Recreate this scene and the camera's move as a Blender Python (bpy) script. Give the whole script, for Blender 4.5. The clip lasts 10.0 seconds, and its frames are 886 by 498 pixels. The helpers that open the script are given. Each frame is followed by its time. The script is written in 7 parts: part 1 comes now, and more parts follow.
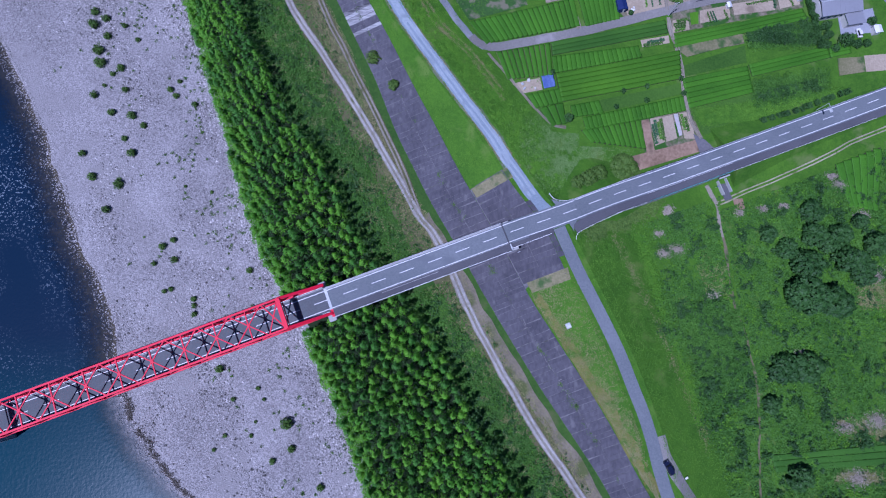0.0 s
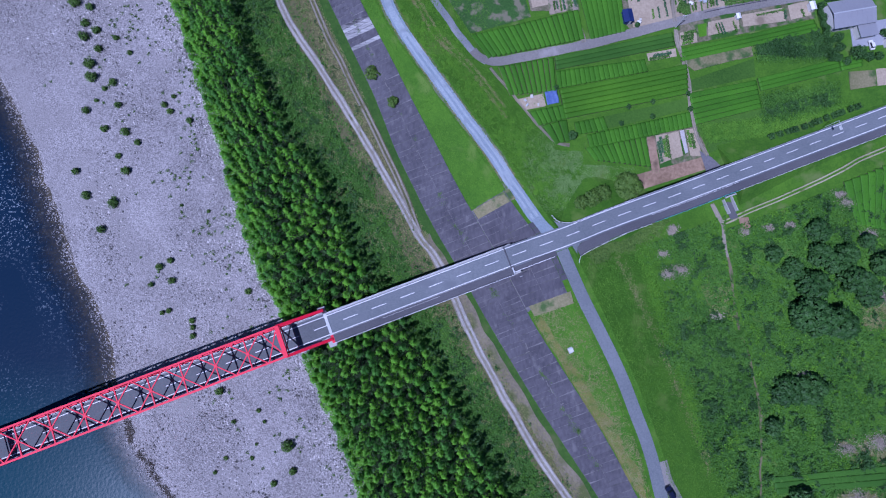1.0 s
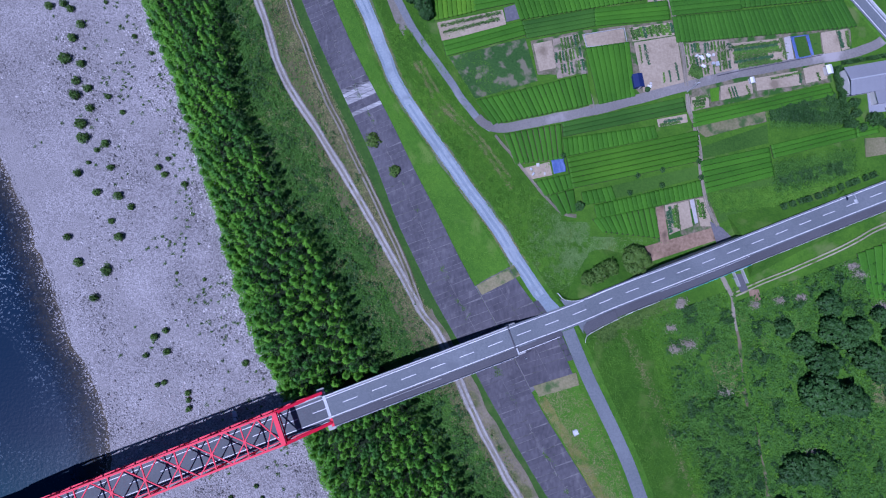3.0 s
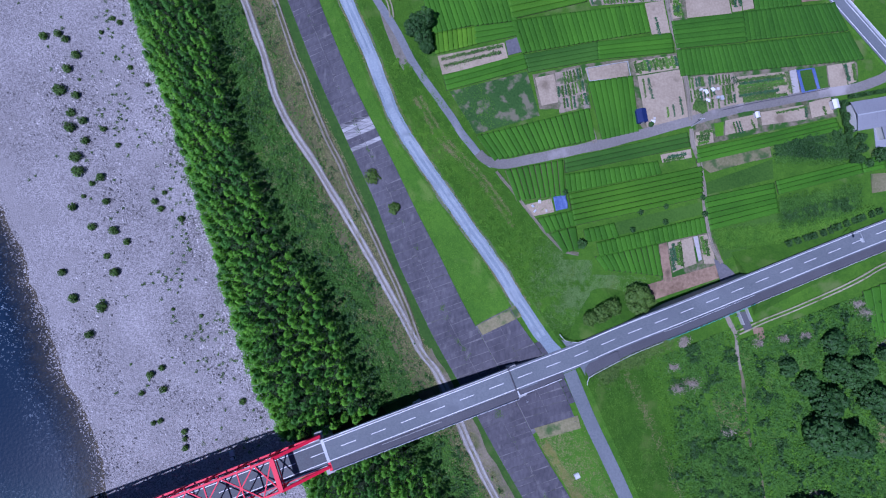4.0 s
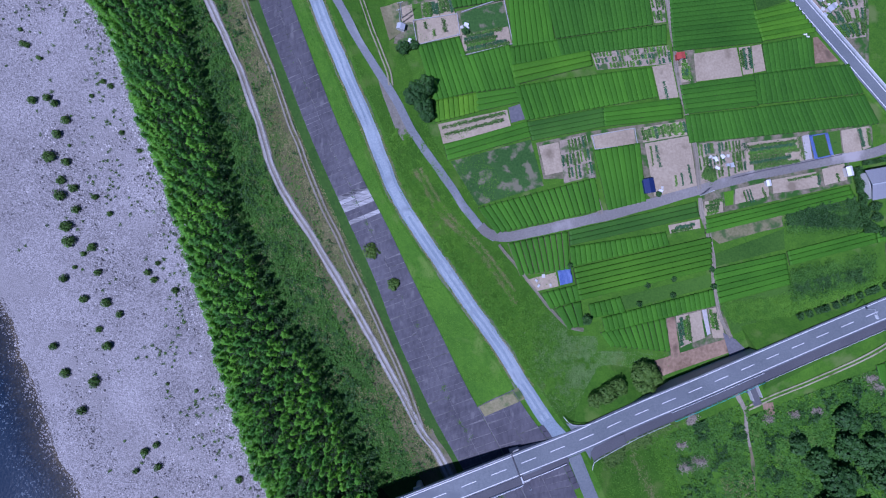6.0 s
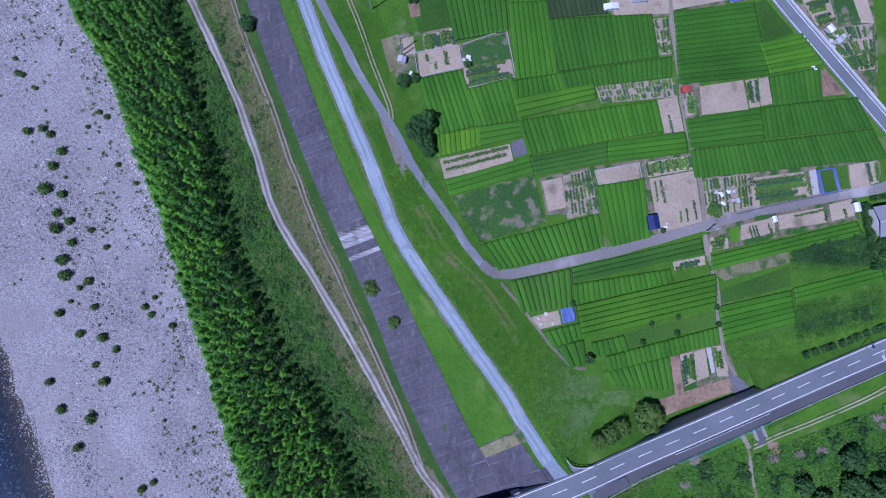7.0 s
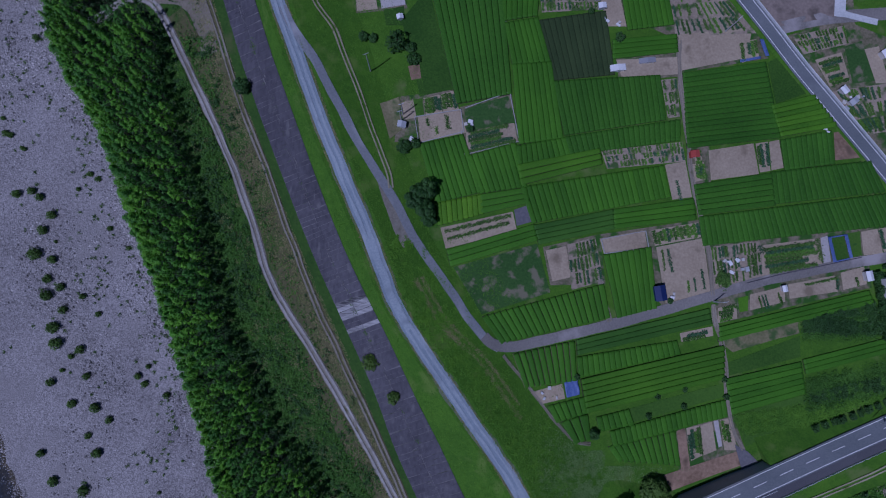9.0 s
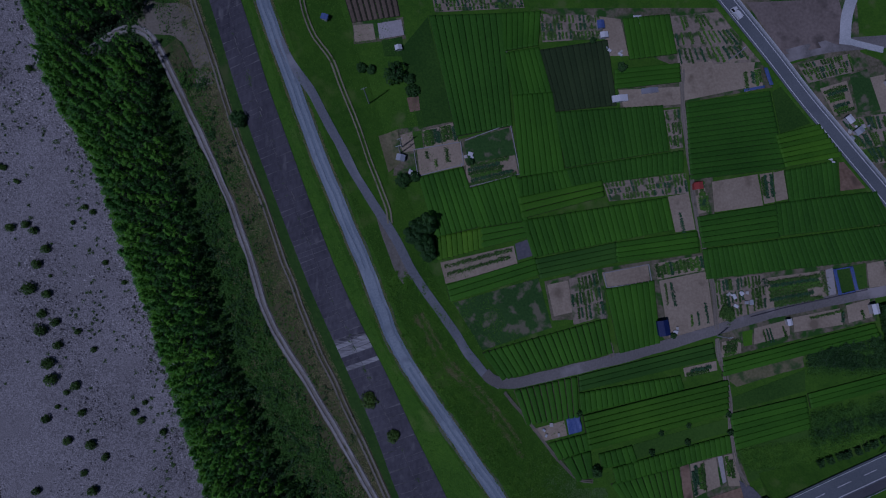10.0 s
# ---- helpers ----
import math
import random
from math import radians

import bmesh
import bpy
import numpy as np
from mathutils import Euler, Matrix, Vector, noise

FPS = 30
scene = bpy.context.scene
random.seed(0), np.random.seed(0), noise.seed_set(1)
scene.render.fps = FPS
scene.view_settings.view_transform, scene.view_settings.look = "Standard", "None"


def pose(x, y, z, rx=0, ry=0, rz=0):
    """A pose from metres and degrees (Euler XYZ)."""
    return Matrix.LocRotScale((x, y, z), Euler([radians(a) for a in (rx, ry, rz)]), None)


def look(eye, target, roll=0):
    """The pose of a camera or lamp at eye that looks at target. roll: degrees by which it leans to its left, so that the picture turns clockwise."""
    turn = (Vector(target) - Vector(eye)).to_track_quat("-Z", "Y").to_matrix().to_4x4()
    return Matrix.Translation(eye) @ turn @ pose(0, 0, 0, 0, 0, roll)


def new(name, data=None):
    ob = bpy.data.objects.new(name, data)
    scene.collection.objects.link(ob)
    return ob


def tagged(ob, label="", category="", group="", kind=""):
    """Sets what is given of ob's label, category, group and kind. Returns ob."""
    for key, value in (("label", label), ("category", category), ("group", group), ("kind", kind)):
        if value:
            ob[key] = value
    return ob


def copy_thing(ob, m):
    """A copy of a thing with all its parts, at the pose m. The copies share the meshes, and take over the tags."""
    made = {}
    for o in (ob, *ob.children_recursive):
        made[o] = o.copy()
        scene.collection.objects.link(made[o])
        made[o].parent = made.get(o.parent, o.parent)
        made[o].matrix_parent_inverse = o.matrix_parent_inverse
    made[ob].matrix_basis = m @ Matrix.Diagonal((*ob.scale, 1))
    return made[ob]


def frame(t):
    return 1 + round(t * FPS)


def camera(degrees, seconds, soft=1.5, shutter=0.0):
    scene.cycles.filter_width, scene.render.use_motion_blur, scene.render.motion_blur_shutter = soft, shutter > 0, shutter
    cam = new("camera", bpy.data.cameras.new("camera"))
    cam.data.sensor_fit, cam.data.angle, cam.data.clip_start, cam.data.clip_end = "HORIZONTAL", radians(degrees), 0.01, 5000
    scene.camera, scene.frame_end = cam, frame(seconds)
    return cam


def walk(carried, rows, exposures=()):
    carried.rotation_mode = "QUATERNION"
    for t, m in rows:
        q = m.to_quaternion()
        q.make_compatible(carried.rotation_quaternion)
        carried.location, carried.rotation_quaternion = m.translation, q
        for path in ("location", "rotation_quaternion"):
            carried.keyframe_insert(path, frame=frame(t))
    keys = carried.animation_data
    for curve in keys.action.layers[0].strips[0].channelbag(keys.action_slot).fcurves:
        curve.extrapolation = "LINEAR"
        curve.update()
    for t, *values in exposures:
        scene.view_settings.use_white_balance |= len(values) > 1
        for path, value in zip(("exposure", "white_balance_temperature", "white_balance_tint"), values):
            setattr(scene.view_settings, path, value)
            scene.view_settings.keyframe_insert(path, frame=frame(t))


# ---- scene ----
cam = camera(84.7, 10.0, 1.15)
PATH = [
    (0, (0.847, -7.775, 170.549), (0.886, -7.478, 168.572), 8.4),
    (0.5, (0.413, -1.122, 170.17), (0.455, -0.869, 168.186), 10.2),
    (1, (0.151, 6.055, 169.759), (0.193, 6.284, 167.773), 11.2),
    (1.5, (-0.377, 13.555, 169.292), (-0.332, 13.771, 167.305), 12.6),
    (2, (-0.643, 20.967, 168.951), (-0.598, 21.174, 166.963), 13.4),
    (2.5, (-1.015, 28.309, 168.564), (-0.97, 28.506, 166.575), 14.0),
    (4, (-1.817, 49.629, 166.967), (-1.77, 49.809, 164.976), 15.9),
    (4.5, (-1.823, 56.564, 166.322), (-1.778, 56.739, 164.33), 15.8),
    (5, (-1.881, 63.64, 165.713), (-1.837, 63.809, 163.72), 16.0),
    (5.5, (-1.977, 70.54, 165.091), (-1.934, 70.703, 163.098), 15.9),
    (7, (-2.793, 90.81, 162.976), (-2.751, 90.956, 160.982), 17.4),
    (7.5, (-2.889, 97.346, 162.329), (-2.848, 97.486, 160.334), 17.6),
    (8, (-3.101, 103.73, 161.614), (-3.061, 103.864, 159.619), 18.2),
    (8.5, (-3.452, 110.037, 160.915), (-3.409, 110.165, 158.92), 20.0),
    (9, (-3.686, 116.379, 160.157), (-3.643, 116.5, 158.161), 21.0),
    (9.5, (-3.786, 122.485, 159.371), (-3.743, 122.6, 157.375), 21.7),
    (10, (-3.962, 128.431, 158.568), (-3.918, 128.544, 156.572), 22.5),
]

# the picture fades towards the end
FADE = [(0, 0.0), (6.8, 0.0), (7.5, -0.2), (8.0, -0.55), (8.5, -0.85), (9.0, -1.22), (9.5, -1.7), (10, -2.2)]
EXPO, KELVIN, TINT = -0.1, 4770, 34
walk(cam, [(t, look(eye, target, roll)) for t, eye, target, roll in PATH], [(t, EXPO + e, KELVIN, TINT) for t, e in FADE])

# ---- light ----
SUN = Vector((0.465, 0.36, -1.0)).normalized()
world = bpy.data.worlds.new("world")
scene.world = world
world.use_nodes = True
wn = world.node_tree.nodes
sky = wn.new("ShaderNodeTexSky")
sky.sky_type, sky.sun_disc = "NISHITA", False
sky.dust_density, sky.ozone_density = 0.0, 8.0
sky.sun_elevation, sky.sun_rotation = math.asin(-SUN.z), math.atan2(-SUN.x, -SUN.y)
world.node_tree.links.new(sky.outputs[0], wn["Background"].inputs[0])
wn["Background"].inputs[1].default_value = 0.039
sun = new("sun", bpy.data.lights.new("sun", "SUN"))
sun.data.energy, sun.data.angle, sun.data.color = 4.58, radians(0.5), (1.0, 0.96, 0.9)
sun.matrix_basis = look((0, 0, 300), Vector((0, 0, 300)) + SUN)


# ---- materials ----
def material(name, low, high, scale=1.0, fine=6.0, rough=0.9, bump=0.3, island=0.0, each=0.0, spots=None, spot_scale=0.1, spot_at=0.6, metal=0.0, stretch=None, dist=0.1, cells=0.0, cell_mix=0.5):
    """A surface whose colour runs from low to high with coarse and fine noise; island and each vary the brightness piece by piece."""
    m = bpy.data.materials.new(name)
    m.use_nodes = True
    nt = m.node_tree
    n, link = nt.nodes, nt.links.new
    bsdf = n["Principled BSDF"]
    geo = n.new("ShaderNodeNewGeometry")
    where = geo.outputs["Position"]
    if stretch:
        mp = n.new("ShaderNodeMapping")
        mp.inputs["Scale"].default_value, mp.inputs["Rotation"].default_value = stretch[:3], (0, 0, radians(stretch[3]))
        link(where, mp.inputs[0])
        where = mp.outputs[0]

    def tex(s, detail=3.0):
        t = n.new("ShaderNodeTexNoise")
        t.inputs["Scale"].default_value, t.inputs["Detail"].default_value = s, detail
        link(where, t.inputs["Vector"])
        return t.outputs["Fac"]

    def mixed(a, b, f):
        x = n.new("ShaderNodeMix")
        x.data_type = "RGBA"
        for k, v in ((6, a), (7, b), (0, f)):
            if isinstance(v, tuple):
                x.inputs[k].default_value = (*v, 1)
            elif isinstance(v, float):
                x.inputs[k].default_value = v
            else:
                link(v, x.inputs[k])
        return x.outputs[2]

    def calc(op, a, b):
        x = n.new("ShaderNodeMath")
        x.operation = op
        for k, v in ((0, a), (1, b)):
            if isinstance(v, (int, float)):
                x.inputs[k].default_value = v
            else:
                link(v, x.inputs[k])
        return x.outputs[0]

    def steep(v, lo, hi):
        x = n.new("ShaderNodeMapRange")
        x.inputs[1].default_value, x.inputs[2].default_value = lo, hi
        link(v, x.inputs[0])
        return x.outputs[0]

    coarse, small = tex(scale * 0.13, 4.0), tex(fine)
    f = steep(calc("ADD", calc("MULTIPLY", coarse, 0.5), calc("MULTIPLY", small, 0.5)), 0.32, 0.68)
    if cells:
        v = n.new("ShaderNodeTexVoronoi")
        v.inputs["Scale"].default_value = cells
        link(where, v.inputs["Vector"])
        tone = n.new("ShaderNodeSeparateColor")
        link(v.outputs["Color"], tone.inputs[0])
        f = calc("ADD", calc("MULTIPLY", f, 1.0 - cell_mix), calc("MULTIPLY", tone.outputs[0], cell_mix))
    if island:
        f = calc("ADD", f, calc("MULTIPLY", calc("SUBTRACT", geo.outputs["Random Per Island"], 0.5), island))
    if each:
        info = n.new("ShaderNodeObjectInfo")
        f = calc("ADD", f, calc("MULTIPLY", calc("SUBTRACT", info.outputs["Random"], 0.5), each))
    c = mixed(low, high, f)
    if spots:
        c = mixed(c, spots, steep(tex(spot_scale, 5.0), spot_at, spot_at + 0.12))
    link(c, bsdf.inputs["Base Color"])
    bsdf.inputs["Roughness"].default_value, bsdf.inputs["Metallic"].default_value = rough, metal
    bsdf.inputs["Specular IOR Level"].default_value = 0.3
    if bump:
        b = n.new("ShaderNodeBump")
        b.inputs["Strength"].default_value, b.inputs["Distance"].default_value = bump, dist
        link(small, b.inputs["Height"])
        link(b.outputs[0], bsdf.inputs["Normal"])
    return m


GRAVEL = material("gravel", (0.075, 0.07, 0.07), (0.47, 0.445, 0.44), 0.35, 2.6, bump=1.0, spots=(0.27, 0.255, 0.25), spot_scale=0.04, spot_at=0.555, dist=0.3, cells=3.0, cell_mix=0.58)
BED = material("river_bed", (0.03, 0.027, 0.018), (0.10, 0.085, 0.06), 0.6, 1.8, cells=1.6, cell_mix=0.5)
# Near black: the shade under the trees is put into the floor's colour
SHADED_FLOOR = material("shaded_forest_floor", (0.006, 0.014, 0.003), (0.018, 0.036, 0.008), 0.6, 1.5)
BRUSH_GROUND = material("brush_ground", (0.018, 0.058, 0.006), (0.052, 0.115, 0.014), 0.6, 1.4, spots=(0.075, 0.10, 0.03), spot_scale=0.09, spot_at=0.60, cells=0.8, cell_mix=0.3)
VERGE = material("track_verge", (0.062, 0.068, 0.026), (0.135, 0.125, 0.06), 0.6, 1.4, spots=(0.05, 0.095, 0.016), spot_scale=0.09, spot_at=0.54, cells=0.9, cell_mix=0.25)
GRASS = material("grass", (0.029, 0.097, 0.004), (0.082, 0.197, 0.009), 0.5, 1.8, bump=0.8, spots=(0.105, 0.185, 0.026), spot_scale=0.12, spot_at=0.57, cells=0.7, cell_mix=0.25)
FIELD = material("field_grass", (0.029, 0.095, 0.004), (0.081, 0.192, 0.009), 0.5, 1.8, bump=0.8, spots=(0.115, 0.17, 0.04), spot_scale=0.12, spot_at=0.58, cells=0.7, cell_mix=0.25)
SOIL = material("soil", (0.28, 0.225, 0.155), (0.45, 0.375, 0.27), 0.5, 1.4, spots=(0.22, 0.178, 0.12), spot_scale=0.15, spot_at=0.6)
# Soil near black, so the shade between tea rows sits in its colour
SHADED_SOIL = material("shaded_soil", (0.025, 0.028, 0.015), (0.05, 0.05, 0.028), 0.5, 1.4)
TEA = material("tea_leaves", (0.028, 0.105, 0.002), (0.068, 0.21, 0.006), 0.4, 3.0, rough=0.75, bump=0.8, each=0.4)
TEA_LIME = material("young_tea_leaves", (0.036, 0.122, 0.002), (0.086, 0.23, 0.005), 0.4, 3.0, rough=0.75, bump=0.6, each=0.5)
TEA_DARK = material("shorn_tea_leaves", (0.024, 0.085, 0.006), (0.055, 0.155, 0.012), 0.4, 3.0, rough=0.75, bump=0.6, each=0.5)
LEAF = material("forest_leaves", (0.038, 0.145, 0.003), (0.104, 0.305, 0.009), 0.5, 0.8, rough=0.55, bump=0.0, island=0.3)
SHRUB_LEAF = material("shrub_leaves", (0.03, 0.075, 0.008), (0.095, 0.18, 0.026), 0.5, 1.0, rough=0.65, bump=0.0, island=0.6)
BRUSH_LEAF = material("brush_leaves", (0.024, 0.084, 0.006), (0.074, 0.185, 0.016), 0.25, 0.5, rough=0.7, bump=0.0, island=0.35)
BARK = material("bark", (0.07, 0.05, 0.035), (0.16, 0.12, 0.09), 2.0, 12.0)
ASPHALT = material("asphalt", (0.118, 0.135, 0.145), (0.20, 0.218, 0.232), 0.4, 2.2, bump=0.2, spots=(0.15, 0.165, 0.18), spot_scale=0.12, spot_at=0.56)
WALKWAY = material("walkway_asphalt", (0.075, 0.075, 0.085), (0.12, 0.12, 0.13), 0.5, 3.0, bump=0.2)
ROADSTONE = material("crushed_stone", (0.17, 0.215, 0.25), (0.30, 0.355, 0.40), 0.3, 2.2, spots=(0.36, 0.40, 0.43), spot_scale=0.05, spot_at=0.56)
WHEELSTONE = material("wheel_worn_stone", (0.24, 0.285, 0.32), (0.385, 0.435, 0.47), 0.3, 2.0, spots=(0.24, 0.28, 0.31), spot_scale=0.25, spot_at=0.56)
ROADSIDE = material("stony_grass_edge", (0.07, 0.11, 0.05), (0.17, 0.19, 0.12), 0.6, 1.8, spots=(0.05, 0.12, 0.01), spot_scale=0.35, spot_at=0.52)
GREYSTONE = material("grey_road_gravel", (0.15, 0.143, 0.132), (0.275, 0.257, 0.238), 0.3, 2.0, spots=(0.38, 0.35, 0.34), spot_scale=0.08, spot_at=0.56)
RAMPSTONE = material("ramp_gravel", (0.17, 0.185, 0.20), (0.29, 0.305, 0.32), 0.3, 1.8, spots=(0.37, 0.375, 0.385), spot_scale=0.06, spot_at=0.55)
WORN = material("worn_weedy_earth", (0.10, 0.085, 0.045), (0.21, 0.18, 0.11), 0.6, 1.2, spots=(0.045, 0.10, 0.014), spot_scale=0.3, spot_at=0.48)
PALE_RUT = material("dry_pale_rut", (0.24, 0.225, 0.14), (0.40, 0.37, 0.25), 0.6, 1.4, spots=(0.10, 0.13, 0.03), spot_scale=0.35, spot_at=0.56)
SANDY = material("sandy_earth", (0.13, 0.115, 0.085), (0.25, 0.225, 0.175), 0.6, 1.4, spots=(0.06, 0.09, 0.025), spot_scale=0.2, spot_at=0.54)
DRYGRASS = material("yellowed_grass", (0.10, 0.11, 0.02), (0.19, 0.18, 0.05), 0.6, 1.8, spots=(0.06, 0.12, 0.012), spot_scale=0.25, spot_at=0.5)
SHOULDER = material("stony_earth", (0.095, 0.085, 0.055), (0.21, 0.185, 0.13), 0.6, 1.4, spots=(0.08, 0.10, 0.03), spot_scale=0.12, spot_at=0.52)
TRACK = material("track_gravel", (0.22, 0.21, 0.195), (0.41, 0.395, 0.37), 0.4, 1.2, spots=(0.24, 0.225, 0.2), spot_scale=0.25, spot_at=0.56)
DIRT = material("dirt_path", (0.18, 0.16, 0.12), (0.32, 0.285, 0.225), 0.4, 2.0, spots=(0.12, 0.12, 0.06), spot_scale=0.2, spot_at=0.58)
PALE_DIRT = material("pale_track_earth", (0.15, 0.135, 0.10), (0.29, 0.27, 0.225), 0.4, 1.6, spots=(0.12, 0.12, 0.06), spot_scale=0.2, spot_at=0.58)
SLAB = material("weathered_concrete", (0.059, 0.057, 0.069), (0.120, 0.115, 0.132), 0.9, 1.1, bump=0.4, each=0.22, spots=(0.14, 0.135, 0.145), spot_scale=0.4, spot_at=0.6, stretch=(1, 0.5, 1, 25))
CONCRETE = material("concrete", (0.30, 0.30, 0.29), (0.45, 0.45, 0.44), 0.5, 3.0, bump=0.2)
PALE = material("pale_concrete", (0.42, 0.45, 0.45), (0.68, 0.68, 0.68), 0.8, 2.0)
PAINT = material("road_paint", (0.70, 0.70, 0.70), (0.85, 0.85, 0.85), 2.0, 8.0, rough=0.6, bump=0.1)
RED = material("red_bridge_paint", (0.66, 0.006, 0.030), (0.84, 0.022, 0.075), 0.25, 3.0, rough=0.55, bump=0.05)
STEEL = material("galvanised_steel", (0.50, 0.52, 0.54), (0.66, 0.68, 0.70), 1.0, 6.0, rough=0.45, metal=0.4, bump=0.0)

# ---- plan ----
# the river, the flood plain and the levee run side by side: x of each line at given y
LINES = {
    "shore": ((-95, -60), (-70, -83.8), (-53, -101), (-31, -113.5), (-16, -114.3), (1, -121.3), (22, -134.2), (52, -146.6), (80, -161), (97, -172.4), (150, -198), (240, -228)),
    "wood_west": ((-95, -8), (-68, -20.3), (-51, -26.8), (-22, -40), (1.5, -53.5), (22, -65), (50, -75), (79, -85), (91, -90), (118, -99), (127, -105), (157, -116), (173, -124.4), (182, -131.5), (192, -136.5), (200, -139.5), (208, -141.5), (218, -145.5), (250, -156)),
    "wood_east": ((-95, 50), (-65, 32.6), (-40, 15.8), (-17.3, 4.2), (-2, -6.2), (18, -24), (44, -35.5), (62, -49.5), (80, -60), (97, -69), (120, -75.8), (140, -81), (175, -92), (183, -97), (193, -95), (201, -97.5), (206, -106), (211, -107), (217, -101), (225, -96), (250, -100)),
    "strip_west": ((-95, 78), (-54.7, 55.2), (-47.5, 50.0), (-38.4, 44.0), (-29.2, 37.5), (-19.8, 31.7), (-10.4, 25.9), (-2, 20.8), (22, 7.0), (35.3, -1.1), (44.5, -5.6), (53.7, -10.4), (63, -14.9), (72.3, -18.4), (81.7, -22.2), (91.2, -27), (100.8, -31.8), (110.4, -36.5), (120.2, -41.4), (130, -45.8), (149.9, -54.2), (170, -62.5), (188.4, -69.5), (207.5, -75.8), (250, -91)),
    "strip_east": ((-95, 92), (-55.3, 68.2), (-46.5, 64.0), (-37.7, 58.9), (-28.6, 53.5), (-19.4, 47.4), (-10, 41.5), (-0.6, 35.2), (22, 23.2), (45, 9.9), (54.1, 5.1), (63.3, 0.5), (72.5, -4.7), (81.9, -9.7), (91.2, -14.2), (100.7, -19.2), (110.3, -24.6), (119.9, -29.6), (129.6, -34.2), (139.5, -38.5), (149.4, -42.6), (169.3, -50.5), (188, -58.0), (207, -64.5), (250, -80)),
    "levee": ((-95, 90), (-59.5, 76.3), (-45.7, 73), (-27.9, 67.2), (-18.8, 63.9), (-9.7, 59.9), (-0.4, 55.4), (9, 50.8), (18.6, 46.7), (27, 42.6), (36, 35.1), (45.9, 28.3), (54.8, 22.6), (63.7, 16.2), (72.7, 9.6), (81.8, 3), (91, -3.7), (100.2, -10.2), (109.5, -15.7), (118.9, -19.7), (128.4, -23.4), (138, -27.9), (147.7, -32.3), (157.4, -36.7), (167.3, -41), (177.3, -45), (186.5, -48.6), (204.9, -56), (222, -62), (250, -72)),
    "toe": ((-95, 112), (-65, 102.6), (-37, 94.4), (-20, 87.2), (2, 75.5), (26, 63.7), (52, 54), (65, 44), (76, 33), (92, 21), (104, 15), (118, 4), (130, -5), (150, -10), (170, -19), (187, -24), (204, -31), (219, -37), (250, -50)),
}


def field_z(x, y):
    """The fields fall gently away from the levee and towards the road, and lie lowest south of it."""
    south = min(max((56 - y) / 16, 0), 1) * min(max((x - 66) / 20, 0), 1)
    north = min(max((y - 72) / 40, 0), 1) * min(max((x - 40) / 30, 0), 1)
    return float(np.interp(x, (0, 40, 60, 78, 95, 150), (2.2, 0.9, -0.2, -1.4, -2.5, -3.1))) + 1.5 * north - 2.4 * south


def even(name, y):
    return float(np.interp(y, [p[0] for p in LINES[name]], [p[1] for p in LINES[name]]))


# the lines, rounded off at their bends
TABLE = {name: [sum(even(name, y + d * 2.5) * w for d, w in ((-3, 1), (-2, 2), (-1, 3), (0, 4), (1, 3), (2, 2), (3, 1))) / 16 for y in range(-300, 401)] for name in LINES}


def line_x(name, y):
    if -300 < y < 398:
        i = int(y + 300)
        t = TABLE[name]
        base = t[i] + (t[i + 1] - t[i]) * (y + 300 - i)
    else:
        base = even(name, y)
    wave = 0.0
    if name in ("shore", "wood_west") and -110 < y < 262:
        wave = 2.0 * noise.noise((y * 0.09, 4.0, 0.0)) + 1.1 * noise.noise((y * 0.31, 9.0, 0.0)) + 0.6 * noise.noise((y * 0.47, 2.0, 0.0))
    return wave + base


def section(y):
    """The ground's cross-section at y: x and z from west to east, with the surface east of each line."""
    s, w, e = line_x("shore", y), line_x("wood_west", y), line_x("wood_east", y)
    a, b, c, t = line_x("strip_west", y), line_x("strip_east", y), line_x("levee", y), line_x("toe", y)
    t += 12 * min(max((38 - y) / 20, 0), 1)
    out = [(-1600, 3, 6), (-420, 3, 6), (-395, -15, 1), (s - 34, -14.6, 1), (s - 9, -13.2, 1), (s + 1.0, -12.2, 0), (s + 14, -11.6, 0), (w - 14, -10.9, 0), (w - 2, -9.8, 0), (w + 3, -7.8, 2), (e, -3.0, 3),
           (e + 0.55 * (a - 3 - e), -1.8, 4), (a - 4.5, -0.2, 3), (a, 1.0, 5), (b, 3.0, 5), (c - 4.5, 6.9, 5), (c + 4.5, 6.9, 5)]
    for f in (0.0, 0.12, 0.4, 0.7, 1.0):
        x = t + (165 - t) * f
        out.append((x, field_z(x, y), 6))
    return out + [(900, -2.6, 6), (1600, -2.6, 6)]


def ground_z(x, y):
    s = section(y)
    return float(np.interp(x, [p[0] for p in s], [p[1] for p in s]))


# ---- building helpers ----
def mesh_object(name, verts, faces, mat, parent=None, label="", smooth=False):
    me = bpy.data.meshes.new(name)
    me.from_pydata([tuple(v) for v in verts], [], faces)
    if mat:
        me.materials.append(mat)
    if smooth:
        me.polygons.foreach_set("use_smooth", [True] * len(me.polygons))
    me.update()
    ob = new(name, me)
    ob.parent = parent
    if label:
        ob["label"] = label
    return ob


def part(name, bm, mat, parent, label=""):
    me = bpy.data.meshes.new(name)
    bm.to_mesh(me)
    bm.free()
    me.materials.append(mat)
    ob = new(name, me)
    ob.parent = parent
    if label:
        ob["label"] = label
    return ob


def thing(name, at, label, category, group="", turn=0.0):
    ob = new(name)
    ob.matrix_basis = pose(*at, 0, 0, turn)
    return tagged(ob, label, category, group)


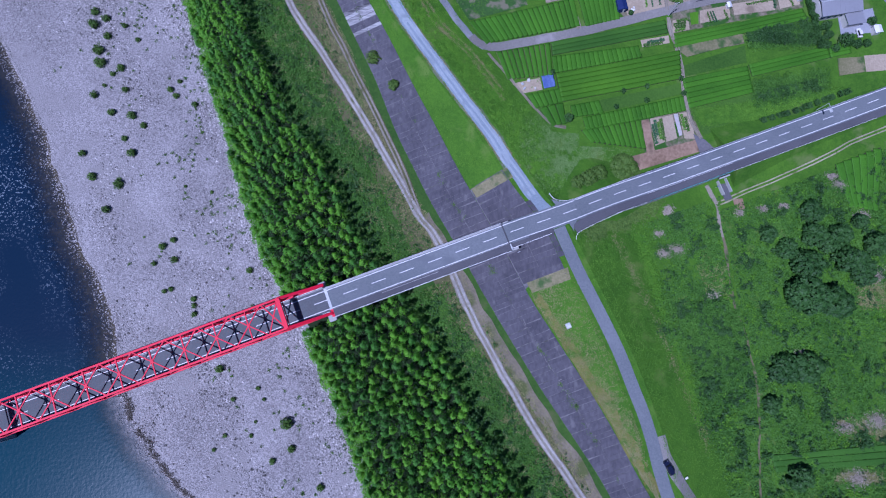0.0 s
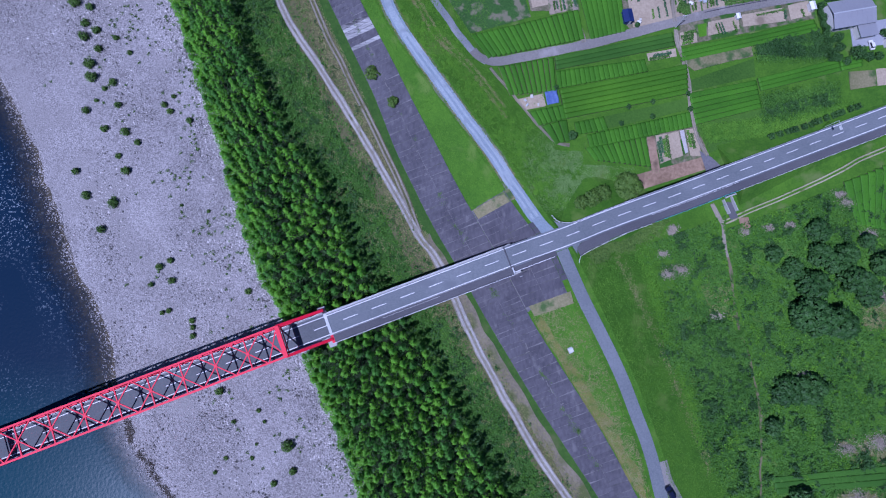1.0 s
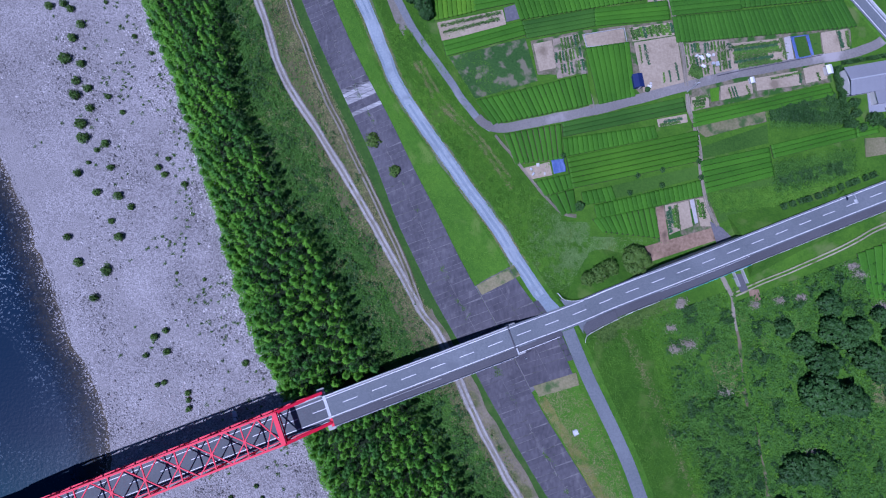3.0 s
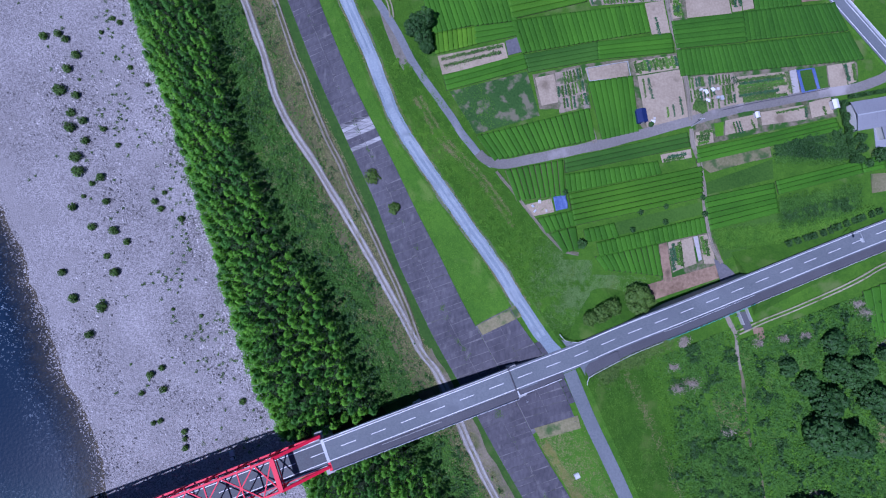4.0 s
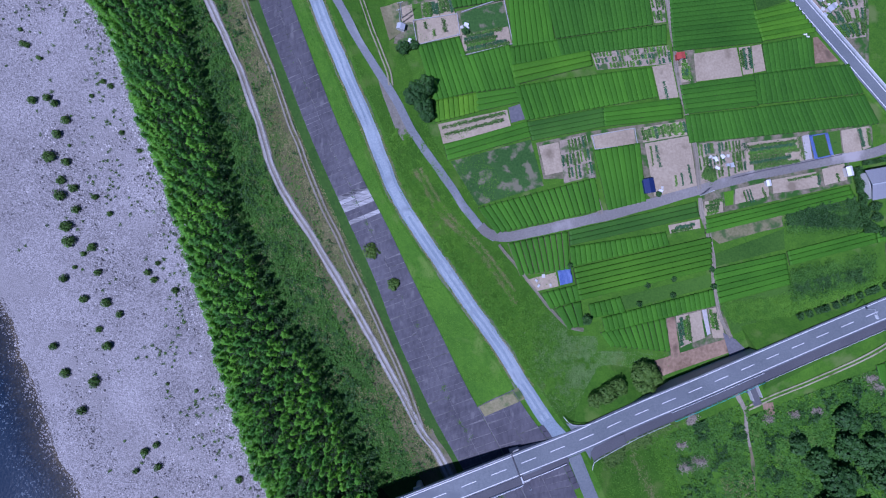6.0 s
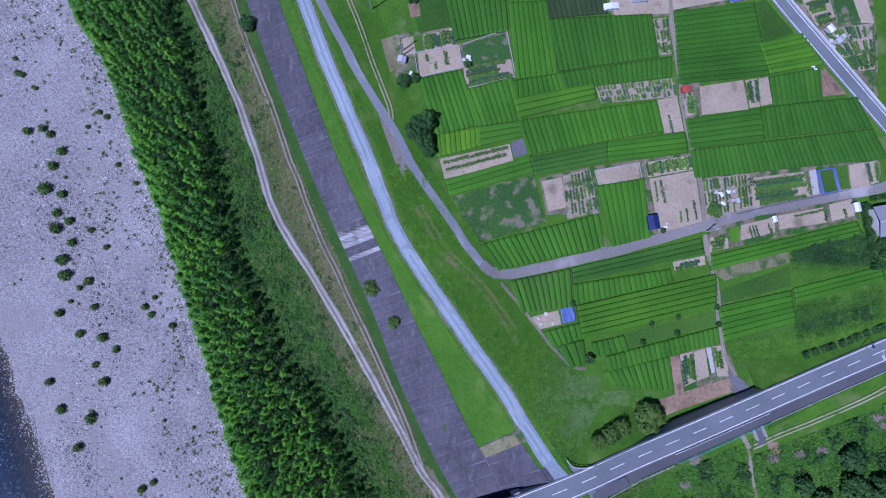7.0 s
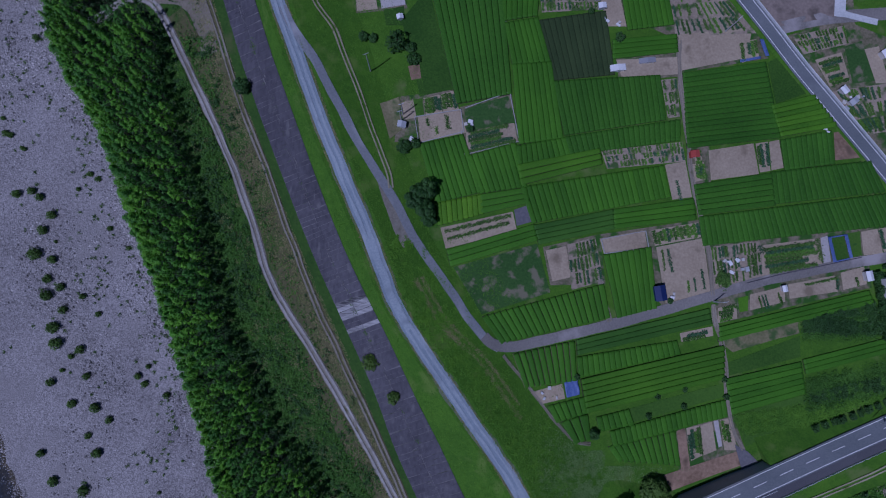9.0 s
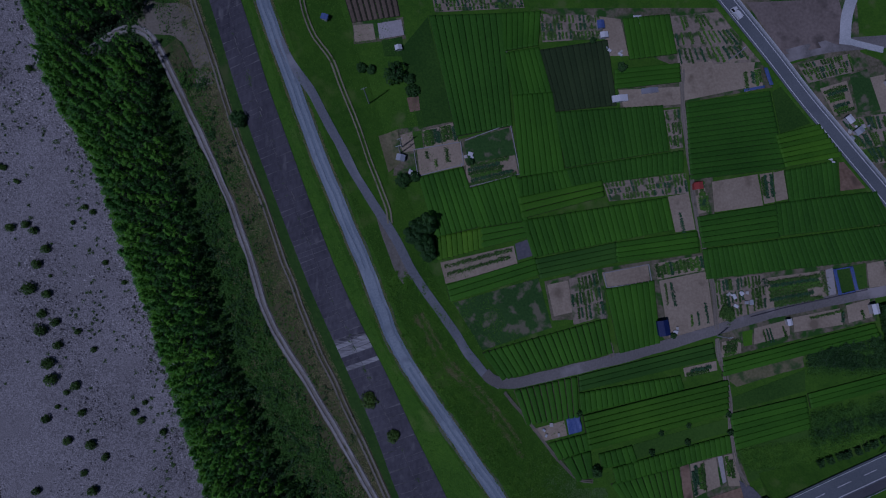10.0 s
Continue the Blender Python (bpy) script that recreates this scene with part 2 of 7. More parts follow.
def box(bm, size, at=(0, 0, 0), turn=0.0, bevel=0.0):
    made = bmesh.ops.create_cube(bm, size=1.0, matrix=pose(*at, 0, 0, turn) @ Matrix.Diagonal((*size, 1)))
    if bevel:
        edges = {e for v in made["verts"] for e in v.link_edges}
        bmesh.ops.bevel(bm, geom=list(edges), offset=bevel, segments=2, affect="EDGES")


def beam(bm, a, b, wide, high):
    """A bar with a rectangular section from a to b."""
    a, b = Vector(a), Vector(b)
    d = b - a
    side = d.cross(Vector((0, 0, 1)))
    side = side.normalized() if side.length > 1e-4 else Vector((1, 0, 0))
    up = side.cross(d).normalized()
    m = Matrix.Translation((a + b) / 2) @ Matrix((d.normalized(), side, up)).transposed().to_4x4() @ Matrix.Diagonal((d.length, wide, high, 1))
    bmesh.ops.create_cube(bm, size=1.0, matrix=m)


def smooth_line(pts, step=2.0):
    """A curve through points of two or three numbers, in even steps."""
    p = [Vector((*q, 0.0)[:3]) for q in pts]
    p = [2 * p[0] - p[1], *p, 2 * p[-1] - p[-2]]
    out = []
    for i in range(1, len(p) - 2):
        k = max(2, int((p[i + 1] - p[i]).length / step))
        for j in range(k):
            t = j / k
            out.append(0.5 * (2 * p[i] + (p[i + 1] - p[i - 1]) * t + (2 * p[i - 1] - 5 * p[i] + 4 * p[i + 1] - p[i + 2]) * t * t + (3 * p[i] - p[i - 1] - 3 * p[i + 1] + p[i + 2]) * t ** 3))
    return out + [p[-2]]


def sides(line):
    """For each point of a line, the level direction to its left."""
    out = []
    for i in range(len(line)):
        d = line[min(i + 1, len(line) - 1)] - line[max(i - 1, 0)]
        out.append(Vector((-d.y, d.x, 0)).normalized())
    return out


def ribbon(name, pts, wide, mat, lift=0.1, level=False, ragged=0.0, parent=None, offset=0.0, thick=0.3, step=2.0, across=4):
    """A road surface along pts; it lies on the ground, or, when level, at the heights that pts give."""
    line = smooth_line(pts, step)
    verts, faces = [], []
    n = across + 1
    for i, (p, s) in enumerate(zip(line, sides(line))):
        w = wide[0] + (wide[1] - wide[0]) * i / (len(line) - 1) if isinstance(wide, tuple) else wide
        l = w / 2 + ragged * noise.noise((p.x * 0.13, p.y * 0.13, 3.0))
        r = w / 2 + ragged * noise.noise((p.x * 0.13, p.y * 0.13, 9.0))
        row = [p + s * (offset + l - (l + r) * k / across) for k in range(n)]
        for q in row:
            q.z = p.z + lift if level else ground_z(q.x, q.y) + lift
        verts += row + [row[-1] - Vector((0, 0, thick)), row[0] - Vector((0, 0, thick))]
    m = n + 2
    for i in range(len(line) - 1):
        for k in range(m):
            if k == n:
                continue
            a, b = i * m + k, i * m + (k + 1) % m
            faces.append((a, b, b + m, a + m))
    return mesh_object(name, verts, faces, mat, parent)


def leaf_mesh(name, at, facing, size, mat, parent=None, flat=0.75):
    """Many small bent leaf sprays, each two triangles, in one mesh."""
    at, facing, size = np.asarray(at), np.asarray(facing), np.asarray(size)
    n = len(at)
    facing = facing / np.maximum(np.linalg.norm(facing, axis=1, keepdims=True), 1e-6)
    spin = np.random.normal(size=(n, 3))
    u = np.cross(facing, spin)
    u /= np.maximum(np.linalg.norm(u, axis=1, keepdims=True), 1e-6)
    v = np.cross(facing, u)
    s = size[:, None]
    droop = -facing * s * 0.25
    verts = np.stack([at - u * s, at + v * s * flat + droop, at + u * s, at - v * s * flat + droop], 1).reshape(-1, 3)
    base = np.arange(n)[:, None] * 4
    faces = np.concatenate([base + np.array([[0, 2, 1]]), base + np.array([[0, 3, 2]])], 1).reshape(-1, 3)
    me = bpy.data.meshes.new(name)
    me.from_pydata(verts.tolist(), [], faces.tolist())
    me.materials.append(mat)
    ob = new(name, me)
    ob.parent = parent
    return ob


# ---- ground ----
def build_ground():
    ys = [-1600, -900, -500, -300, -200, -140, *range(-110, 262, 2), 300, 380, 520, 900, 1700]
    verts, faces, kinds = [], [], []
    grain = 4
    for y in ys:
        s = section(y)
        for i, (x, z, kind) in enumerate(s[:-1]):
            for k in range(grain):
                f = k / grain
                px, pz = x + (s[i + 1][0] - x) * f, z + (s[i + 1][1] - z) * f
                if 5 <= i <= 9 and -110 < y < 262:
                    pz += 0.22 * noise.noise((px * 0.12, y * 0.12, 1.0))
                verts.append((px, y, pz))
        verts.append((s[-1][0], y, s[-1][1]))
    m = (len(section(0)) - 1) * grain + 1
    row = section(0)
    for j in range(len(ys) - 1):
        for k in range(m - 1):
            a = j * m + k
            faces.append((a, a + 1, a + m + 1, a + m))
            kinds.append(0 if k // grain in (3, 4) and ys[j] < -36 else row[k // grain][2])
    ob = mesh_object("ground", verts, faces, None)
    for mat in (GRAVEL, BED, SHADED_FLOOR, BRUSH_GROUND, VERGE, GRASS, FIELD):
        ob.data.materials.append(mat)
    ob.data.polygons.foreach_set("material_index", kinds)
    tagged(ob, "river valley ground with gravel bar, grassy levee and fields", "ground", kind="structure")


build_ground()


def water_material():
    m = bpy.data.materials.new("river_water")
    m.use_nodes = True
    n, link = m.node_tree.nodes, m.node_tree.links.new
    b = n["Principled BSDF"]
    depth = n.new("ShaderNodeAttribute")
    depth.attribute_name = "depth"
    geo, tx, ripple = n.new("ShaderNodeNewGeometry"), n.new("ShaderNodeTexNoise"), n.new("ShaderNodeTexNoise")
    tx.inputs["Scale"].default_value, tx.inputs["Detail"].default_value = 0.03, 4
    ripple.inputs["Scale"].default_value, ripple.inputs["Detail"].default_value = 0.9, 3
    for t in (tx, ripple):
        link(geo.outputs["Position"], t.inputs["Vector"])
    c = n.new("ShaderNodeMix")
    c.data_type = "RGBA"
    c.inputs[6].default_value, c.inputs[7].default_value = (0.009, 0.020, 0.046, 1), (0.002, 0.040, 0.062, 1)
    pool, riffle = n.new("ShaderNodeAttribute"), n.new("ShaderNodeAttribute")
    pool.attribute_name, riffle.attribute_name = "pool", "riffle"
    link(pool.outputs["Fac"], c.inputs[0])
    fleck, shoal = n.new("ShaderNodeTexNoise"), n.new("ShaderNodeTexNoise")
    fleck.inputs["Scale"].default_value, fleck.inputs["Detail"].default_value = 1.5, 3
    shoal.inputs["Scale"].default_value, shoal.inputs["Detail"].default_value = 0.022, 2
    sharp, shallow, both, foam = n.new("ShaderNodeMapRange"), n.new("ShaderNodeMapRange"), n.new("ShaderNodeMath"), n.new("ShaderNodeMix")
    sharp.inputs[1].default_value, sharp.inputs[2].default_value = 0.58, 0.67
    shallow.inputs[1].default_value, shallow.inputs[2].default_value = 0.42, 0.60
    both.operation, foam.data_type = "MULTIPLY", "RGBA"
    for t in (fleck, shoal):
        link(geo.outputs["Position"], t.inputs["Vector"])
    link(fleck.outputs["Fac"], sharp.inputs[0])
    link(shoal.outputs["Fac"], shallow.inputs[0])
    link(sharp.outputs[0], both.inputs[0])
    link(shallow.outputs[0], both.inputs[1])
    streak = n.new("ShaderNodeMath")
    streak.operation = "MULTIPLY"
    link(both.outputs[0], streak.inputs[0])
    link(riffle.outputs["Fac"], streak.inputs[1])
    link(streak.outputs[0], foam.inputs[0])
    link(c.outputs[2], foam.inputs[6])
    foam.inputs[7].default_value = (0.20, 0.25, 0.30, 1)
    link(foam.outputs[2], b.inputs["Base Color"])
    b.inputs["Roughness"].default_value, b.inputs["IOR"].default_value, b.inputs["Specular IOR Level"].default_value = 0.3, 1.33, 0.1
    bp = n.new("ShaderNodeBump")
    bp.inputs["Strength"].default_value, bp.inputs["Distance"].default_value = 0.25, 0.2
    link(ripple.outputs["Fac"], bp.inputs["Height"])
    link(bp.outputs[0], b.inputs["Normal"])
    clear, mix = n.new("ShaderNodeBsdfTransparent"), n.new("ShaderNodeMixShader")
    # stones break the surface unevenly in the shallows
    ragged, sum_, lift = n.new("ShaderNodeTexNoise"), n.new("ShaderNodeMath"), n.new("ShaderNodeMapRange")
    ragged.inputs["Scale"].default_value, ragged.inputs["Detail"].default_value = 0.5, 6
    link(geo.outputs["Position"], ragged.inputs["Vector"])
    lift.inputs[3].default_value, lift.inputs[4].default_value = -0.3, 0.3
    link(ragged.outputs["Fac"], lift.inputs[0])
    sum_.operation, sum_.use_clamp = "ADD", True
    link(depth.outputs["Fac"], sum_.inputs[0])
    link(lift.outputs[0], sum_.inputs[1])
    link(sum_.outputs[0], mix.inputs[0])
    link(clear.outputs[0], mix.inputs[1])
    link(b.outputs[0], mix.inputs[2])
    link(mix.outputs[0], n["Material Output"].inputs[0])
    return m


def build_water():
    ys = [-1600, -500, -200, *range(-110, 262, 2), 400, 1700]
    offs = (-900, -200, -60, -32, -22, -14, -9, -4, 0, 2.5)
    verts, faces = [], []
    for y in ys:
        s = line_x("shore", y)
        for o in offs:
            verts.append((max(s + o, -405), y, -12.35))
    m = len(offs)
    for j in range(len(ys) - 1):
        for k in range(m - 1):
            a = j * m + k
            faces.append((a, a + 1, a + m + 1, a + m))
    ob = mesh_object("water", verts, faces, water_material())
    at = ob.data.attributes.new("depth", "FLOAT", "POINT")
    north = (1.4, 1.4, 1.4, 1.4, 1.2, 0.95, 0.65, 0.4, 0.2, 0.1)
    south = (1.4, 1.4, 1.4, 1.4, 1.3, 1.05, 0.72, 0.35, 0.08, 0.0)
    side = (0, 0.1, 0.5, 0.8, 1, 1, 0.8, 0.4, 0, 0)
    deep, teal, white = [], [], []
    for i, (x, y, z) in enumerate(verts):
        k, f = i % m, min(max((-14 - y) / 24, 0), 1)
        deep.append(north[k] + (south[k] - north[k]) * f)
        teal.append(f * (0.55 + 0.45 * min(max((-20 - y) / 40, 0), 1)) + 0.12 * (1 - f))
        white.append(side[k] * (1 - 0.85 * f))
    at.data.foreach_set("value", deep)
    for name, values in (("pool", teal), ("riffle", white)):
        ob.data.attributes.new(name, "FLOAT", "POINT").data.foreach_set("value", values)
    tagged(ob, "deep blue river water with pale riffles", "river", kind="structure")


build_water()

# ---- roads on the ground ----
def road(name, label, category, *a, **k):
    return tagged(ribbon(name, *a, **k), label, category, kind="structure")


levee_line = [(x, y) for y, x in LINES["levee"]]
north = [p for p in levee_line if p[1] > 30]
levee_road = road("levee_road", "pale crushed-stone road along the levee crown", "road", [(40.5, 30), *north], 4.3, ROADSTONE, ragged=0.3, step=1.0)
ribbon("grassy_edge", [p for p in north if p[1] > 40], 5.6, ROADSIDE, lift=0.06, ragged=0.7, step=1.0, parent=levee_road)["label"] = "ragged stony grass edge"
for side in (-1, 1):
    ribbon("wheel_track", north, 0.8, WHEELSTONE, lift=0.22, ragged=0.45, step=1.0, parent=levee_road, offset=side * 0.85, across=2)["label"] = "paler worn wheel track"
ribbon("bare_patch", [p for p in levee_line if 92 < p[1] < 130], (1.6, 2.6), WHEELSTONE, lift=0.27, ragged=0.9, step=1.0, parent=levee_road)["label"] = "whitish freshly spread stone"
road("river_road", "narrow grey asphalt road on the levee", "road", [(44, 25), (46.9, 18.0), (50.8, 9), (55.4, -0.4), (59.9, -9.7), (63.9, -18.8), (67.2, -27.9), (70.5, -36.8), (73.0, -45.7), (74.2, -51.5), (76.3, -59.5), (81, -75), (88, -95), (92, -130)], 4.2, ASPHALT, lift=0.12)
road("ramp_road", "blue-grey gravel ramp from the levee down to the fields", "road", [(-54.2, 203), (-51.4, 197.4), (-47.3, 191.4), (-43.6, 186.4), (-38.7, 177.7), (-33.5, 168.6), (-28.3, 159), (-22.1, 149.8), (-15.3, 139.5), (-10.1, 129.9), (-3.4, 120.4), (3.7, 110.9), (8, 104.4), (14.2, 97.1), (18.6, 94.3)], 2.8, RAMPSTONE, lift=0.16, ragged=0.25)
road("ramp_shoulder", "pale trodden earth shoulder where a path meets the ramp", "verge", [(-20.0, 147.5), (-18.3, 141.3), (-16.0, 135.2), (-13.7, 130.4), (-11.5, 126.5)], 3.4, PALE_DIRT, lift=0.1, ragged=0.9, step=1.0)
road("lay_by", "pale gravel lay-by beside the river road", "verge", [(75.4, -43.5), (77.2, -49.5), (80.2, -55.5), (84.5, -62), (90, -72)], 3.6, GREYSTONE, lift=0.08, ragged=0.5)
road("field_road", "grey gravel road between the fields", "road", [(13.6, 98.2), (15.6, 96.3), (18.6, 95.0), (23.7, 94.8), (31, 96.7), (40.3, 98.8), (55.4, 102.6), (70.7, 107.0), (88.1, 112.3), (107.7, 118.2), (127.6, 122.7), (141.6, 125.6), (151.3, 127.4), (159, 130), (166, 134), (173, 142)], 3.5, GREYSTONE, lift=0.18, ragged=0.25)


def track(name, label, pts, wide, mat, rut_mat, rut=0.75, gauge=0.78):
    """A worn track: a stony bed with two paler wheel ruts."""
    ob = road(name, label, "track", pts, wide, mat, lift=0.1, ragged=0.6)
    for side in (-1, 1):
        groove = ribbon("wheel_rut", pts, rut, rut_mat, lift=0.32, ragged=rut * 0.4, parent=ob, offset=side * gauge, across=2, thick=0.5, step=1.0)
        groove["label"] = "pale worn wheel rut"


track("riverside_track", "pale stony track with two wheel ruts beside the wood", [(-126, 202), (-119.3, 204.3), (-114.9, 207.3), (-109.9, 209.4), (-104.3, 209.2), (-99.9, 206.2), (-94.8, 198), (-84.6, 179.1), (-72.4, 154.8), (-64.1, 134.5), (-55.9, 112.5), (-40.5, 89.2), (-21.2, 58.5), (-5.5, 31.2), (2.3, 20.7), (15.7, -7.6), (27.6, -28.7), (39, -47.3), (52, -65.6), (72, -100)], 2.9, PALE_DIRT, TRACK)
track("verge_track", "worn earth track beside the concrete strip", [(-96, 250), (-86.0, 219.7), (-78, 198.5), (-69.2, 173.8), (-63.5, 160.5), (-59, 150.3), (-55.5, 141.2), (-52.4, 133), (-48.3, 123.6), (-44.8, 114.9), (-40.1, 104.3), (-34.9, 94.6), (-30.1, 84.9), (-25, 75.3), (-21.2, 67.7), (-18.7, 62.5), (-14.2, 53.5), (-10, 44.2), (-4.9, 31.5)], 2.5, VERGE, PALE_DIRT, 0.6, 0.7)
road("sandy_clearing", "bare sandy clearing beside the track", "clearing", [(-104.5, 214.5), (-97, 213), (-90, 211.5), (-85, 207), (-82.5, 199), (-80, 190)], (13, 6.0), SANDY, lift=0.06, ragged=1.6)
road("worn_ground", "brown half-bare ground between track and verge", "clearing", [(-94, 204), (-89, 197), (-84.5, 189), (-79.5, 178), (-74, 166)], (8, 5), VERGE, lift=0.05, ragged=2.2)
track("meadow_path", "faint earth path below the levee", [(-52, 235), (-47.5, 215), (-44.3, 206.4), (-41.6, 202.4), (-37.7, 197.3), (-34.8, 190), (-31.6, 182.6), (-28.1, 174.3), (-25, 165.9), (-22, 158.5), (-18.6, 150.3), (-17.5, 145)], 2.0, GRASS, PALE_RUT, 0.45, 0.6)
road("scrub_path", "pale trodden dirt path into the scrub", "track", [(103, 44.5), (104.7, 41.2), (106.9, 36.7), (107.1, 31), (108.2, 24.8)], (1.6, 1.1), DIRT, lift=0.25, ragged=0.5, step=1.0)
road("scrub_path", "overgrown brown footpath through the scrub", "track", [(108.2, 24.8), (109.2, 16.6), (109.6, 8.4), (111, -1.7), (113.4, -9.7), (115, -17.6), (116.7, -27.3), (116.7, -36.9), (114, -75)], (1.2, 0.5), WORN, lift=0.22, ragged=0.6, step=1.0)
track("bank_path", "pale two-rut path at the foot of the road bank", [(107, 37.4), (111, 39.2), (117.1, 42), (132.6, 48.7), (148.4, 56.2), (159.9, 62.4), (170.9, 67.1), (188, 74.5)], 2.0, GRASS, PALE_RUT, 0.5, 0.62)
track("field_path", "straight earth path between tea fields", [(79.2, 200), (79.2, 188.2), (81.9, 164), (83.7, 148.1), (88.5, 129.5), (89.9, 113)], 1.5, DIRT, DIRT, 0.4, 0.45)
track("field_path", "straight earth path between tea fields", [(90, 110), (91, 103.4), (93.7, 95.9), (96.6, 71.9), (101, 62.1)], 1.6, DIRT, DIRT, 0.4, 0.45)
track("field_path", "short earth path between tea fields", [(51.6, 118), (55, 103.5)], 1.7, DIRT, DIRT, 0.4, 0.45)
track("field_path", "winding earth path at the field edge", [(20, 92), (27, 84), (33.1, 76.3), (38, 70.5), (43.9, 65), (49, 64)], 0.9, DIRT, DIRT, 0.3, 0.3)
road("dry_verge", "strip of dry yellowed grass beside the concrete", "verge", [(line_x("strip_east", y) + 2.2, y) for y in range(-64, 8, 6)], 3.4, DRYGRASS, lift=0.07, ragged=1.2)
road("stony_shoulder", "broad stony shoulder beside the track", "verge", [(line_x("strip_west", y) - 5.0, y) for y in range(-66, 34, 6)], 4.2, SHOULDER, lift=0.07, ragged=1.2)

# ---- main road and bridge ----
TURN = 21.45
ORIGIN = Vector((25.7, 21.25, 0))
ALONG, ASIDE = Vector((math.cos(radians(TURN)), math.sin(radians(TURN)), 0)), Vector((-math.sin(radians(TURN)), math.cos(radians(TURN)), 0))
MID = 1.05
DECK = 7.9


def local(u, v, z):
    p = ORIGIN + ALONG * u + ASIDE * v
    return (p.x, p.y, z)


bridge = thing("road_bridge", (ORIGIN.x, ORIGIN.y, 0), "red steel truss road bridge over a gravel river bed", "bridge", turn=TURN)


def bar(name, a, b, wide, high, mat=RED, parent=bridge, label=""):
    bm = bmesh.new()
    beam(bm, a, b, wide, high)
    return part(name, bm, mat, parent, label)


def block(name, size, at, mat, parent=bridge, label="", bevel=0.0):
    bm = bmesh.new()
    box(bm, size, at, 0, bevel)
    return part(name, bm, mat, parent, label)


# Darker than the approach asphalt: the truss's shade is put into the colour
TRUSS_SHADE_ASPHALT = material("truss_shade_asphalt", (0.085, 0.092, 0.10), (0.135, 0.145, 0.155), 0.4, 2.2, bump=0.2)
# decks: the truss span, the approach span and the spans beyond
block("deck", (63.7, 10.2, 0.5), (-31.85, 0, DECK - 0.27), CONCRETE, label="grey concrete approach deck")
block("deck", (122.6, 9.2, 0.5), (-125.0, MID, DECK - 0.27), WALKWAY)
block("deck", (250, 10.2, 0.6), (-311.5, MID, DECK - 0.32), CONCRETE)
block("carriageway", (63.7, 6.9, 0.1), (-31.85, MID, DECK + 0.03), ASPHALT, label="grey asphalt carriageway")
block("carriageway", (122.6, 8.2, 0.1), (-125.0, MID, DECK + 0.03), TRUSS_SHADE_ASPHALT)
block("carriageway", (250, 6.9, 0.1), (-311.5, MID, DECK + 0.04), ASPHALT)
block("walkway", (63.7, 2.5, 0.22), (-31.85, -3.75, DECK + 0.09), WALKWAY, label="dark asphalt walkway")
for v in (-4.4, 0.0, 4.4):
    block("girder", (63.5, 0.5, 1.6), (-31.85, v * 0.9, DECK - 1.33), CONCRETE)
for v in (-5.15, 5.0):
    block("kerb", (63.7, 0.18, 0.5), (-31.85, v, DECK + 0.2), PALE if v < 0 else CONCRETE, label="pale concrete kerb")
for v in (MID - 4.15, MID + 4.15):
    block("kerb", (122.6, 0.2, 0.3), (-125.0, v, DECK + 0.1), CONCRETE)
bar("pipe", (-46, -3.1, DECK + 0.3), (-26, -3.1, DECK + 0.3), 0.14, 0.14, CONCRETE, label="thin grey service pipe")
# expansion joints
block("expansion_joint", (0.9, 8.8, 0.06), (-63.4, MID - 0.6, DECK + 0.12), PALE, label="pale steel expansion joint")
block("expansion_joint", (0.35, 10.2, 0.06), (-0.2, 0, DECK + 0.26), WALKWAY, label="dark expansion joint")
block("drain_cover", (0.5, 2.2, 0.05), (0.2, -3.8, DECK + 0.24), PALE)
block("expansion_joint", (0.5, 8.8, 0.06), (-186.2, MID, DECK + 0.12), PALE)
block("expansion_joint", (0.9, 2.6, 0.3), (-63.4, -3.7, DECK + 0.1), RED, label="red painted joint cover")
bar("edge_rail", (0.5, -4.35, 8.1), (9.8, -4.35, 7.98), 0.16, 0.3, PAINT, label="white edge rail")
bar("edge_rail", (9.8, -4.35, 7.98), (15, -4.3, 7.75), 0.16, 0.3, PAINT, label="white edge rail")
# railing on the walkway's outer edge and along the north edge
for v in (-5.15, 5.0):
    for z in (0.75, 1.05):
        bar("rail", (-63, v, DECK + z), (-0.5, v, DECK + z), 0.09, 0.09, PAINT if v < 0 else STEEL)
    for i in range(22):
        bar("post", (-62.5 + i * 2.93, v, DECK + 0.4), (-62.5 + i * 2.93, v, DECK + 1.1), 0.1, 0.1, PAINT if v < 0 else STEEL)

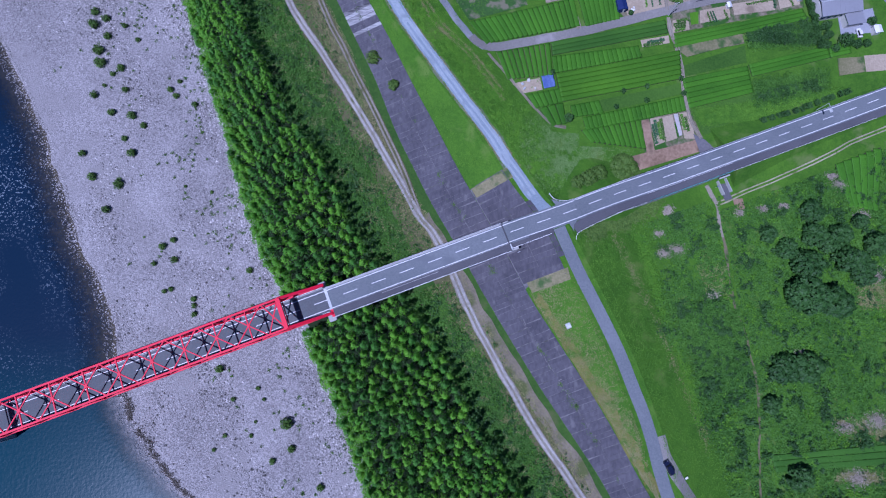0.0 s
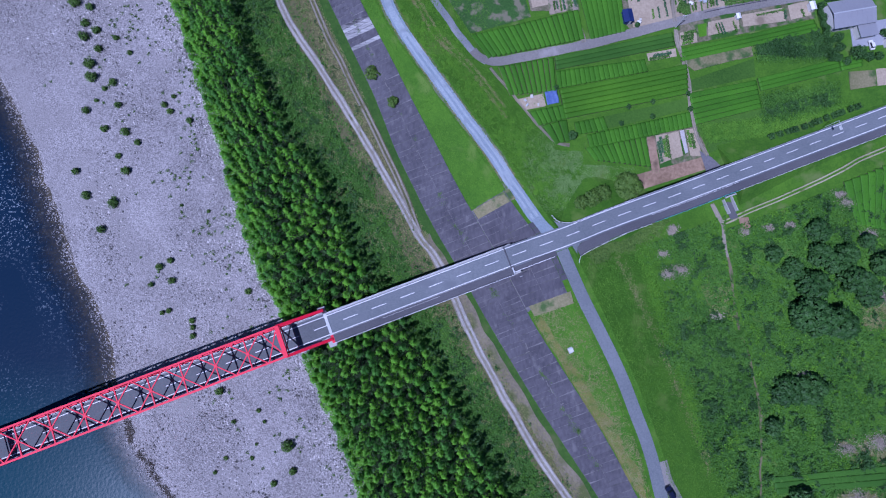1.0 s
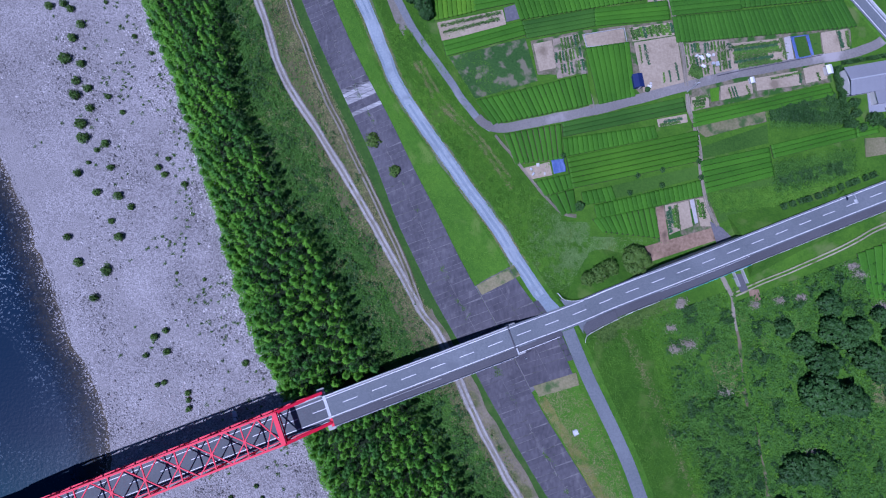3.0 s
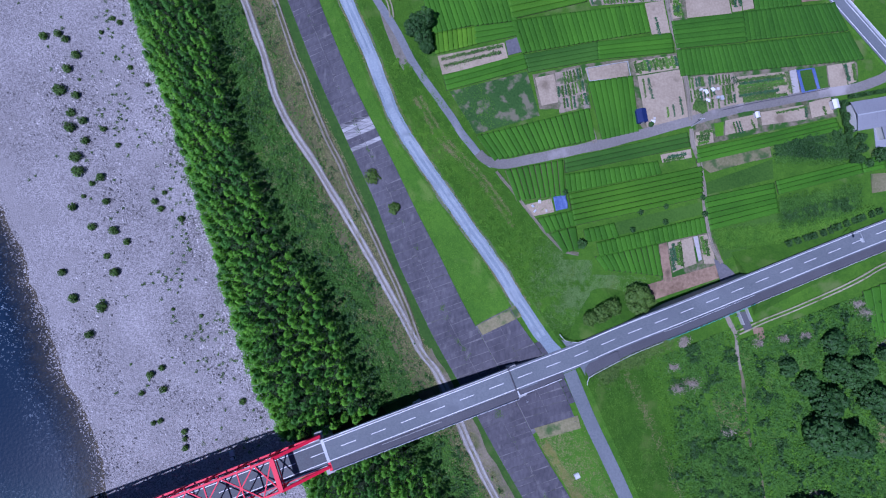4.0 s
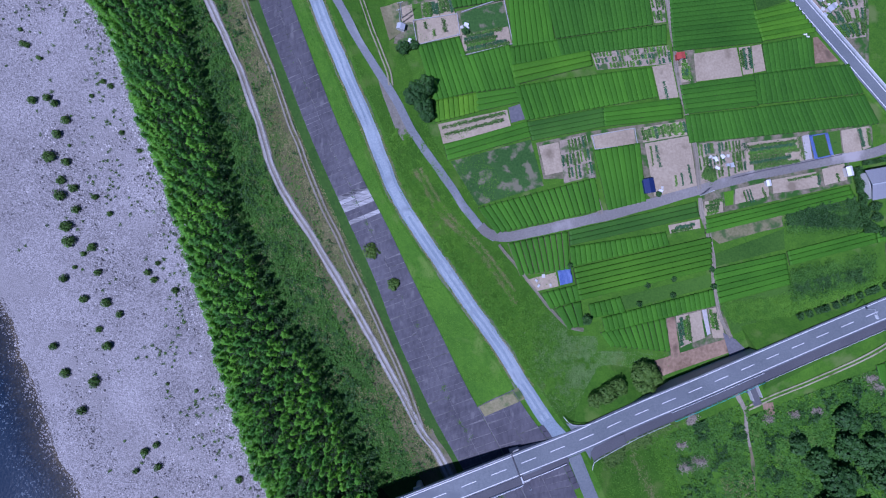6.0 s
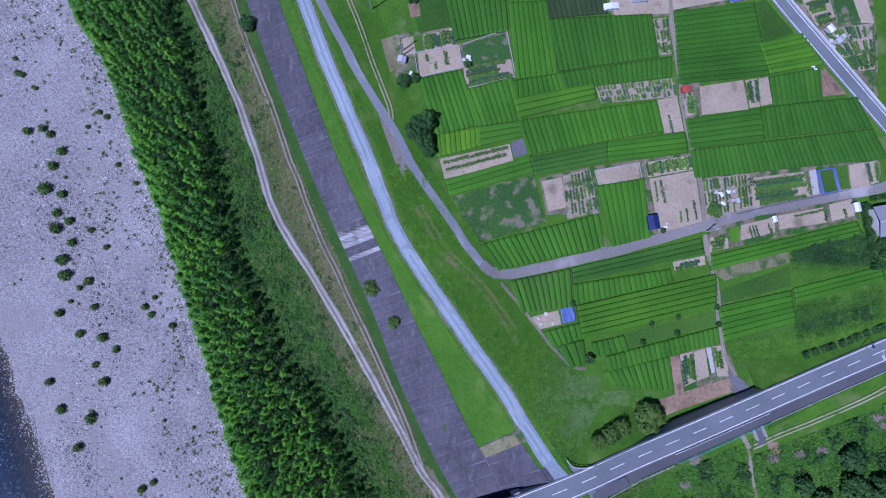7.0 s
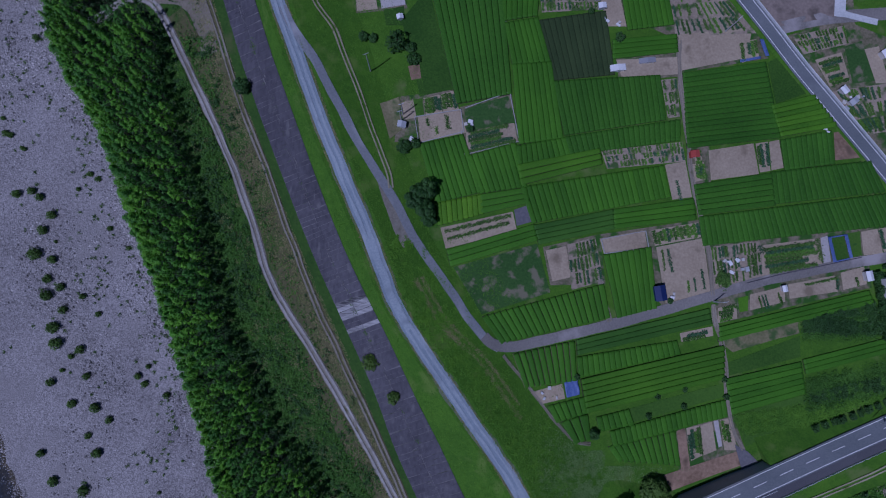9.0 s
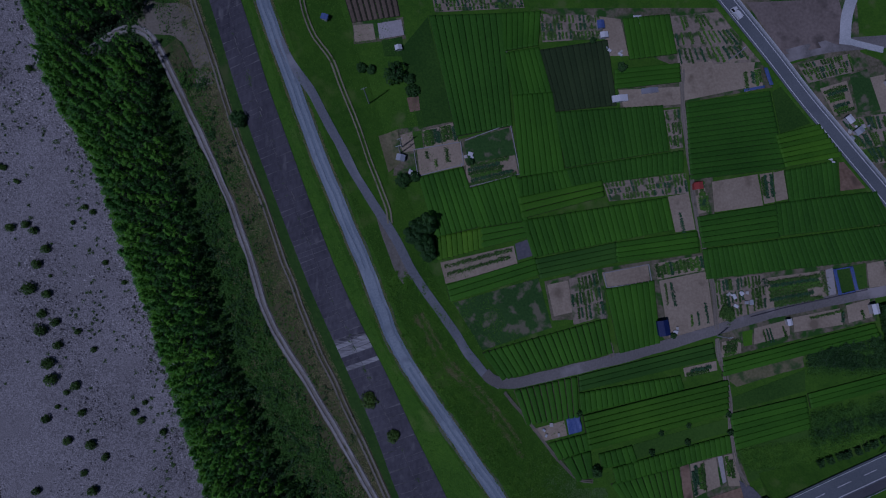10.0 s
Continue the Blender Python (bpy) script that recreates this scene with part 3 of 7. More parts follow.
# truss
SPAN_MID = MID + 0.2
TOP, LOW, HALF, PANEL, FIRST, NUM = 14.3, DECK - 1.3, 4.95, 10.35, -77.4, 8
CENTRES = [-88.3 - PANEL * k for k in range(NUM)]
LAST = CENTRES[-1] - 10.9
for s in (-1, 1):
    v = SPAN_MID + s * HALF
    bar("top_chord", (FIRST + 0.3, v, TOP), (LAST - 0.3, v, TOP), 0.6, 0.6)
    bar("bottom_chord", (-63.7, v, LOW), (LAST - 14.5, v, LOW), 0.6, 0.75)
    bar("end_post", (FIRST, v, TOP), (-63.5, v, DECK + 0.2), 0.95, 0.8)
    bar("end_post", (LAST, v, TOP), (LAST - 14.5, v, DECK + 0.2), 0.95, 0.8)
    nodes = [FIRST, *CENTRES, LAST]
    for u, w in zip(nodes, nodes[1:]):
        bar("side_diagonal", (u, v, LOW), ((u + w) / 2, v, TOP), 0.34, 0.36)
        bar("side_diagonal", (w, v, LOW), ((u + w) / 2, v, TOP), 0.34, 0.36)
    for u in nodes:
        bar("vertical", (u, v, LOW), (u, v, TOP), 0.4, 0.45)
    for h in (0.55, 0.85):
        bar("rail", (-64, SPAN_MID + s * 4.25, DECK + h), (LAST - 14, SPAN_MID + s * 4.25, DECK + h), 0.12, 0.14, PAINT, label="white guard rail")
for u, e in ((FIRST, 1), (LAST, -1)):
    bar("portal_beam", (u, SPAN_MID - HALF, TOP), (u, SPAN_MID + HALF, TOP), 1.4, 0.8, label="broad red portal beam")
    bar("portal_brace", (u + e * 0.9, SPAN_MID - HALF, TOP - 1.1), (u + e * 0.9, SPAN_MID + HALF, TOP - 1.1), 0.3, 0.3)
    for s in (-1, 1):
        bar("top_diagonal", (u, SPAN_MID - s * HALF, TOP), (u - e * 5.5, SPAN_MID + s * HALF, TOP + 0.02 * s), 0.34, 0.32)
for u in CENTRES:
    bar("strut", (u, SPAN_MID - HALF, TOP), (u, SPAN_MID + HALF, TOP), 0.34, 0.36)
    bar("top_diagonal", (u - PANEL / 2, SPAN_MID - HALF, TOP), (u + PANEL / 2, SPAN_MID + HALF, TOP + 0.02), 0.32, 0.32)
    bar("top_diagonal", (u - PANEL / 2, SPAN_MID + HALF, TOP - 0.02), (u + PANEL / 2, SPAN_MID - HALF, TOP), 0.32, 0.32)
    bm = bmesh.new()
    bmesh.ops.create_cone(bm, cap_ends=True, segments=8, radius1=0.5, radius2=0.5, depth=0.42, matrix=pose(u, SPAN_MID, TOP))
    part("gusset", bm, RED, bridge)
for i in range(30):
    u = -66 - i * 4.0
    bar("floor_beam", (u, SPAN_MID - HALF, LOW - 0.2), (u, SPAN_MID + HALF, LOW - 0.2), 0.3, 0.6)


def pier(u, wide, foot):
    bm = bmesh.new()
    box(bm, (2.6, wide, 1.3), (u, MID - 0.4, DECK - 1.7), 0, 0.15)
    box(bm, (1.8, wide - 2.4, DECK - 2.3 - foot), (u, MID - 0.4, (DECK - 2.3 + foot) / 2), 0, 0.3)
    part("pier", bm, CONCRETE, bridge, "stained concrete pier")


for u, wide, foot in ((-64.2, 13.6, -9), (-31.5, 9.5, -4), (-186, 12, -15), (-290, 12, -15), (-400, 12, -15)):
    pier(u, wide, foot)
bm = bmesh.new()
box(bm, (3.0, 10.4, 9), (1.2, 0, DECK - 5.1), 0, 0.1)
part("abutment", bm, CONCRETE, bridge, "concrete abutment under the deck end")

# the road east of the bridge, on its bank
MAIN = [local(-0.5, MID, DECK), local(5, MID, 7.82), (39.1, 27.4, 7.3), (48.4, 31.0, 6.7), (57.1, 34.7, 6.0), (66.4, 38.4, 5.2), (75.4, 41.8, 4.4), (84.6, 45.3, 3.6), (93.8, 48.9, 2.85), (102.9, 52.5, 2.1), (112, 56.1, 1.33), (121.2, 59.7, 0.56), (130.5, 63.4, -0.15), (139.7, 67.0, -0.75), (149, 70.7, -1.3), (158.2, 74.3, -1.7), (192, 87.6, -2.4), (262, 114.5, -2.5), (422, 176, -2.5)]


def main_z(x):
    """The height of the road east of the bridge."""
    return float(np.interp(x, [p[0] for p in MAIN], [p[2] for p in MAIN]))


def main_y(x):
    return float(np.interp(x, [p[0] for p in MAIN], [p[1] for p in MAIN]))


def stretch_of_road(*xs):
    return [(x, main_y(x), main_z(x)) for x in xs]


def bank(name, pts, left, right, out, mat, label, north=None):
    """An earth bank or walled bank under a road; out: how far the foot stands out for each metre of height."""
    line = smooth_line(pts, 3.0)
    verts, faces = [], []
    for p, s in zip(line, sides(line)):
        foot = min(ground_z(p.x + s.x * 5, p.y + s.y * 5), ground_z(p.x - s.x * 7, p.y - s.y * 7)) - 1.0
        h = max(p.z - foot, 0.1)
        l, r = left + 0.4, right - 0.4
        for o, z in ((l + (north or out) * h, foot), (l, p.z - 0.06), (r, p.z - 0.06), (r - out * h, foot)):
            q = p + s * o
            verts.append((q.x, q.y, z))
    for i in range(len(line) - 1):
        for k in range(3):
            a = i * 4 + k
            faces.append((a, a + 1, a + 5, a + 4))
    n = len(verts)
    faces += [(0, 1, 2, 3), (n - 1, n - 2, n - 3, n - 4)]
    return tagged(mesh_object(name, verts, faces, mat), label, "embankment", kind="structure")


bank("wing_wall", stretch_of_road(25.5, 33, 40.5), 3.2, -4.2, 0.02, CONCRETE, "concrete wing walls behind the bridge abutment")
bank("road_bank", stretch_of_road(40, 45.6), 3.2, -3.0, 0.2, GRASS, "grassy bank under the junction")
bank("road_bank", [*[(x, y, z - 0.5) for x, y, z in stretch_of_road(45, 52, 58, 64)], (72, main_y(72), 2.0), (80, main_y(80), -1.2)], 3.2, -3.0, 1.0, GRASS, "grassy bank under the junction", 2.6)
bank("road_wall", stretch_of_road(64, 74, 84, 94, 104, 111), 3.3, -5.8, 0.04, CONCRETE, "concrete retaining wall under the raised road")
bank("road_bank", [(x, y, z - 0.35) for x, y, z in stretch_of_road(109, 120, 130, 140, 150, 170, 192)], 3.6, -6.2, 0.9, GRASS, "grassy bank under the road", 2.2)
road("main_road", "grey two-lane asphalt road with white lines", "road", MAIN, 7.5, ASPHALT, level=True, lift=0.0, offset=-0.05, across=2)
road("footway", "darker asphalt footway beside the road", "pavement", stretch_of_road(52, 57.1, 66.4, 75.4, 84.6, 93.8, 102.9, 112, 121.2, 130.5, 139.7, 149, 158.2, 192), 2.9, WALKWAY, level=True, lift=0.03, offset=-5.1, across=2)
road("footway", "dark asphalt footway between bridge and junction", "pavement", stretch_of_road(25.3, 33, 40.5), 1.9, WALKWAY, level=True, lift=0.03, offset=-4.35, across=2, thick=0.6)


def apron(name, label, pts, z, mat=ASPHALT, category="road"):
    """A paved junction mouth with a curved outline."""
    bm = bmesh.new()
    face = bm.faces.new([bm.verts.new((x, y, z)) for x, y in pts])
    made = bmesh.ops.extrude_face_region(bm, geom=[face])
    bmesh.ops.translate(bm, verts=[v for v in made["geom"] if isinstance(v, bmesh.types.BMVert)], vec=(0, 0, -0.6))
    bmesh.ops.triangulate(bm, faces=bm.faces)
    bmesh.ops.recalc_face_normals(bm, faces=bm.faces)
    ob = part(name, bm, mat, None)
    tagged(ob, label, category, kind="structure")


apron("junction_north", "curved asphalt mouth of the levee road", [(40, 27), (34.5, 29), (34.2, 33.8), (31.7, 36.6), (29.6, 39.6), (33.6, 42.8), (36.9, 39.2), (39.7, 36.2), (41.7, 35.0), (44.5, 34.3), (48.4, 34.6), (51.5, 35.4), (51.5, 34.2), (46, 31)], 6.6)
apron("junction_south", "curved asphalt mouth of the river road", [(38, 27.5), (37.7, 24.7), (40.6, 23.0), (42.4, 20.6), (44.8, 15.9), (46.2, 12.5), (51.4, 12.5), (50.3, 16.9), (49.5, 20.6), (49.3, 23.5), (49.3, 26.2), (51.0, 28.4), (51.6, 29.6), (48, 30)], 6.62)
apron("footway_corner", "dark asphalt footway at the junction corner", [(49.6, 22.6), (48.9, 26.1), (51.2, 28.0), (55.6, 30.0), (60.0, 31.8), (61, 28.8), (54.2, 25.6), (50.8, 23.4)], 6.3, WALKWAY, "pavement")

# markings
marks = thing("road_markings", (0, 0, 0), "white painted lane lines on the asphalt", "road marking")
FULL = [local(-430, MID, DECK + 0.1), local(-200, MID, DECK + 0.09), local(-70, MID, DECK + 0.085), local(-30, MID, DECK + 0.085), local(-3, MID, DECK + 0.085), *[(x, y, z + 0.05) for x, y, z in MAIN[1:]]]
fine_line = smooth_line(FULL, 0.5)
run = [0.0]
for i in range(1, len(fine_line)):
    run.append(run[-1] + (fine_line[i] - fine_line[i - 1]).length)
zero = min(range(len(fine_line)), key=lambda i: (fine_line[i].to_2d() - Vector(local(1.9, MID, 0)[:2])).length)


def place(dist):
    d = min(max(dist + run[zero], 0.0), run[-1] - 0.01)
    i = int(np.searchsorted(run, d, side="right")) - 1
    f = (d - run[i]) / (run[i + 1] - run[i])
    return fine_line[i].lerp(fine_line[i + 1], f), (fine_line[i + 1] - fine_line[i])


def stripe(name, a, b, off, wide, lift=0.02, mat=PAINT):
    n = max(1, int((b - a) / 3))
    verts, faces = [], []
    for i in range(n + 1):
        p, d = place(a + (b - a) * i / n)
        s = Vector((-d.y, d.x, 0)).normalized()
        for o, dz in ((off + wide / 2, 0), (off - wide / 2, 0), (off - wide / 2, -0.03), (off + wide / 2, -0.03)):
            q = p + s * o
            verts.append((q.x, q.y, q.z + lift + dz))
    for i in range(n):
        for k in range(3):
            c = i * 4 + k
            faces.append((c, c + 1, c + 5, c + 4))
    return mesh_object(name, verts, faces, mat, marks)


for k in range(-24, 17):
    stripe("lane_dash", k * 10.0, k * 10.0 + 5.0, 0.0, 0.2)
stripe("edge_line", -240, 5.5, 3.05, 0.22)
stripe("edge_line", 5.5, 180, 3.05, 0.22)
stripe("edge_line", -240, 180, -3.1, 0.22)

# guard rails along the road
def guard_rail(a, b, off, mat, label, gap=4.0, high=0.75):
    rail = thing("guard_rail", (0, 0, 0), label, "guard rail", "road guard rails")
    pts = []
    for i in range(int((b - a) / gap) + 1):
        p, d = place(a + i * gap)
        s = Vector((-d.y, d.x, 0)).normalized()
        pts.append(p + s * off)
    for i, q in enumerate(pts):
        bar("post", q + Vector((0, 0, -0.3)), q + Vector((0, 0, high)), 0.12, 0.12, mat, rail)
        if i:
            bar("rail", pts[i - 1] + Vector((0, 0, high - 0.1)), q + Vector((0, 0, high - 0.1)), 0.08, 0.3, mat, rail)


TEAL = material("teal_railing", (0.10, 0.50, 0.48), (0.20, 0.62, 0.60), 1.0, 5.0, rough=0.5, bump=0.0)
guard_rail(44, 150, 3.65, STEEL, "grey steel guard rail along the raised road")
guard_rail(52, 86, -6.5, TEAL, "teal steel railing on the retaining wall", 2.0, 1.0)
guard_rail(38, 50, -6.6, PAINT, "white steel railing beside the footway", 2.0, 0.9)
guard_rail(86, 150, -6.5, PAINT, "white steel railing beside the footway", 2.0, 0.5)
guard_rail(52, 88, -3.65, PAINT, "low white rail between road and footway", 2.5, 0.6)


def corner_rail(pts, label):
    rail = thing("guard_rail", (0, 0, 0), label, "guard rail", "road guard rails")
    line = smooth_line(pts, 2.0)
    for i, q in enumerate(line):
        bar("post", q + Vector((0, 0, -0.5)), q + Vector((0, 0, 0.7)), 0.12, 0.12, PAINT, rail)
        if i:
            bar("rail", line[i - 1] + Vector((0, 0, 0.6)), q + Vector((0, 0, 0.6)), 0.09, 0.3, PAINT, rail)


corner_rail([(40.7, 36.9, 6.7), (42.2, 35.2, 6.75), (44.5, 34.5, 6.7), (48.3, 34.8, 6.65), (54.1, 37.1, 6.2), (61.9, 40.3, 5.6), (69.7, 43.4, 4.9)], "white guard rail curving round the junction corner")
corner_rail([(49.8, 20.8, 6.3), (50.4, 23.1, 6.4), (54.1, 25.3, 6.4), (60.1, 28.3, 5.9), (66.6, 31.3, 5.2)], "white guard rail at the footway corner")

# ---- concrete strip ----
strip = thing("concrete_strip", (0, 0, 0), "weathered dark concrete slab strip along the flood bank", "revetment")
strip["kind"] = "structure"


SLAB_FACES = [(0, 1, 2, 3), (0, 4, 5, 1), (1, 5, 6, 2), (2, 6, 7, 3), (3, 7, 4, 0)]
PALE_SLAB = material("scoured_concrete", (0.06, 0.058, 0.065), (0.44, 0.435, 0.435), 1.5, 1.0, bump=0.4, each=0.5, stretch=(0.35, 2.6, 1, 20))
rest_v, rest_f = [], []
MORTAR = material("joint_mortar", (0.085, 0.082, 0.09), (0.205, 0.198, 0.205), 0.9, 1.2, spots=(0.06, 0.066, 0.05), spot_scale=0.3, spot_at=0.55)


def slabs(y0, y1, west, east, cols, length, near):
    """Rows of slabs from side to side, each row rising a little towards the east."""
    y = y0
    while y < y1:
        rise, g = (east(y) - west(y)) * random.uniform(0.29, 0.37), random.choice((0.03, 0.04, 0.05, 0.065))
        if east(y) - west(y) > 1.0:
            for c in range(cols):
                pts = []
                for f, d in ((c / cols, g), ((c + 1) / cols, g), ((c + 1) / cols, length - g), (c / cols, length - g)):
                    yy = y + rise * (f - 0.5) + d
                    f += g / 9 if f == c / cols else -g / 9
                    pts.append((west(yy) + (east(yy) - west(yy)) * f, yy))
                drop = random.uniform(0, 0.05)
                top = [(px, py, ground_z(px, py) + 0.2 - drop) for px, py in pts]
                v = top + [(px, py, pz - 0.5) for px, py, pz in top]
                if near(y):
                    pale = 98.5 < y < 101 or 103 < y < 108
                    mesh_object("slab", v, SLAB_FACES, PALE_SLAB if pale else SLAB, strip, "pale scoured concrete slab" if pale else "")
                else:
                    n = len(rest_v)
                    rest_v.extend(v)
                    rest_f.extend(tuple(i + n for i in f) for f in SLAB_FACES)
        y += length


def bedding(y0, y1, west, east):
    """The mortar bed that shows in the joints between the slabs."""
    verts, faces = [], []
    ys = [y0 + (y1 - y0) * i / int((y1 - y0) / 2) for i in range(int((y1 - y0) / 2) + 1)]
    for y in ys:
        w, e = west(y), max(east(y), west(y) + 0.02)
        verts += [(w + (e - w) * f, y, ground_z(w + (e - w) * f, y) + 0.12) for f in (0, 0.5, 1)]
    for i in range(len(ys) - 1):
        for k in (0, 1):
            faces.append((i * 3 + k, i * 3 + k + 1, i * 3 + k + 4, i * 3 + k + 3))
    mesh_object("mortar_bed", verts, faces, MORTAR, strip)


bedding(-88, 240, lambda y: line_x("strip_west", y) + 0.15, lambda y: line_x("strip_east", y) - 0.15)
bedding(4, 49, lambda y: max(line_x("strip_east", y), 13.4 + (y - 39.1) / 0.563), lambda y: min(line_x("levee", y) - 4.6, 33 + max(0.0, y - 5.6) / 0.2))
slabs(-92, 245, lambda y: line_x("strip_west", y), lambda y: line_x("strip_east", y), 2, 1.35, lambda y: -60 < y < 140)
SLAB_REST = material("old_concrete", (0.054, 0.052, 0.064), (0.110, 0.105, 0.122), 0.9, 1.1, bump=0.4, island=0.22, spots=(0.165, 0.16, 0.165), spot_scale=0.3, spot_at=0.62, stretch=(1, 0.35, 1, 25))
# the aprons under the bridge end
slabs(3, 50, lambda y: max(line_x("strip_east", y) + 0.25, 13.4 + (y - 39.1) / 0.563), lambda y: min(line_x("levee", y) - 4.55, 33 + max(0.0, y - 5.6) / 0.2), 2, 1.75, lambda y: False)
slabs(15, 33, lambda y: line_x("levee", y) - 4.5, lambda y: line_x("levee", y) - 2.4, 1, 1.75, lambda y: False)
ob = mesh_object("far_slabs", rest_v, rest_f, SLAB_REST, strip)
ob["kind"] = "stuff"
MENDED = material("mended_joint_mortar", (0.10, 0.096, 0.10), (0.22, 0.212, 0.212), 1.0, 1.5)
# mended places along the middle seam
for y in (-48, -41, -30, -22, -9, 50, 58, 71, 83, 94, 112, 121, 140, 152, 167, 180, 201):
    for k in range(3):
        yy = y + k * 1.9 + random.uniform(-0.4, 0.4)
        x = (line_x("strip_west", yy) + line_x("strip_east", yy)) / 2 + random.uniform(-0.9, 0.9)
        bm = bmesh.new()
        box(bm, (random.uniform(0.16, 0.34), random.uniform(0.8, 2.4), 0.1), (x, yy, ground_z(x, yy) + 0.2), 25 + random.uniform(-8, 8) + 90 * (random.random() < 0.3), 0.02)
        part("mended_joint", bm, MENDED, strip, "pale mended joint")

# ---- fields ----
def corner(q, f, g):
    """A place inside the four corners of a field: f along the first side, g towards the opposite side."""
    a, b, c, d = [Vector(p) for p in q]
    return a.lerp(b, f).lerp(d.lerp(c, f), g)


def plot(name, q, mat, label, category, high=0.08):
    """A bed of earth with four corners, a little above the ground."""
    q = [Vector(p) for p in q]
    n = 7
    verts, faces = [], []
    for j in range(n):
        for i in range(n):
            p = corner(q, i / (n - 1), j / (n - 1))
            verts.append((p.x, p.y, ground_z(p.x, p.y) + high + 0.03 * noise.noise((p.x, p.y, 0.0))))
    for j in range(n - 1):
        for i in range(n - 1):
            a = j * n + i
            faces.append((a, a + n, a + n + 1, a + 1))
    ring = [*range(n), *range(2 * n - 1, n * n, n), *range(n * n - 2, n * n - n - 1, -1), *range(n * (n - 2), 0, -n)]
    base = len(verts)
    verts += [(verts[i][0], verts[i][1], verts[i][2] - 0.3) for i in ring]
    for k in range(len(ring)):
        k2 = (k + 1) % len(ring)
        faces.append((ring[k], ring[k2], base + k2, base + k))
    return tagged(mesh_object(name, verts, faces, mat), label, category)


def hedge_row(name, a, b, wide, high, mat, parent, seg=0.8, rough=0.12):
    """A clipped hedge with a rounded back from a to b."""
    d = b - a
    n = max(2, int(d.length / seg))
    side = Vector((-d.y, d.x)).normalized()
    prof = ((-0.46, 0.0), (-0.485, 0.8), (-0.36, 0.97), (0.0, 1.0), (0.36, 0.97), (0.485, 0.8), (0.46, 0.0))
    verts, faces = [], []
    for i in range(n + 1):
        p = a + d * (i / n)
        w = wide[0] + (wide[1] - wide[0]) * i / n
        for k, (o, z) in enumerate(prof):
            j = 1 + rough * noise.noise((p.x * 1.1 + k * 7.1, p.y * 1.1, 4.0))
            q = p + side * (o * w * j)
            verts.append((q.x, q.y, ground_z(q.x, q.y) + 0.05 + z * high * (1 + 0.6 * (j - 1))))
    m = len(prof)
    for i in range(n):
        for k in range(m - 1):
            c = i * m + k
            faces.append((c, c + m, c + m + 1, c + 1))
    faces += [tuple(range(m)), tuple(n * m + k for k in reversed(range(m)))]
    return mesh_object(name, verts, faces, mat, parent, smooth=True)


TEA_BRIGHT = material("fresh_tea_shoots", (0.055, 0.16, 0.002), (0.125, 0.285, 0.006), 0.4, 3.0, rough=0.75, bump=0.6, each=0.4)
TEA_DEEP = material("deep_green_tea", (0.022, 0.086, 0.003), (0.055, 0.175, 0.008), 0.25, 2.0, rough=0.75, bump=0.8, each=0.3)
TEA_CUT = material("cut_back_tea", (0.024, 0.046, 0.014), (0.05, 0.082, 0.026), 0.4, 2.0, bump=0.6, each=0.4)
DUSTY_SOIL = material("dusty_field_soil", (0.11, 0.085, 0.06), (0.20, 0.155, 0.11), 0.5, 1.4)
TEA_KINDS = {
    "bright": (TEA_BRIGHT, "rows of vivid yellow-green fresh tea shoots"),
    "fallow": (TEA_CUT, "rows of cut-back dark brownish tea bushes"),
    "tea": (TEA, "rows of green clipped tea bushes, the gaps darkened for shade"),
    "deep": (TEA_DEEP, "rows of deep green clipped tea bushes"),
    "tilled": (DUSTY_SOIL, "tilled brown soil drawn up in straight ridges"),
    "sparse": (TEA, "thin tea rows with bare brownish soil between them"),
    "lime": (TEA_LIME, "rows of bright yellow-green young tea bushes"),
    "dark": (TEA_DARK, "rows of dull dark green shorn tea bushes"),
}


def tea_field(kind, along, *q):
    """A field with four corners; its rows run from the first side to the opposite one (v) or beside it (h)."""
    mat, label = TEA_KINDS[kind]
    if along == "h":
        q = (q[3], q[0], q[1], q[2])
    mid = sum((Vector(p) for p in q), Vector((0, 0))) / 4
    q = [Vector(p) + (Vector(p) - mid).normalized() * 0.5 for p in q]
    field = plot("tea_field", q, DUSTY_SOIL if kind == "sparse" else SHADED_SOIL, label, "tea field")
    field["group"] = "tea fields"
    q = [Vector(p) for p in q]
    width = min((q[1] - q[0]).length, (q[2] - q[3]).length) * abs(math.sin((q[1] - q[0]).angle(q[3] - q[0])))
    ends = [(q[1] - q[0]).length, (q[2] - q[3]).length]
    slant = width / min(ends)
    n = max(2, round(width / 1.75))
    snug, tall = {"lime": (0.955, 0.75), "sparse": (0.88, 0.6), "fallow": (0.995, 0.4), "tilled": (0.72, 0.25)}.get(kind, (0.985, 0.5))
    for i in range(n):
        f = (i + 0.5) / n
        hedge_row("tea_row", corner(q, f, 0.005), corner(q, f, 0.995), (ends[0] * slant / n * snug, ends[1] * slant / n * snug), tall, mat, field)

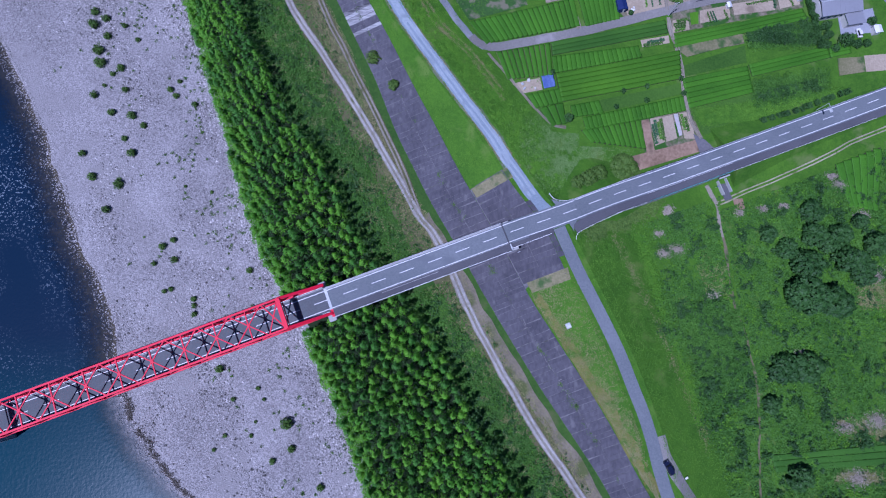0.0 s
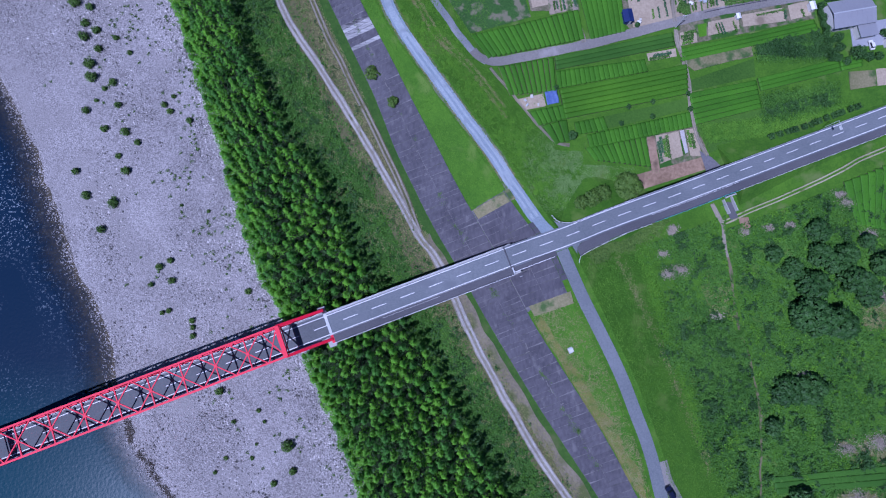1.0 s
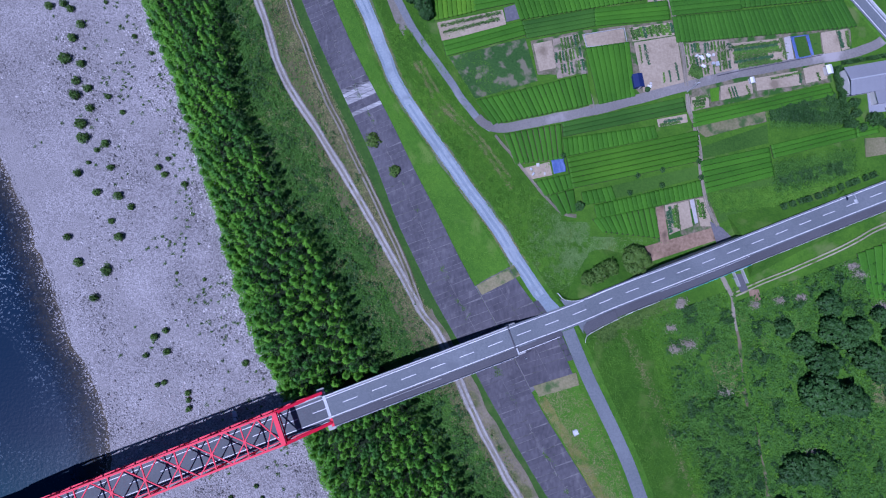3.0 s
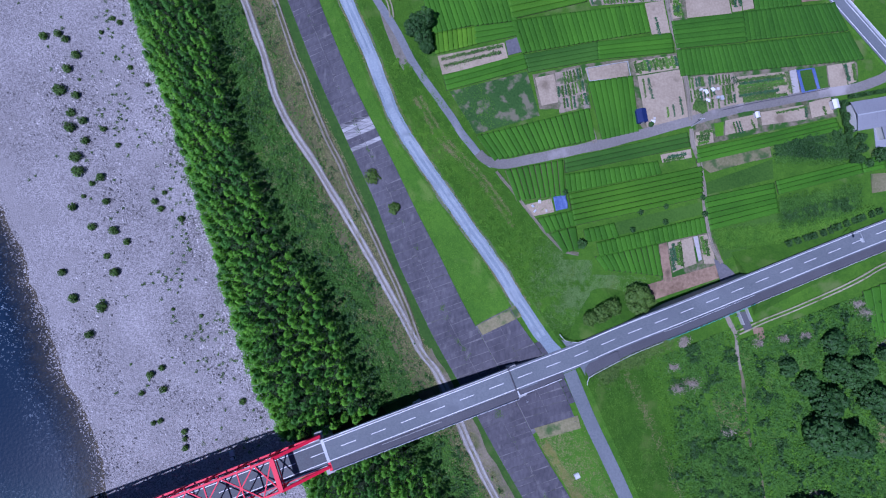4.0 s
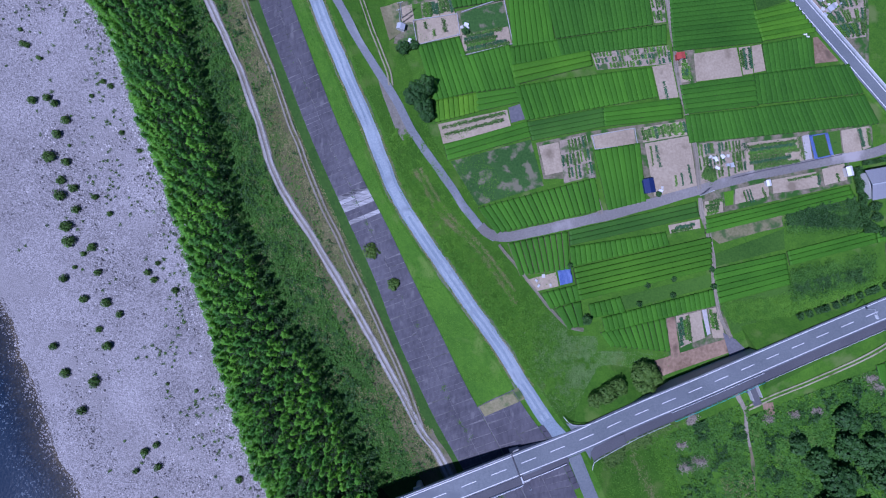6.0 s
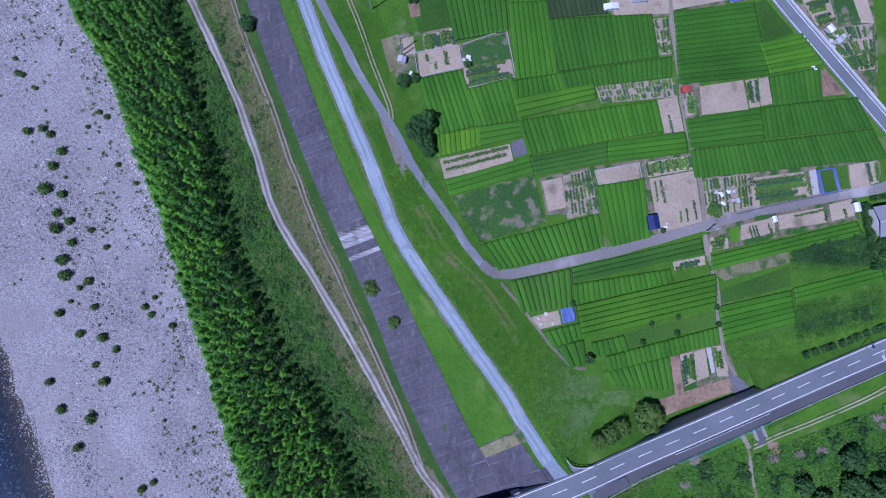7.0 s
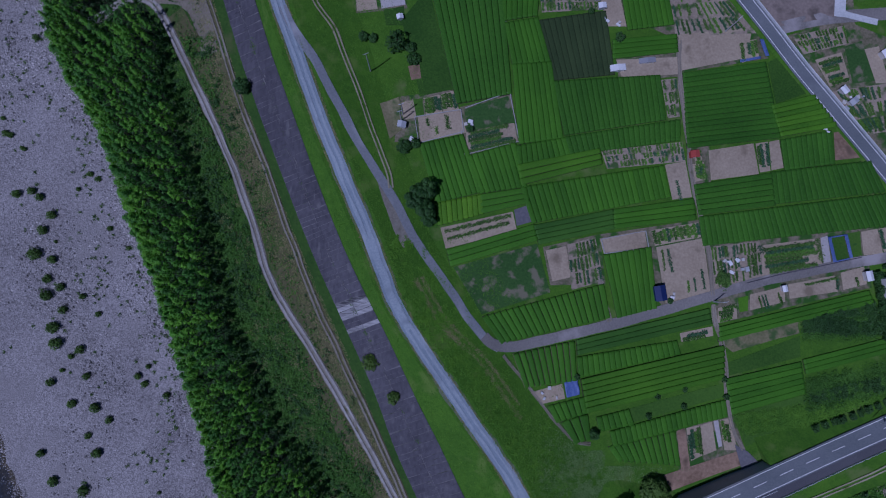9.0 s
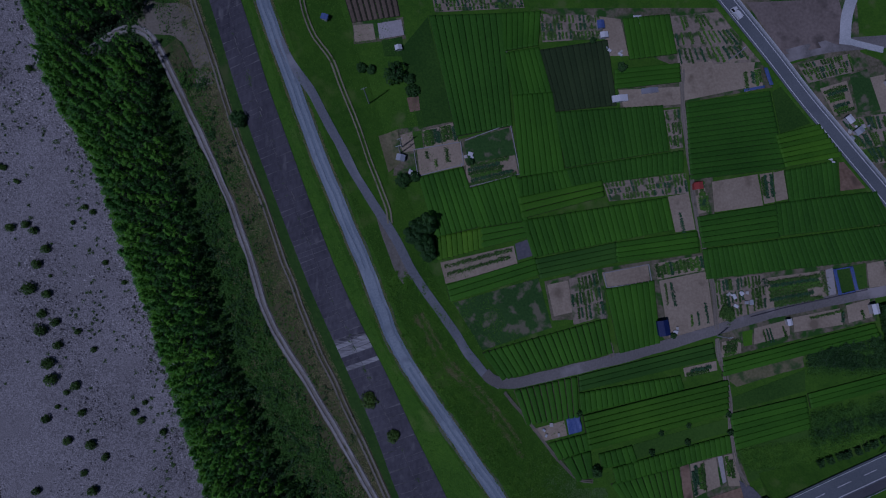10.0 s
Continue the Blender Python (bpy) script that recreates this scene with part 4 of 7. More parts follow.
tea_field("tea", "v", (-8.7, 160.2), (5.3, 163.8), (11.8, 145.3), (-2.6, 141.3))
tea_field("tea", "v", (7, 156.8), (22.6, 161.8), (26.6, 147.5), (11.8, 144.9))
tea_field("bright", "v", (-2.6, 141), (11.8, 144.2), (12.3, 138), (-1.8, 133.7))
tea_field("tea", "h", (11.8, 144.2), (26.6, 146.9), (27.6, 142), (12.3, 138))
tea_field("tea", "h", (1.2, 125.8), (29.2, 134.9), (30.6, 129.6), (2.6, 120.5))
tea_field("tea", "v", (13.2, 104.4), (52.5, 115.8), (54.8, 104.8), (19.6, 96.1))
tea_field("deep", "v", (-6.6, 214.2), (17.5, 216.1), (21.2, 178.7), (3.2, 174.6))
tea_field("tea", "v", (17.5, 216.1), (30.2, 217.5), (29.4, 206.2), (18, 203.7))
tea_field("tea", "v", (18.8, 202.6), (29.8, 205), (34.1, 190.4), (21.6, 188.9))
tea_field("tea", "v", (21.6, 188.4), (34.5, 189.9), (38.7, 164.5), (24.2, 161.8))
tea_field("fallow", "v", (30, 204.1), (53, 208.6), (56.1, 186.9), (35.7, 184))
tea_field("deep", "v", (35.7, 183.4), (71.8, 187.1), (73.7, 171.9), (39.7, 165.2))
tea_field("deep", "v", (39.7, 164.6), (78.7, 172.1), (78.6, 164.9), (41.7, 158.4))
tea_field("lime", "h", (24, 154.6), (51, 161), (51.9, 155.7), (25.2, 147.8))
tea_field("tea", "v", (25.2, 147.2), (72.8, 156), (75.1, 145.4), (29.2, 135.3))
tea_field("tea", "v", (52.9, 125.3), (68.6, 128.3), (70.4, 108.6), (57.7, 105.1))
tea_field("deep", "h", (80.4, 188.1), (109.4, 193.5), (114.2, 167.5), (81.6, 162.6))
tea_field("lime", "h", (111.5, 178.4), (126, 182.3), (134, 172), (114.6, 167.9))
tea_field("deep", "v", (114.8, 166.4), (131.9, 170.2), (132.9, 159), (116, 156.3))
tea_field("deep", "v", (111.2, 155.3), (145.5, 160.1), (150.3, 149.6), (112.2, 144.4))
tea_field("deep", "v", (85.7, 139.2), (150.5, 149), (155.5, 138.6), (87.1, 129.4))
tea_field("deep", "h", (84, 149.9), (110.8, 154.9), (111.8, 143.9), (85.5, 139.8))
tea_field("tea", "v", (58.9, 216.4), (74.4, 218.6), (76.9, 205.5), (61.2, 202.8))
tea_field("tea", "h", (56, 198.8), (77.8, 201.9), (78.2, 195.6), (56, 192.2))
tea_field("tea", "h", (92.4, 102.6), (143.7, 115.9), (145.6, 111.5), (92.3, 97.7))
tea_field("sparse", "v", (23.5, 92.4), (43.1, 96.9), (43.9, 84.5), (27.5, 82.1))
tea_field("dark", "h", (44.3, 97.5), (88.4, 108.6), (89.5, 103.5), (44.7, 92.5))
tea_field("tea", "v", (44.7, 91.9), (77.3, 97.7), (78.7, 93.3), (45.3, 85.4))
tea_field("lime", "h", (45.9, 84.8), (93.7, 96.5), (93.9, 85.4), (47.9, 74))
tea_field("tea", "v", (35, 76), (46.5, 78.9), (47.5, 74), (38, 71.2))
tea_field("tea", "v", (39.4, 70.9), (47.9, 73.3), (48.9, 65.9), (43.9, 64.6))
tea_field("tea", "v", (51.3, 72.6), (61.4, 75), (63.2, 70.4), (52.2, 68.3))
tea_field("tea", "v", (55.8, 68.2), (94.3, 78.4), (95.2, 72.8), (57, 63.5))
tea_field("tea", "v", (55.2, 63.2), (77.2, 68.2), (79.0, 57.2), (58.8, 58.9))
tea_field("tea", "h", (94.9, 85.4), (120.3, 91.3), (122, 81), (97.2, 73.9))
tea_field("tea", "h", (121.6, 92.3), (152.4, 100.6), (153.4, 95.9), (122.7, 87.5))
tea_field("tea", "h", (153.7, 100.8), (161.7, 102.7), (161.5, 98.2), (154.1, 96.3))
tea_field("tea", "v", (152.6, 53.1), (170.1, 60), (168.2, 36.3), (158, 38.3))
tea_field("dark", "h", (119.7, -52), (170, -47.3), (170, -54), (121.3, -57.6))
tea_field("tea", "v", (23.6, 161), (39.3, 164.2), (41.3, 158.2), (24, 154.9))
tea_field("tea", "h", (56.2, 140.6), (83.3, 145.1), (84.1, 138.2), (56.6, 134.2))
tea_field("dark", "h", (29.6, 134.6), (55.8, 140.6), (56.2, 134.2), (31.5, 128.4))

# ---- plots and gardens ----
PALE_SOIL = material("pale_soil", (0.34, 0.32, 0.31), (0.50, 0.47, 0.46), 0.5, 1.6)
EARTH = material("bare_earth", (0.16, 0.105, 0.065), (0.36, 0.25, 0.17), 0.9, 1.0, spots=(0.14, 0.10, 0.065), spot_scale=0.25, spot_at=0.56)
GREY_EARTH = material("grey_bare_earth", (0.16, 0.13, 0.11), (0.29, 0.24, 0.205), 0.7, 1.0, spots=(0.12, 0.10, 0.085), spot_scale=0.12, spot_at=0.58)
ASH = material("grey_ash", (0.10, 0.10, 0.115), (0.18, 0.175, 0.19), 0.6, 1.5)
DRY = material("dry_weeds", (0.12, 0.13, 0.05), (0.26, 0.23, 0.13), 0.6, 1.4, spots=(0.06, 0.11, 0.03), spot_scale=0.2, spot_at=0.52)
FLAT = material("low_green_crop", (0.025, 0.077, 0.006), (0.063, 0.150, 0.014), 0.3, 1.6, bump=0.7, each=0.6)
WEEDY = material("weedy_plot", (0.022, 0.07, 0.012), (0.055, 0.13, 0.026), 0.3, 1.4, bump=0.6, spots=(0.17, 0.165, 0.105), spot_scale=0.28, spot_at=0.53)
YARD = material("yard_paving", (0.24, 0.25, 0.28), (0.34, 0.35, 0.38), 0.4, 2.0)
CROP = material("crop_leaves", (0.03, 0.08, 0.012), (0.10, 0.20, 0.03), 0.5, 1.0, rough=0.7, bump=0.0, island=0.7, each=0.5)
BLUE_CROP = material("leek_leaves", (0.024, 0.075, 0.03), (0.06, 0.145, 0.06), 0.5, 1.0, rough=0.7, bump=0.0, island=0.6)
LIGHT_CROP = material("lettuce_leaves", (0.05, 0.14, 0.01), (0.12, 0.26, 0.03), 0.5, 1.0, rough=0.7, bump=0.0, island=0.6)
BLUE = material("blue_tarpaulin", (0.06, 0.10, 0.28), (0.16, 0.21, 0.42), 0.8, 2.0, rough=0.5)
NAVY = material("navy_roof_sheet", (0.012, 0.022, 0.09), (0.025, 0.04, 0.14), 0.8, 3.0, rough=0.5)
ROOF = material("grey_metal_roof", (0.26, 0.265, 0.29), (0.36, 0.365, 0.39), 0.5, 3.0, rough=0.5, metal=0.2)
RUST = material("rusty_red_sheet", (0.30, 0.05, 0.04), (0.45, 0.09, 0.07), 0.8, 3.0)
WALL = material("plaster_wall", (0.42, 0.41, 0.38), (0.60, 0.58, 0.55), 0.5, 3.0)
WHITE = material("white_sheet", (0.62, 0.63, 0.64), (0.80, 0.80, 0.81), 0.8, 3.0, rough=0.5)

GARDEN = material("weedy_garden_soil", (0.22, 0.18, 0.13), (0.40, 0.33, 0.255), 0.6, 1.4, spots=(0.06, 0.11, 0.03), spot_scale=0.3, spot_at=0.51)
GARDEN_GROUND = material("weedy_trodden_earth", (0.075, 0.085, 0.035), (0.27, 0.225, 0.165), 0.9, 1.2, spots=(0.035, 0.105, 0.012), spot_scale=0.22, spot_at=0.47)

PLOTS = {
    "flat": (FLAT, "low even green crop or mown grass", "grass plot"),
    "lime": (TEA_LIME, "small bright green leafy bed", "vegetable plot"),
    "weedy": (WEEDY, "weedy green plot with bare worn patches", "fallow plot"),
    "dry": (DRY, "plot of dry yellowed weeds", "fallow plot"),
    "soil": (SOIL, "bare pale tilled soil plot", "soil plot"),
    "earth": (EARTH, "bare reddish-brown earth plot", "soil plot"),
    "grey_earth": (GREY_EARTH, "wide bare grey-brown earth plot", "soil plot"),
    "ash": (ASH, "dark grey gravelled patch", "gravel patch"),
    "pale": (PALE_SOIL, "pale dry soil strip under white sheeting", "soil plot"),
    "base": (GARDEN_GROUND, "trodden brown earth between vegetable beds", "garden ground"),
    "yard": (YARD, "grey paved yard before the house", "yard"),
    "garden": (GARDEN, "vegetable garden with mixed rows and weeds", "vegetable garden"),
    "crop_v": (SOIL, "soil plot with rows of leafy vegetables", "vegetable plot"),
    "crop_h": (SOIL, "soil plot with rows of leafy vegetables", "vegetable plot"),
}


def crop_row(a, b, wide, high, parent, per=34, mat=None):
    """A row of leafy plants from a to b."""
    mat = mat or (CROP, CROP, BLUE_CROP, LIGHT_CROP)[int(a.x * 7 + b.y * 3) % 4]
    n = int(max((b - a).length, 1) * per)
    f = np.random.uniform(0, 1, n)[:, None]
    d = b - a
    side = Vector((-d.y, d.x)).normalized()
    o = np.random.normal(0, 0.22, n)[:, None] * wide
    xy = np.array(a[:])[None] + f * np.array(d[:])[None] + o * np.array(side[:])[None]
    clump = 0.85 + 0.15 * np.sin(f[:, 0] * d.length * 3.1 + a.x)
    z = ground_z(a.x, a.y) + 0.1 + np.random.uniform(0.1, 1, n) * high * clump
    at = np.concatenate([xy, z[:, None]], 1)
    face = np.random.normal(size=(n, 3)) * 0.5 + np.array((0, 0, 1.0))
    ob = leaf_mesh("planting", at, face, np.random.uniform(0.14, 0.28, n), mat, parent)
    ob["kind"] = "stuff"
    return ob


def ground_plot(kind, *q):
    mat, label, category = PLOTS[kind]
    name = category.replace(" ", "_")
    ob = plot(name, q, mat, label, category, high=0.26 if kind == "dry" else 0.2 if kind in ("ash", "yard") else 0.045 if kind == "base" else 0.07 if kind in ("flat", "weedy") else 0.1)
    q = [Vector(p) for p in q]
    if kind == "crop_h":
        q = [q[3], q[0], q[1], q[2]]
    if kind in ("crop_v", "crop_h"):
        n = max(2, round((q[1] - q[0]).length / 1.15))
        for i in range(n):
            f = (i + 0.5) / n
            if random.random() < 0.9:
                crop_row(corner(q, f, 0.04 + 0.2 * random.random() ** 3), corner(q, f, 0.96 - 0.3 * random.random() ** 2), 1.45, 0.4, ob, 52)
    if kind == "garden":
        n = max(3, round((q[1] - q[0]).length / 1.25))
        for i in range(n):
            for g in (0.03, 0.35, 0.67):
                if random.random() < 0.8:
                    f, e = (i + random.uniform(0.35, 0.65)) / n, g + random.uniform(0.22, 0.31)
                    crop_row(corner(q, f, g), corner(q, f, min(e, 0.97)), random.uniform(0.4, 1.2), random.uniform(0.2, 0.6), ob, 40)
    return ob


ground_plot("base", (117, 203.3), (137.8, 210.1), (152.8, 204.5), (134.8, 180.4))
ground_plot("base", (134.8, 180.4), (152.8, 204.5), (154.5, 181), (153.5, 158))
ground_plot("base", (-16.3, 176.1), (2.6, 179.2), (4.4, 164.2), (-17.1, 160.6))
ground_plot("base", (4.1, 173.2), (21.3, 178.7), (24.3, 162.1), (6.4, 156.6))
ground_plot("base", (56.8, 194), (79, 196.5), (79.2, 187.2), (57.9, 184.6))
ground_plot("base", (82.6, 166.2), (89.2, 166.8), (89.8, 150.6), (83.3, 149.9))
ground_plot("base", (50.8, 132.1), (86.6, 138.3), (90.4, 112.9), (72.9, 109))
ground_plot("base", (32.6, 127.5), (51.5, 132.3), (53.6, 115.8), (35.2, 115))
ground_plot("base", (89.5, 132.2), (107.8, 134.5), (108.4, 118.6), (90.6, 113.6))
ground_plot("base", (107.8, 134.5), (153.4, 139), (153.6, 129), (108.4, 118.6))
ground_plot("base", (91, 113.2), (144.4, 125.4), (145.2, 116.8), (91, 103.4))
ground_plot("base", (77.9, 70), (97.4, 74.1), (101.8, 61.8), (78.9, 55.2))
ground_plot("garden", (72.6, 185.6), (78.1, 186.5), (79.2, 173.2), (74.9, 172.5))
ground_plot("crop_h", (84, 161.6), (86.4, 162), (87.1, 152.6), (84.5, 152))
ground_plot("base", (29.5, 218.7), (92.5, 222.2), (107.5, 205), (77.5, 200.6))
ground_plot("base", (77.6, 204), (107.6, 207.6), (111, 195.2), (79.3, 188.4))
ground_plot("base", (98, 228.2), (141, 229.6), (142, 206), (112, 205.4))
ground_plot("base", (-31.9, 211.3), (-15.3, 213.7), (-14.2, 206.4), (-31.2, 204))
ground_plot("flat", (-16, 202.4), (-7.2, 214.1), (1.9, 179.2), (-9.1, 176.5))
ground_plot("weedy", (3.2, 120.1), (30.6, 128.6), (35.2, 112.7), (12.8, 105.1))
ground_plot("soil", (-1.3, 132.9), (22.4, 138.9), (23.9, 132.6), (0.6, 126.1))
ground_plot("ash", (22.8, 139.5), (27.6, 141.3), (29.2, 135.9), (23.8, 134.2))
ground_plot("soil", (33.5, 126.4), (40.3, 128), (41.9, 117.8), (35.9, 116.3))
ground_plot("garden", (40.7, 128.5), (50, 131.2), (52.9, 116.8), (42.3, 113.6))
ground_plot("soil", (51.5, 130.8), (66.7, 134.1), (67.6, 128.4), (52.9, 126))
ground_plot("crop_v", (69, 134.1), (85, 137.2), (86.1, 132.3), (70.2, 128.9))
ground_plot("soil", (70.6, 128.5), (86.9, 132), (89.2, 113.3), (73.8, 110.1))
ground_plot("soil", (89, 161.9), (104.9, 165), (106.7, 154.5), (89.8, 151.7))
ground_plot("crop_v", (105.7, 165), (110, 165.8), (110.8, 155.7), (107.1, 155))
ground_plot("soil", (110.5, 165.8), (114, 166.6), (115.4, 156.9), (111.2, 155.9))
ground_plot("garden", (51.9, 160.3), (79.9, 164.5), (80.9, 157.9), (53.9, 154.2))
ground_plot("soil", (73.8, 156.4), (80.9, 157.9), (83.1, 145.7), (76.3, 144.6))
ground_plot("crop_v", (83.3, 157), (87.3, 157.8), (87.8, 151.8), (83.8, 150.9))
ground_plot("garden", (88.9, 129.1), (106.6, 131.6), (107.3, 119.7), (90.6, 114.4))
ground_plot("crop_h", (106.9, 130.1), (126.9, 133.1), (128.1, 124.2), (107.3, 119.9))
ground_plot("pale", (127.8, 133.3), (130.2, 134), (131.3, 124.7), (128.7, 124))
ground_plot("flat", (130.8, 133.8), (135.8, 134.7), (137.6, 126.8), (132.2, 125.3))
ground_plot("flat", (137.2, 135), (141.6, 135.9), (142.1, 127.8), (138.8, 126.9))
ground_plot("soil", (142, 135.7), (147.7, 136.9), (149.4, 128.6), (142.7, 127.6))
ground_plot("crop_v", (148.1, 136.9), (152.2, 137.7), (152.7, 130.1), (149.8, 129))
ground_plot("base", (113.6, 102.4), (119.6, 104.6), (120.3, 101), (114, 99.3))
ground_plot("crop_h", (91.7, 108.8), (98.1, 110.3), (98.4, 105.5), (91.6, 103.8))
ground_plot("lime", (98.6, 112.3), (102.2, 113.1), (102.1, 108.1), (99.2, 107.5))
ground_plot("soil", (102.8, 113.5), (114.8, 116.6), (115.1, 111.4), (102.7, 108.2))
ground_plot("soil", (116.2, 117.2), (132.4, 120.6), (133.3, 115.2), (116.7, 112.4))
ground_plot("soil", (134.5, 121.6), (142.7, 123.9), (143.5, 118), (135.3, 115.8))
ground_plot("dry", (92.1, 97.8), (119, 105.7), (119.9, 101.3), (97, 94.3))
ground_plot("flat", (94.6, 90.4), (120.3, 100.1), (120.6, 93.1), (94.9, 86.2))
ground_plot("soil", (29.1, 80.3), (39.5, 83.2), (40.6, 78.5), (33.1, 76.7))
ground_plot("flat", (62.2, 75.4), (93.4, 83.7), (94.3, 79.4), (63.2, 70.9))
ground_plot("flat", (97.8, 73.5), (122.4, 80.6), (124.1, 74.6), (102, 63.1))
ground_plot("crop_h", (78.8, 100.2), (89.9, 102.7), (90.3, 99.6), (79.5, 97.4))
ground_plot("earth", (78.2, 68.2), (81.1, 69.1), (82.8, 56.2), (79.6, 55.7))
ground_plot("crop_v", (81.5, 69.1), (86, 70), (87, 60.2), (83.1, 58.5))
ground_plot("soil", (86.4, 70), (90.4, 71.1), (91.9, 61.9), (87.4, 60.2))
ground_plot("pale", (90.9, 71.3), (92.5, 71.7), (93.9, 63.3), (92.7, 62.7))
ground_plot("crop_v", (93.1, 71.8), (96.6, 72.5), (99, 62), (94.7, 61.9))
ground_plot("earth", (73.6, 54), (101, 62.1), (103.9, 58.2), (76.5, 48.9))
ground_plot("ash", (98.1, 63.8), (102.6, 61.5), (106.2, 58), (100.5, 55.5))
ground_plot("soil", (-9.7, 169.6), (4.5, 172.5), (6.5, 164.8), (-8.5, 160.9))
ground_plot("crop_v", (-2.4, 177.3), (1.8, 178.8), (3.9, 172.4), (-1.2, 171.2))
ground_plot("crop_v", (-8, 175.9), (-2.7, 177.2), (-1.6, 171.2), (-6.9, 169.7))
ground_plot("flat", (-11.4, 175.3), (-8.4, 175.9), (-7.5, 170), (-10.1, 169.5))
ground_plot("soil", (-15.2, 174.2), (-11.4, 175.3), (-10.1, 169.2), (-14.4, 168.4))
ground_plot("dry", (-22.2, 173.4), (-16, 176), (-14.9, 165.1), (-18.6, 161.5))
ground_plot("weedy", (5.4, 172.5), (20.3, 177.8), (22.4, 169), (7.5, 165.4))
ground_plot("crop_h", (6.5, 164.8), (22.4, 168.7), (23.7, 162.3), (6.2, 157.4))
tea_field("tilled", "v", (-36.5, 226), (-19.5, 227), (-16.6, 214.3), (-31.8, 211.6))
ground_plot("soil", (-31.6, 210.4), (-25.2, 211.2), (-24.1, 205.9), (-30.9, 204.7))
ground_plot("pale", (-23.7, 211.3), (-15.9, 212.9), (-14.8, 207.7), (-22.8, 206))
ground_plot("flat", (-22.2, 205.6), (-15.4, 207.1), (-14.7, 200.5), (-21.1, 200.3))
ground_plot("earth", (-13.4, 186.6), (-9.6, 187.2), (-8.9, 182.6), (-12.2, 181.9))
ground_plot("garden", (-5.6, 220), (24.3, 221.5), (25.1, 218.8), (-4.8, 215.8))
ground_plot("garden", (30.2, 216.9), (49.5, 217.3), (50.5, 209.2), (31.3, 207.2))
ground_plot("soil", (50.5, 217), (57.9, 216.4), (60.6, 203.8), (54, 203.5))
ground_plot("soil", (57, 191.9), (78.8, 194), (78.8, 188), (59, 185.5))
ground_plot("garden", (75.2, 218.3), (91.9, 220.7), (106.7, 203.9), (77.9, 201.1))
ground_plot("soil", (78.8, 202), (105.1, 205.8), (103.3, 195), (79.8, 189.3))
ground_plot("crop_v", (100.5, 200.5), (106.6, 201.8), (107.4, 195.4), (101.3, 193.1))
ground_plot("flat", (110.4, 193.6), (114.3, 195.8), (125, 183.6), (113.2, 179.1))
ground_plot("grey_earth", (102, 224.6), (134.6, 227.3), (138.3, 211.8), (114.8, 206.7))
ground_plot("weedy", (137.8, 200.4), (144.1, 202.7), (149.9, 188.8), (140.5, 187.3))
ground_plot("crop_h", (127.3, 195.2), (136.7, 198.3), (139.5, 188.3), (132.3, 185.9))
ground_plot("garden", (119.3, 203.5), (138, 207.9), (139.5, 201.5), (123.3, 197))
ground_plot("garden", (130.2, 183.8), (153.5, 187.9), (152.9, 170.8), (145.2, 169.5))
ground_plot("earth", (133.3, 169.8), (136.5, 170.4), (143.4, 161.5), (133.6, 160.1))
ground_plot("soil", (145, 199.7), (150.2, 201), (153.5, 187.9), (148.8, 187.7))
ground_plot("soil", (167.4, 97.3), (176.7, 98.3), (175.9, 91.6), (167.7, 90.7))
ground_plot("dry", (156.6, 95.8), (166.9, 96.8), (167.3, 90.7), (157, 88.8))
ground_plot("yard", (158.1, 113.9), (172.6, 117.3), (173.7, 107.1), (158.8, 105.5))
ground_plot("earth", (113.1, 39.5), (116.8, 39.9), (117.5, 35.9), (113.8, 35))

ground_plot("dry", (13.9, 39.0), (26, 46.0), (28.2, 42.6), (15.8, 35.9))
ground_plot("dry", (33.2, 6.0), (46.6, 11.2), (47.6, 7.2), (35.2, 2.6))


def planted(*rows):
    """Short leafy rows that stand in the plots below them."""
    for a, b, wide, high in rows:
        ob = thing("vegetable_row", (0, 0, 0), "low row of dark green vegetables on bare soil", "vegetables", "vegetable rows")
        crop_row(Vector(a), Vector(b), wide, high, ob, 26)


planted(((0.1, 131.6), (21.5, 137.5), 1.6, 0.6), ((1, 129.1), (21, 135.2), 1.5, 0.6), ((72.6, 127.6), (73.5, 120.6), 0.8, 0.4), ((74.5, 128), (75.9, 120.3), 1.3, 0.6),
        ((86, 121.6), (87.1, 114.9), 1.0, 0.5), ((81.4, 117.6), (81.7, 113.8), 0.8, 0.3), ((83.5, 118.6), (84.1, 114.1), 0.7, 0.3), ((77.7, 151.1), (79.7, 142.1), 1.4, 0.5), ((-6.7, 169), (-6.2, 166.5), 1.1, 0.5), ((-3.6, 166.5), (-3.2, 164.1), 1.2, 0.5), ((-0.4, 170.4), (0.5, 165.5), 1.9, 0.7),
        ((105.7, 113), (107, 108.6), 0.5, 0.4), ((106.8, 113.4), (108.4, 108.9), 0.5, 0.4), ((107.9, 113.6), (109.3, 109.2), 0.5, 0.4), ((112.4, 114.4), (113.9, 110.3), 0.9, 0.5), ((122, 117.2), (133.3, 119.8), 0.9, 0.4), ((133, 119.4), (133.2, 115.7), 1.3, 0.6), ((139.6, 120.4), (140.5, 117), 1.1, 0.5), ((126.2, 133), (127.9, 124.8), 2.2, 0.6), ((103.5, 129), (104.6, 120), 2.6, 1.0), ((105.8, 130), (107.6, 127.2), 2.4, 0.9))
for a, b, wide in (((91, 118.6), (95.2, 116.6), 3.4), ((91.6, 120.2), (95, 118.4), 2.6)):
    bush = thing("garden_bush", (0, 0, 0), "spreading dark green bush beside the field road", "bush", "garden bushes")
    crop_row(Vector(a), Vector(b), wide, 1.3, bush, 240, CROP)


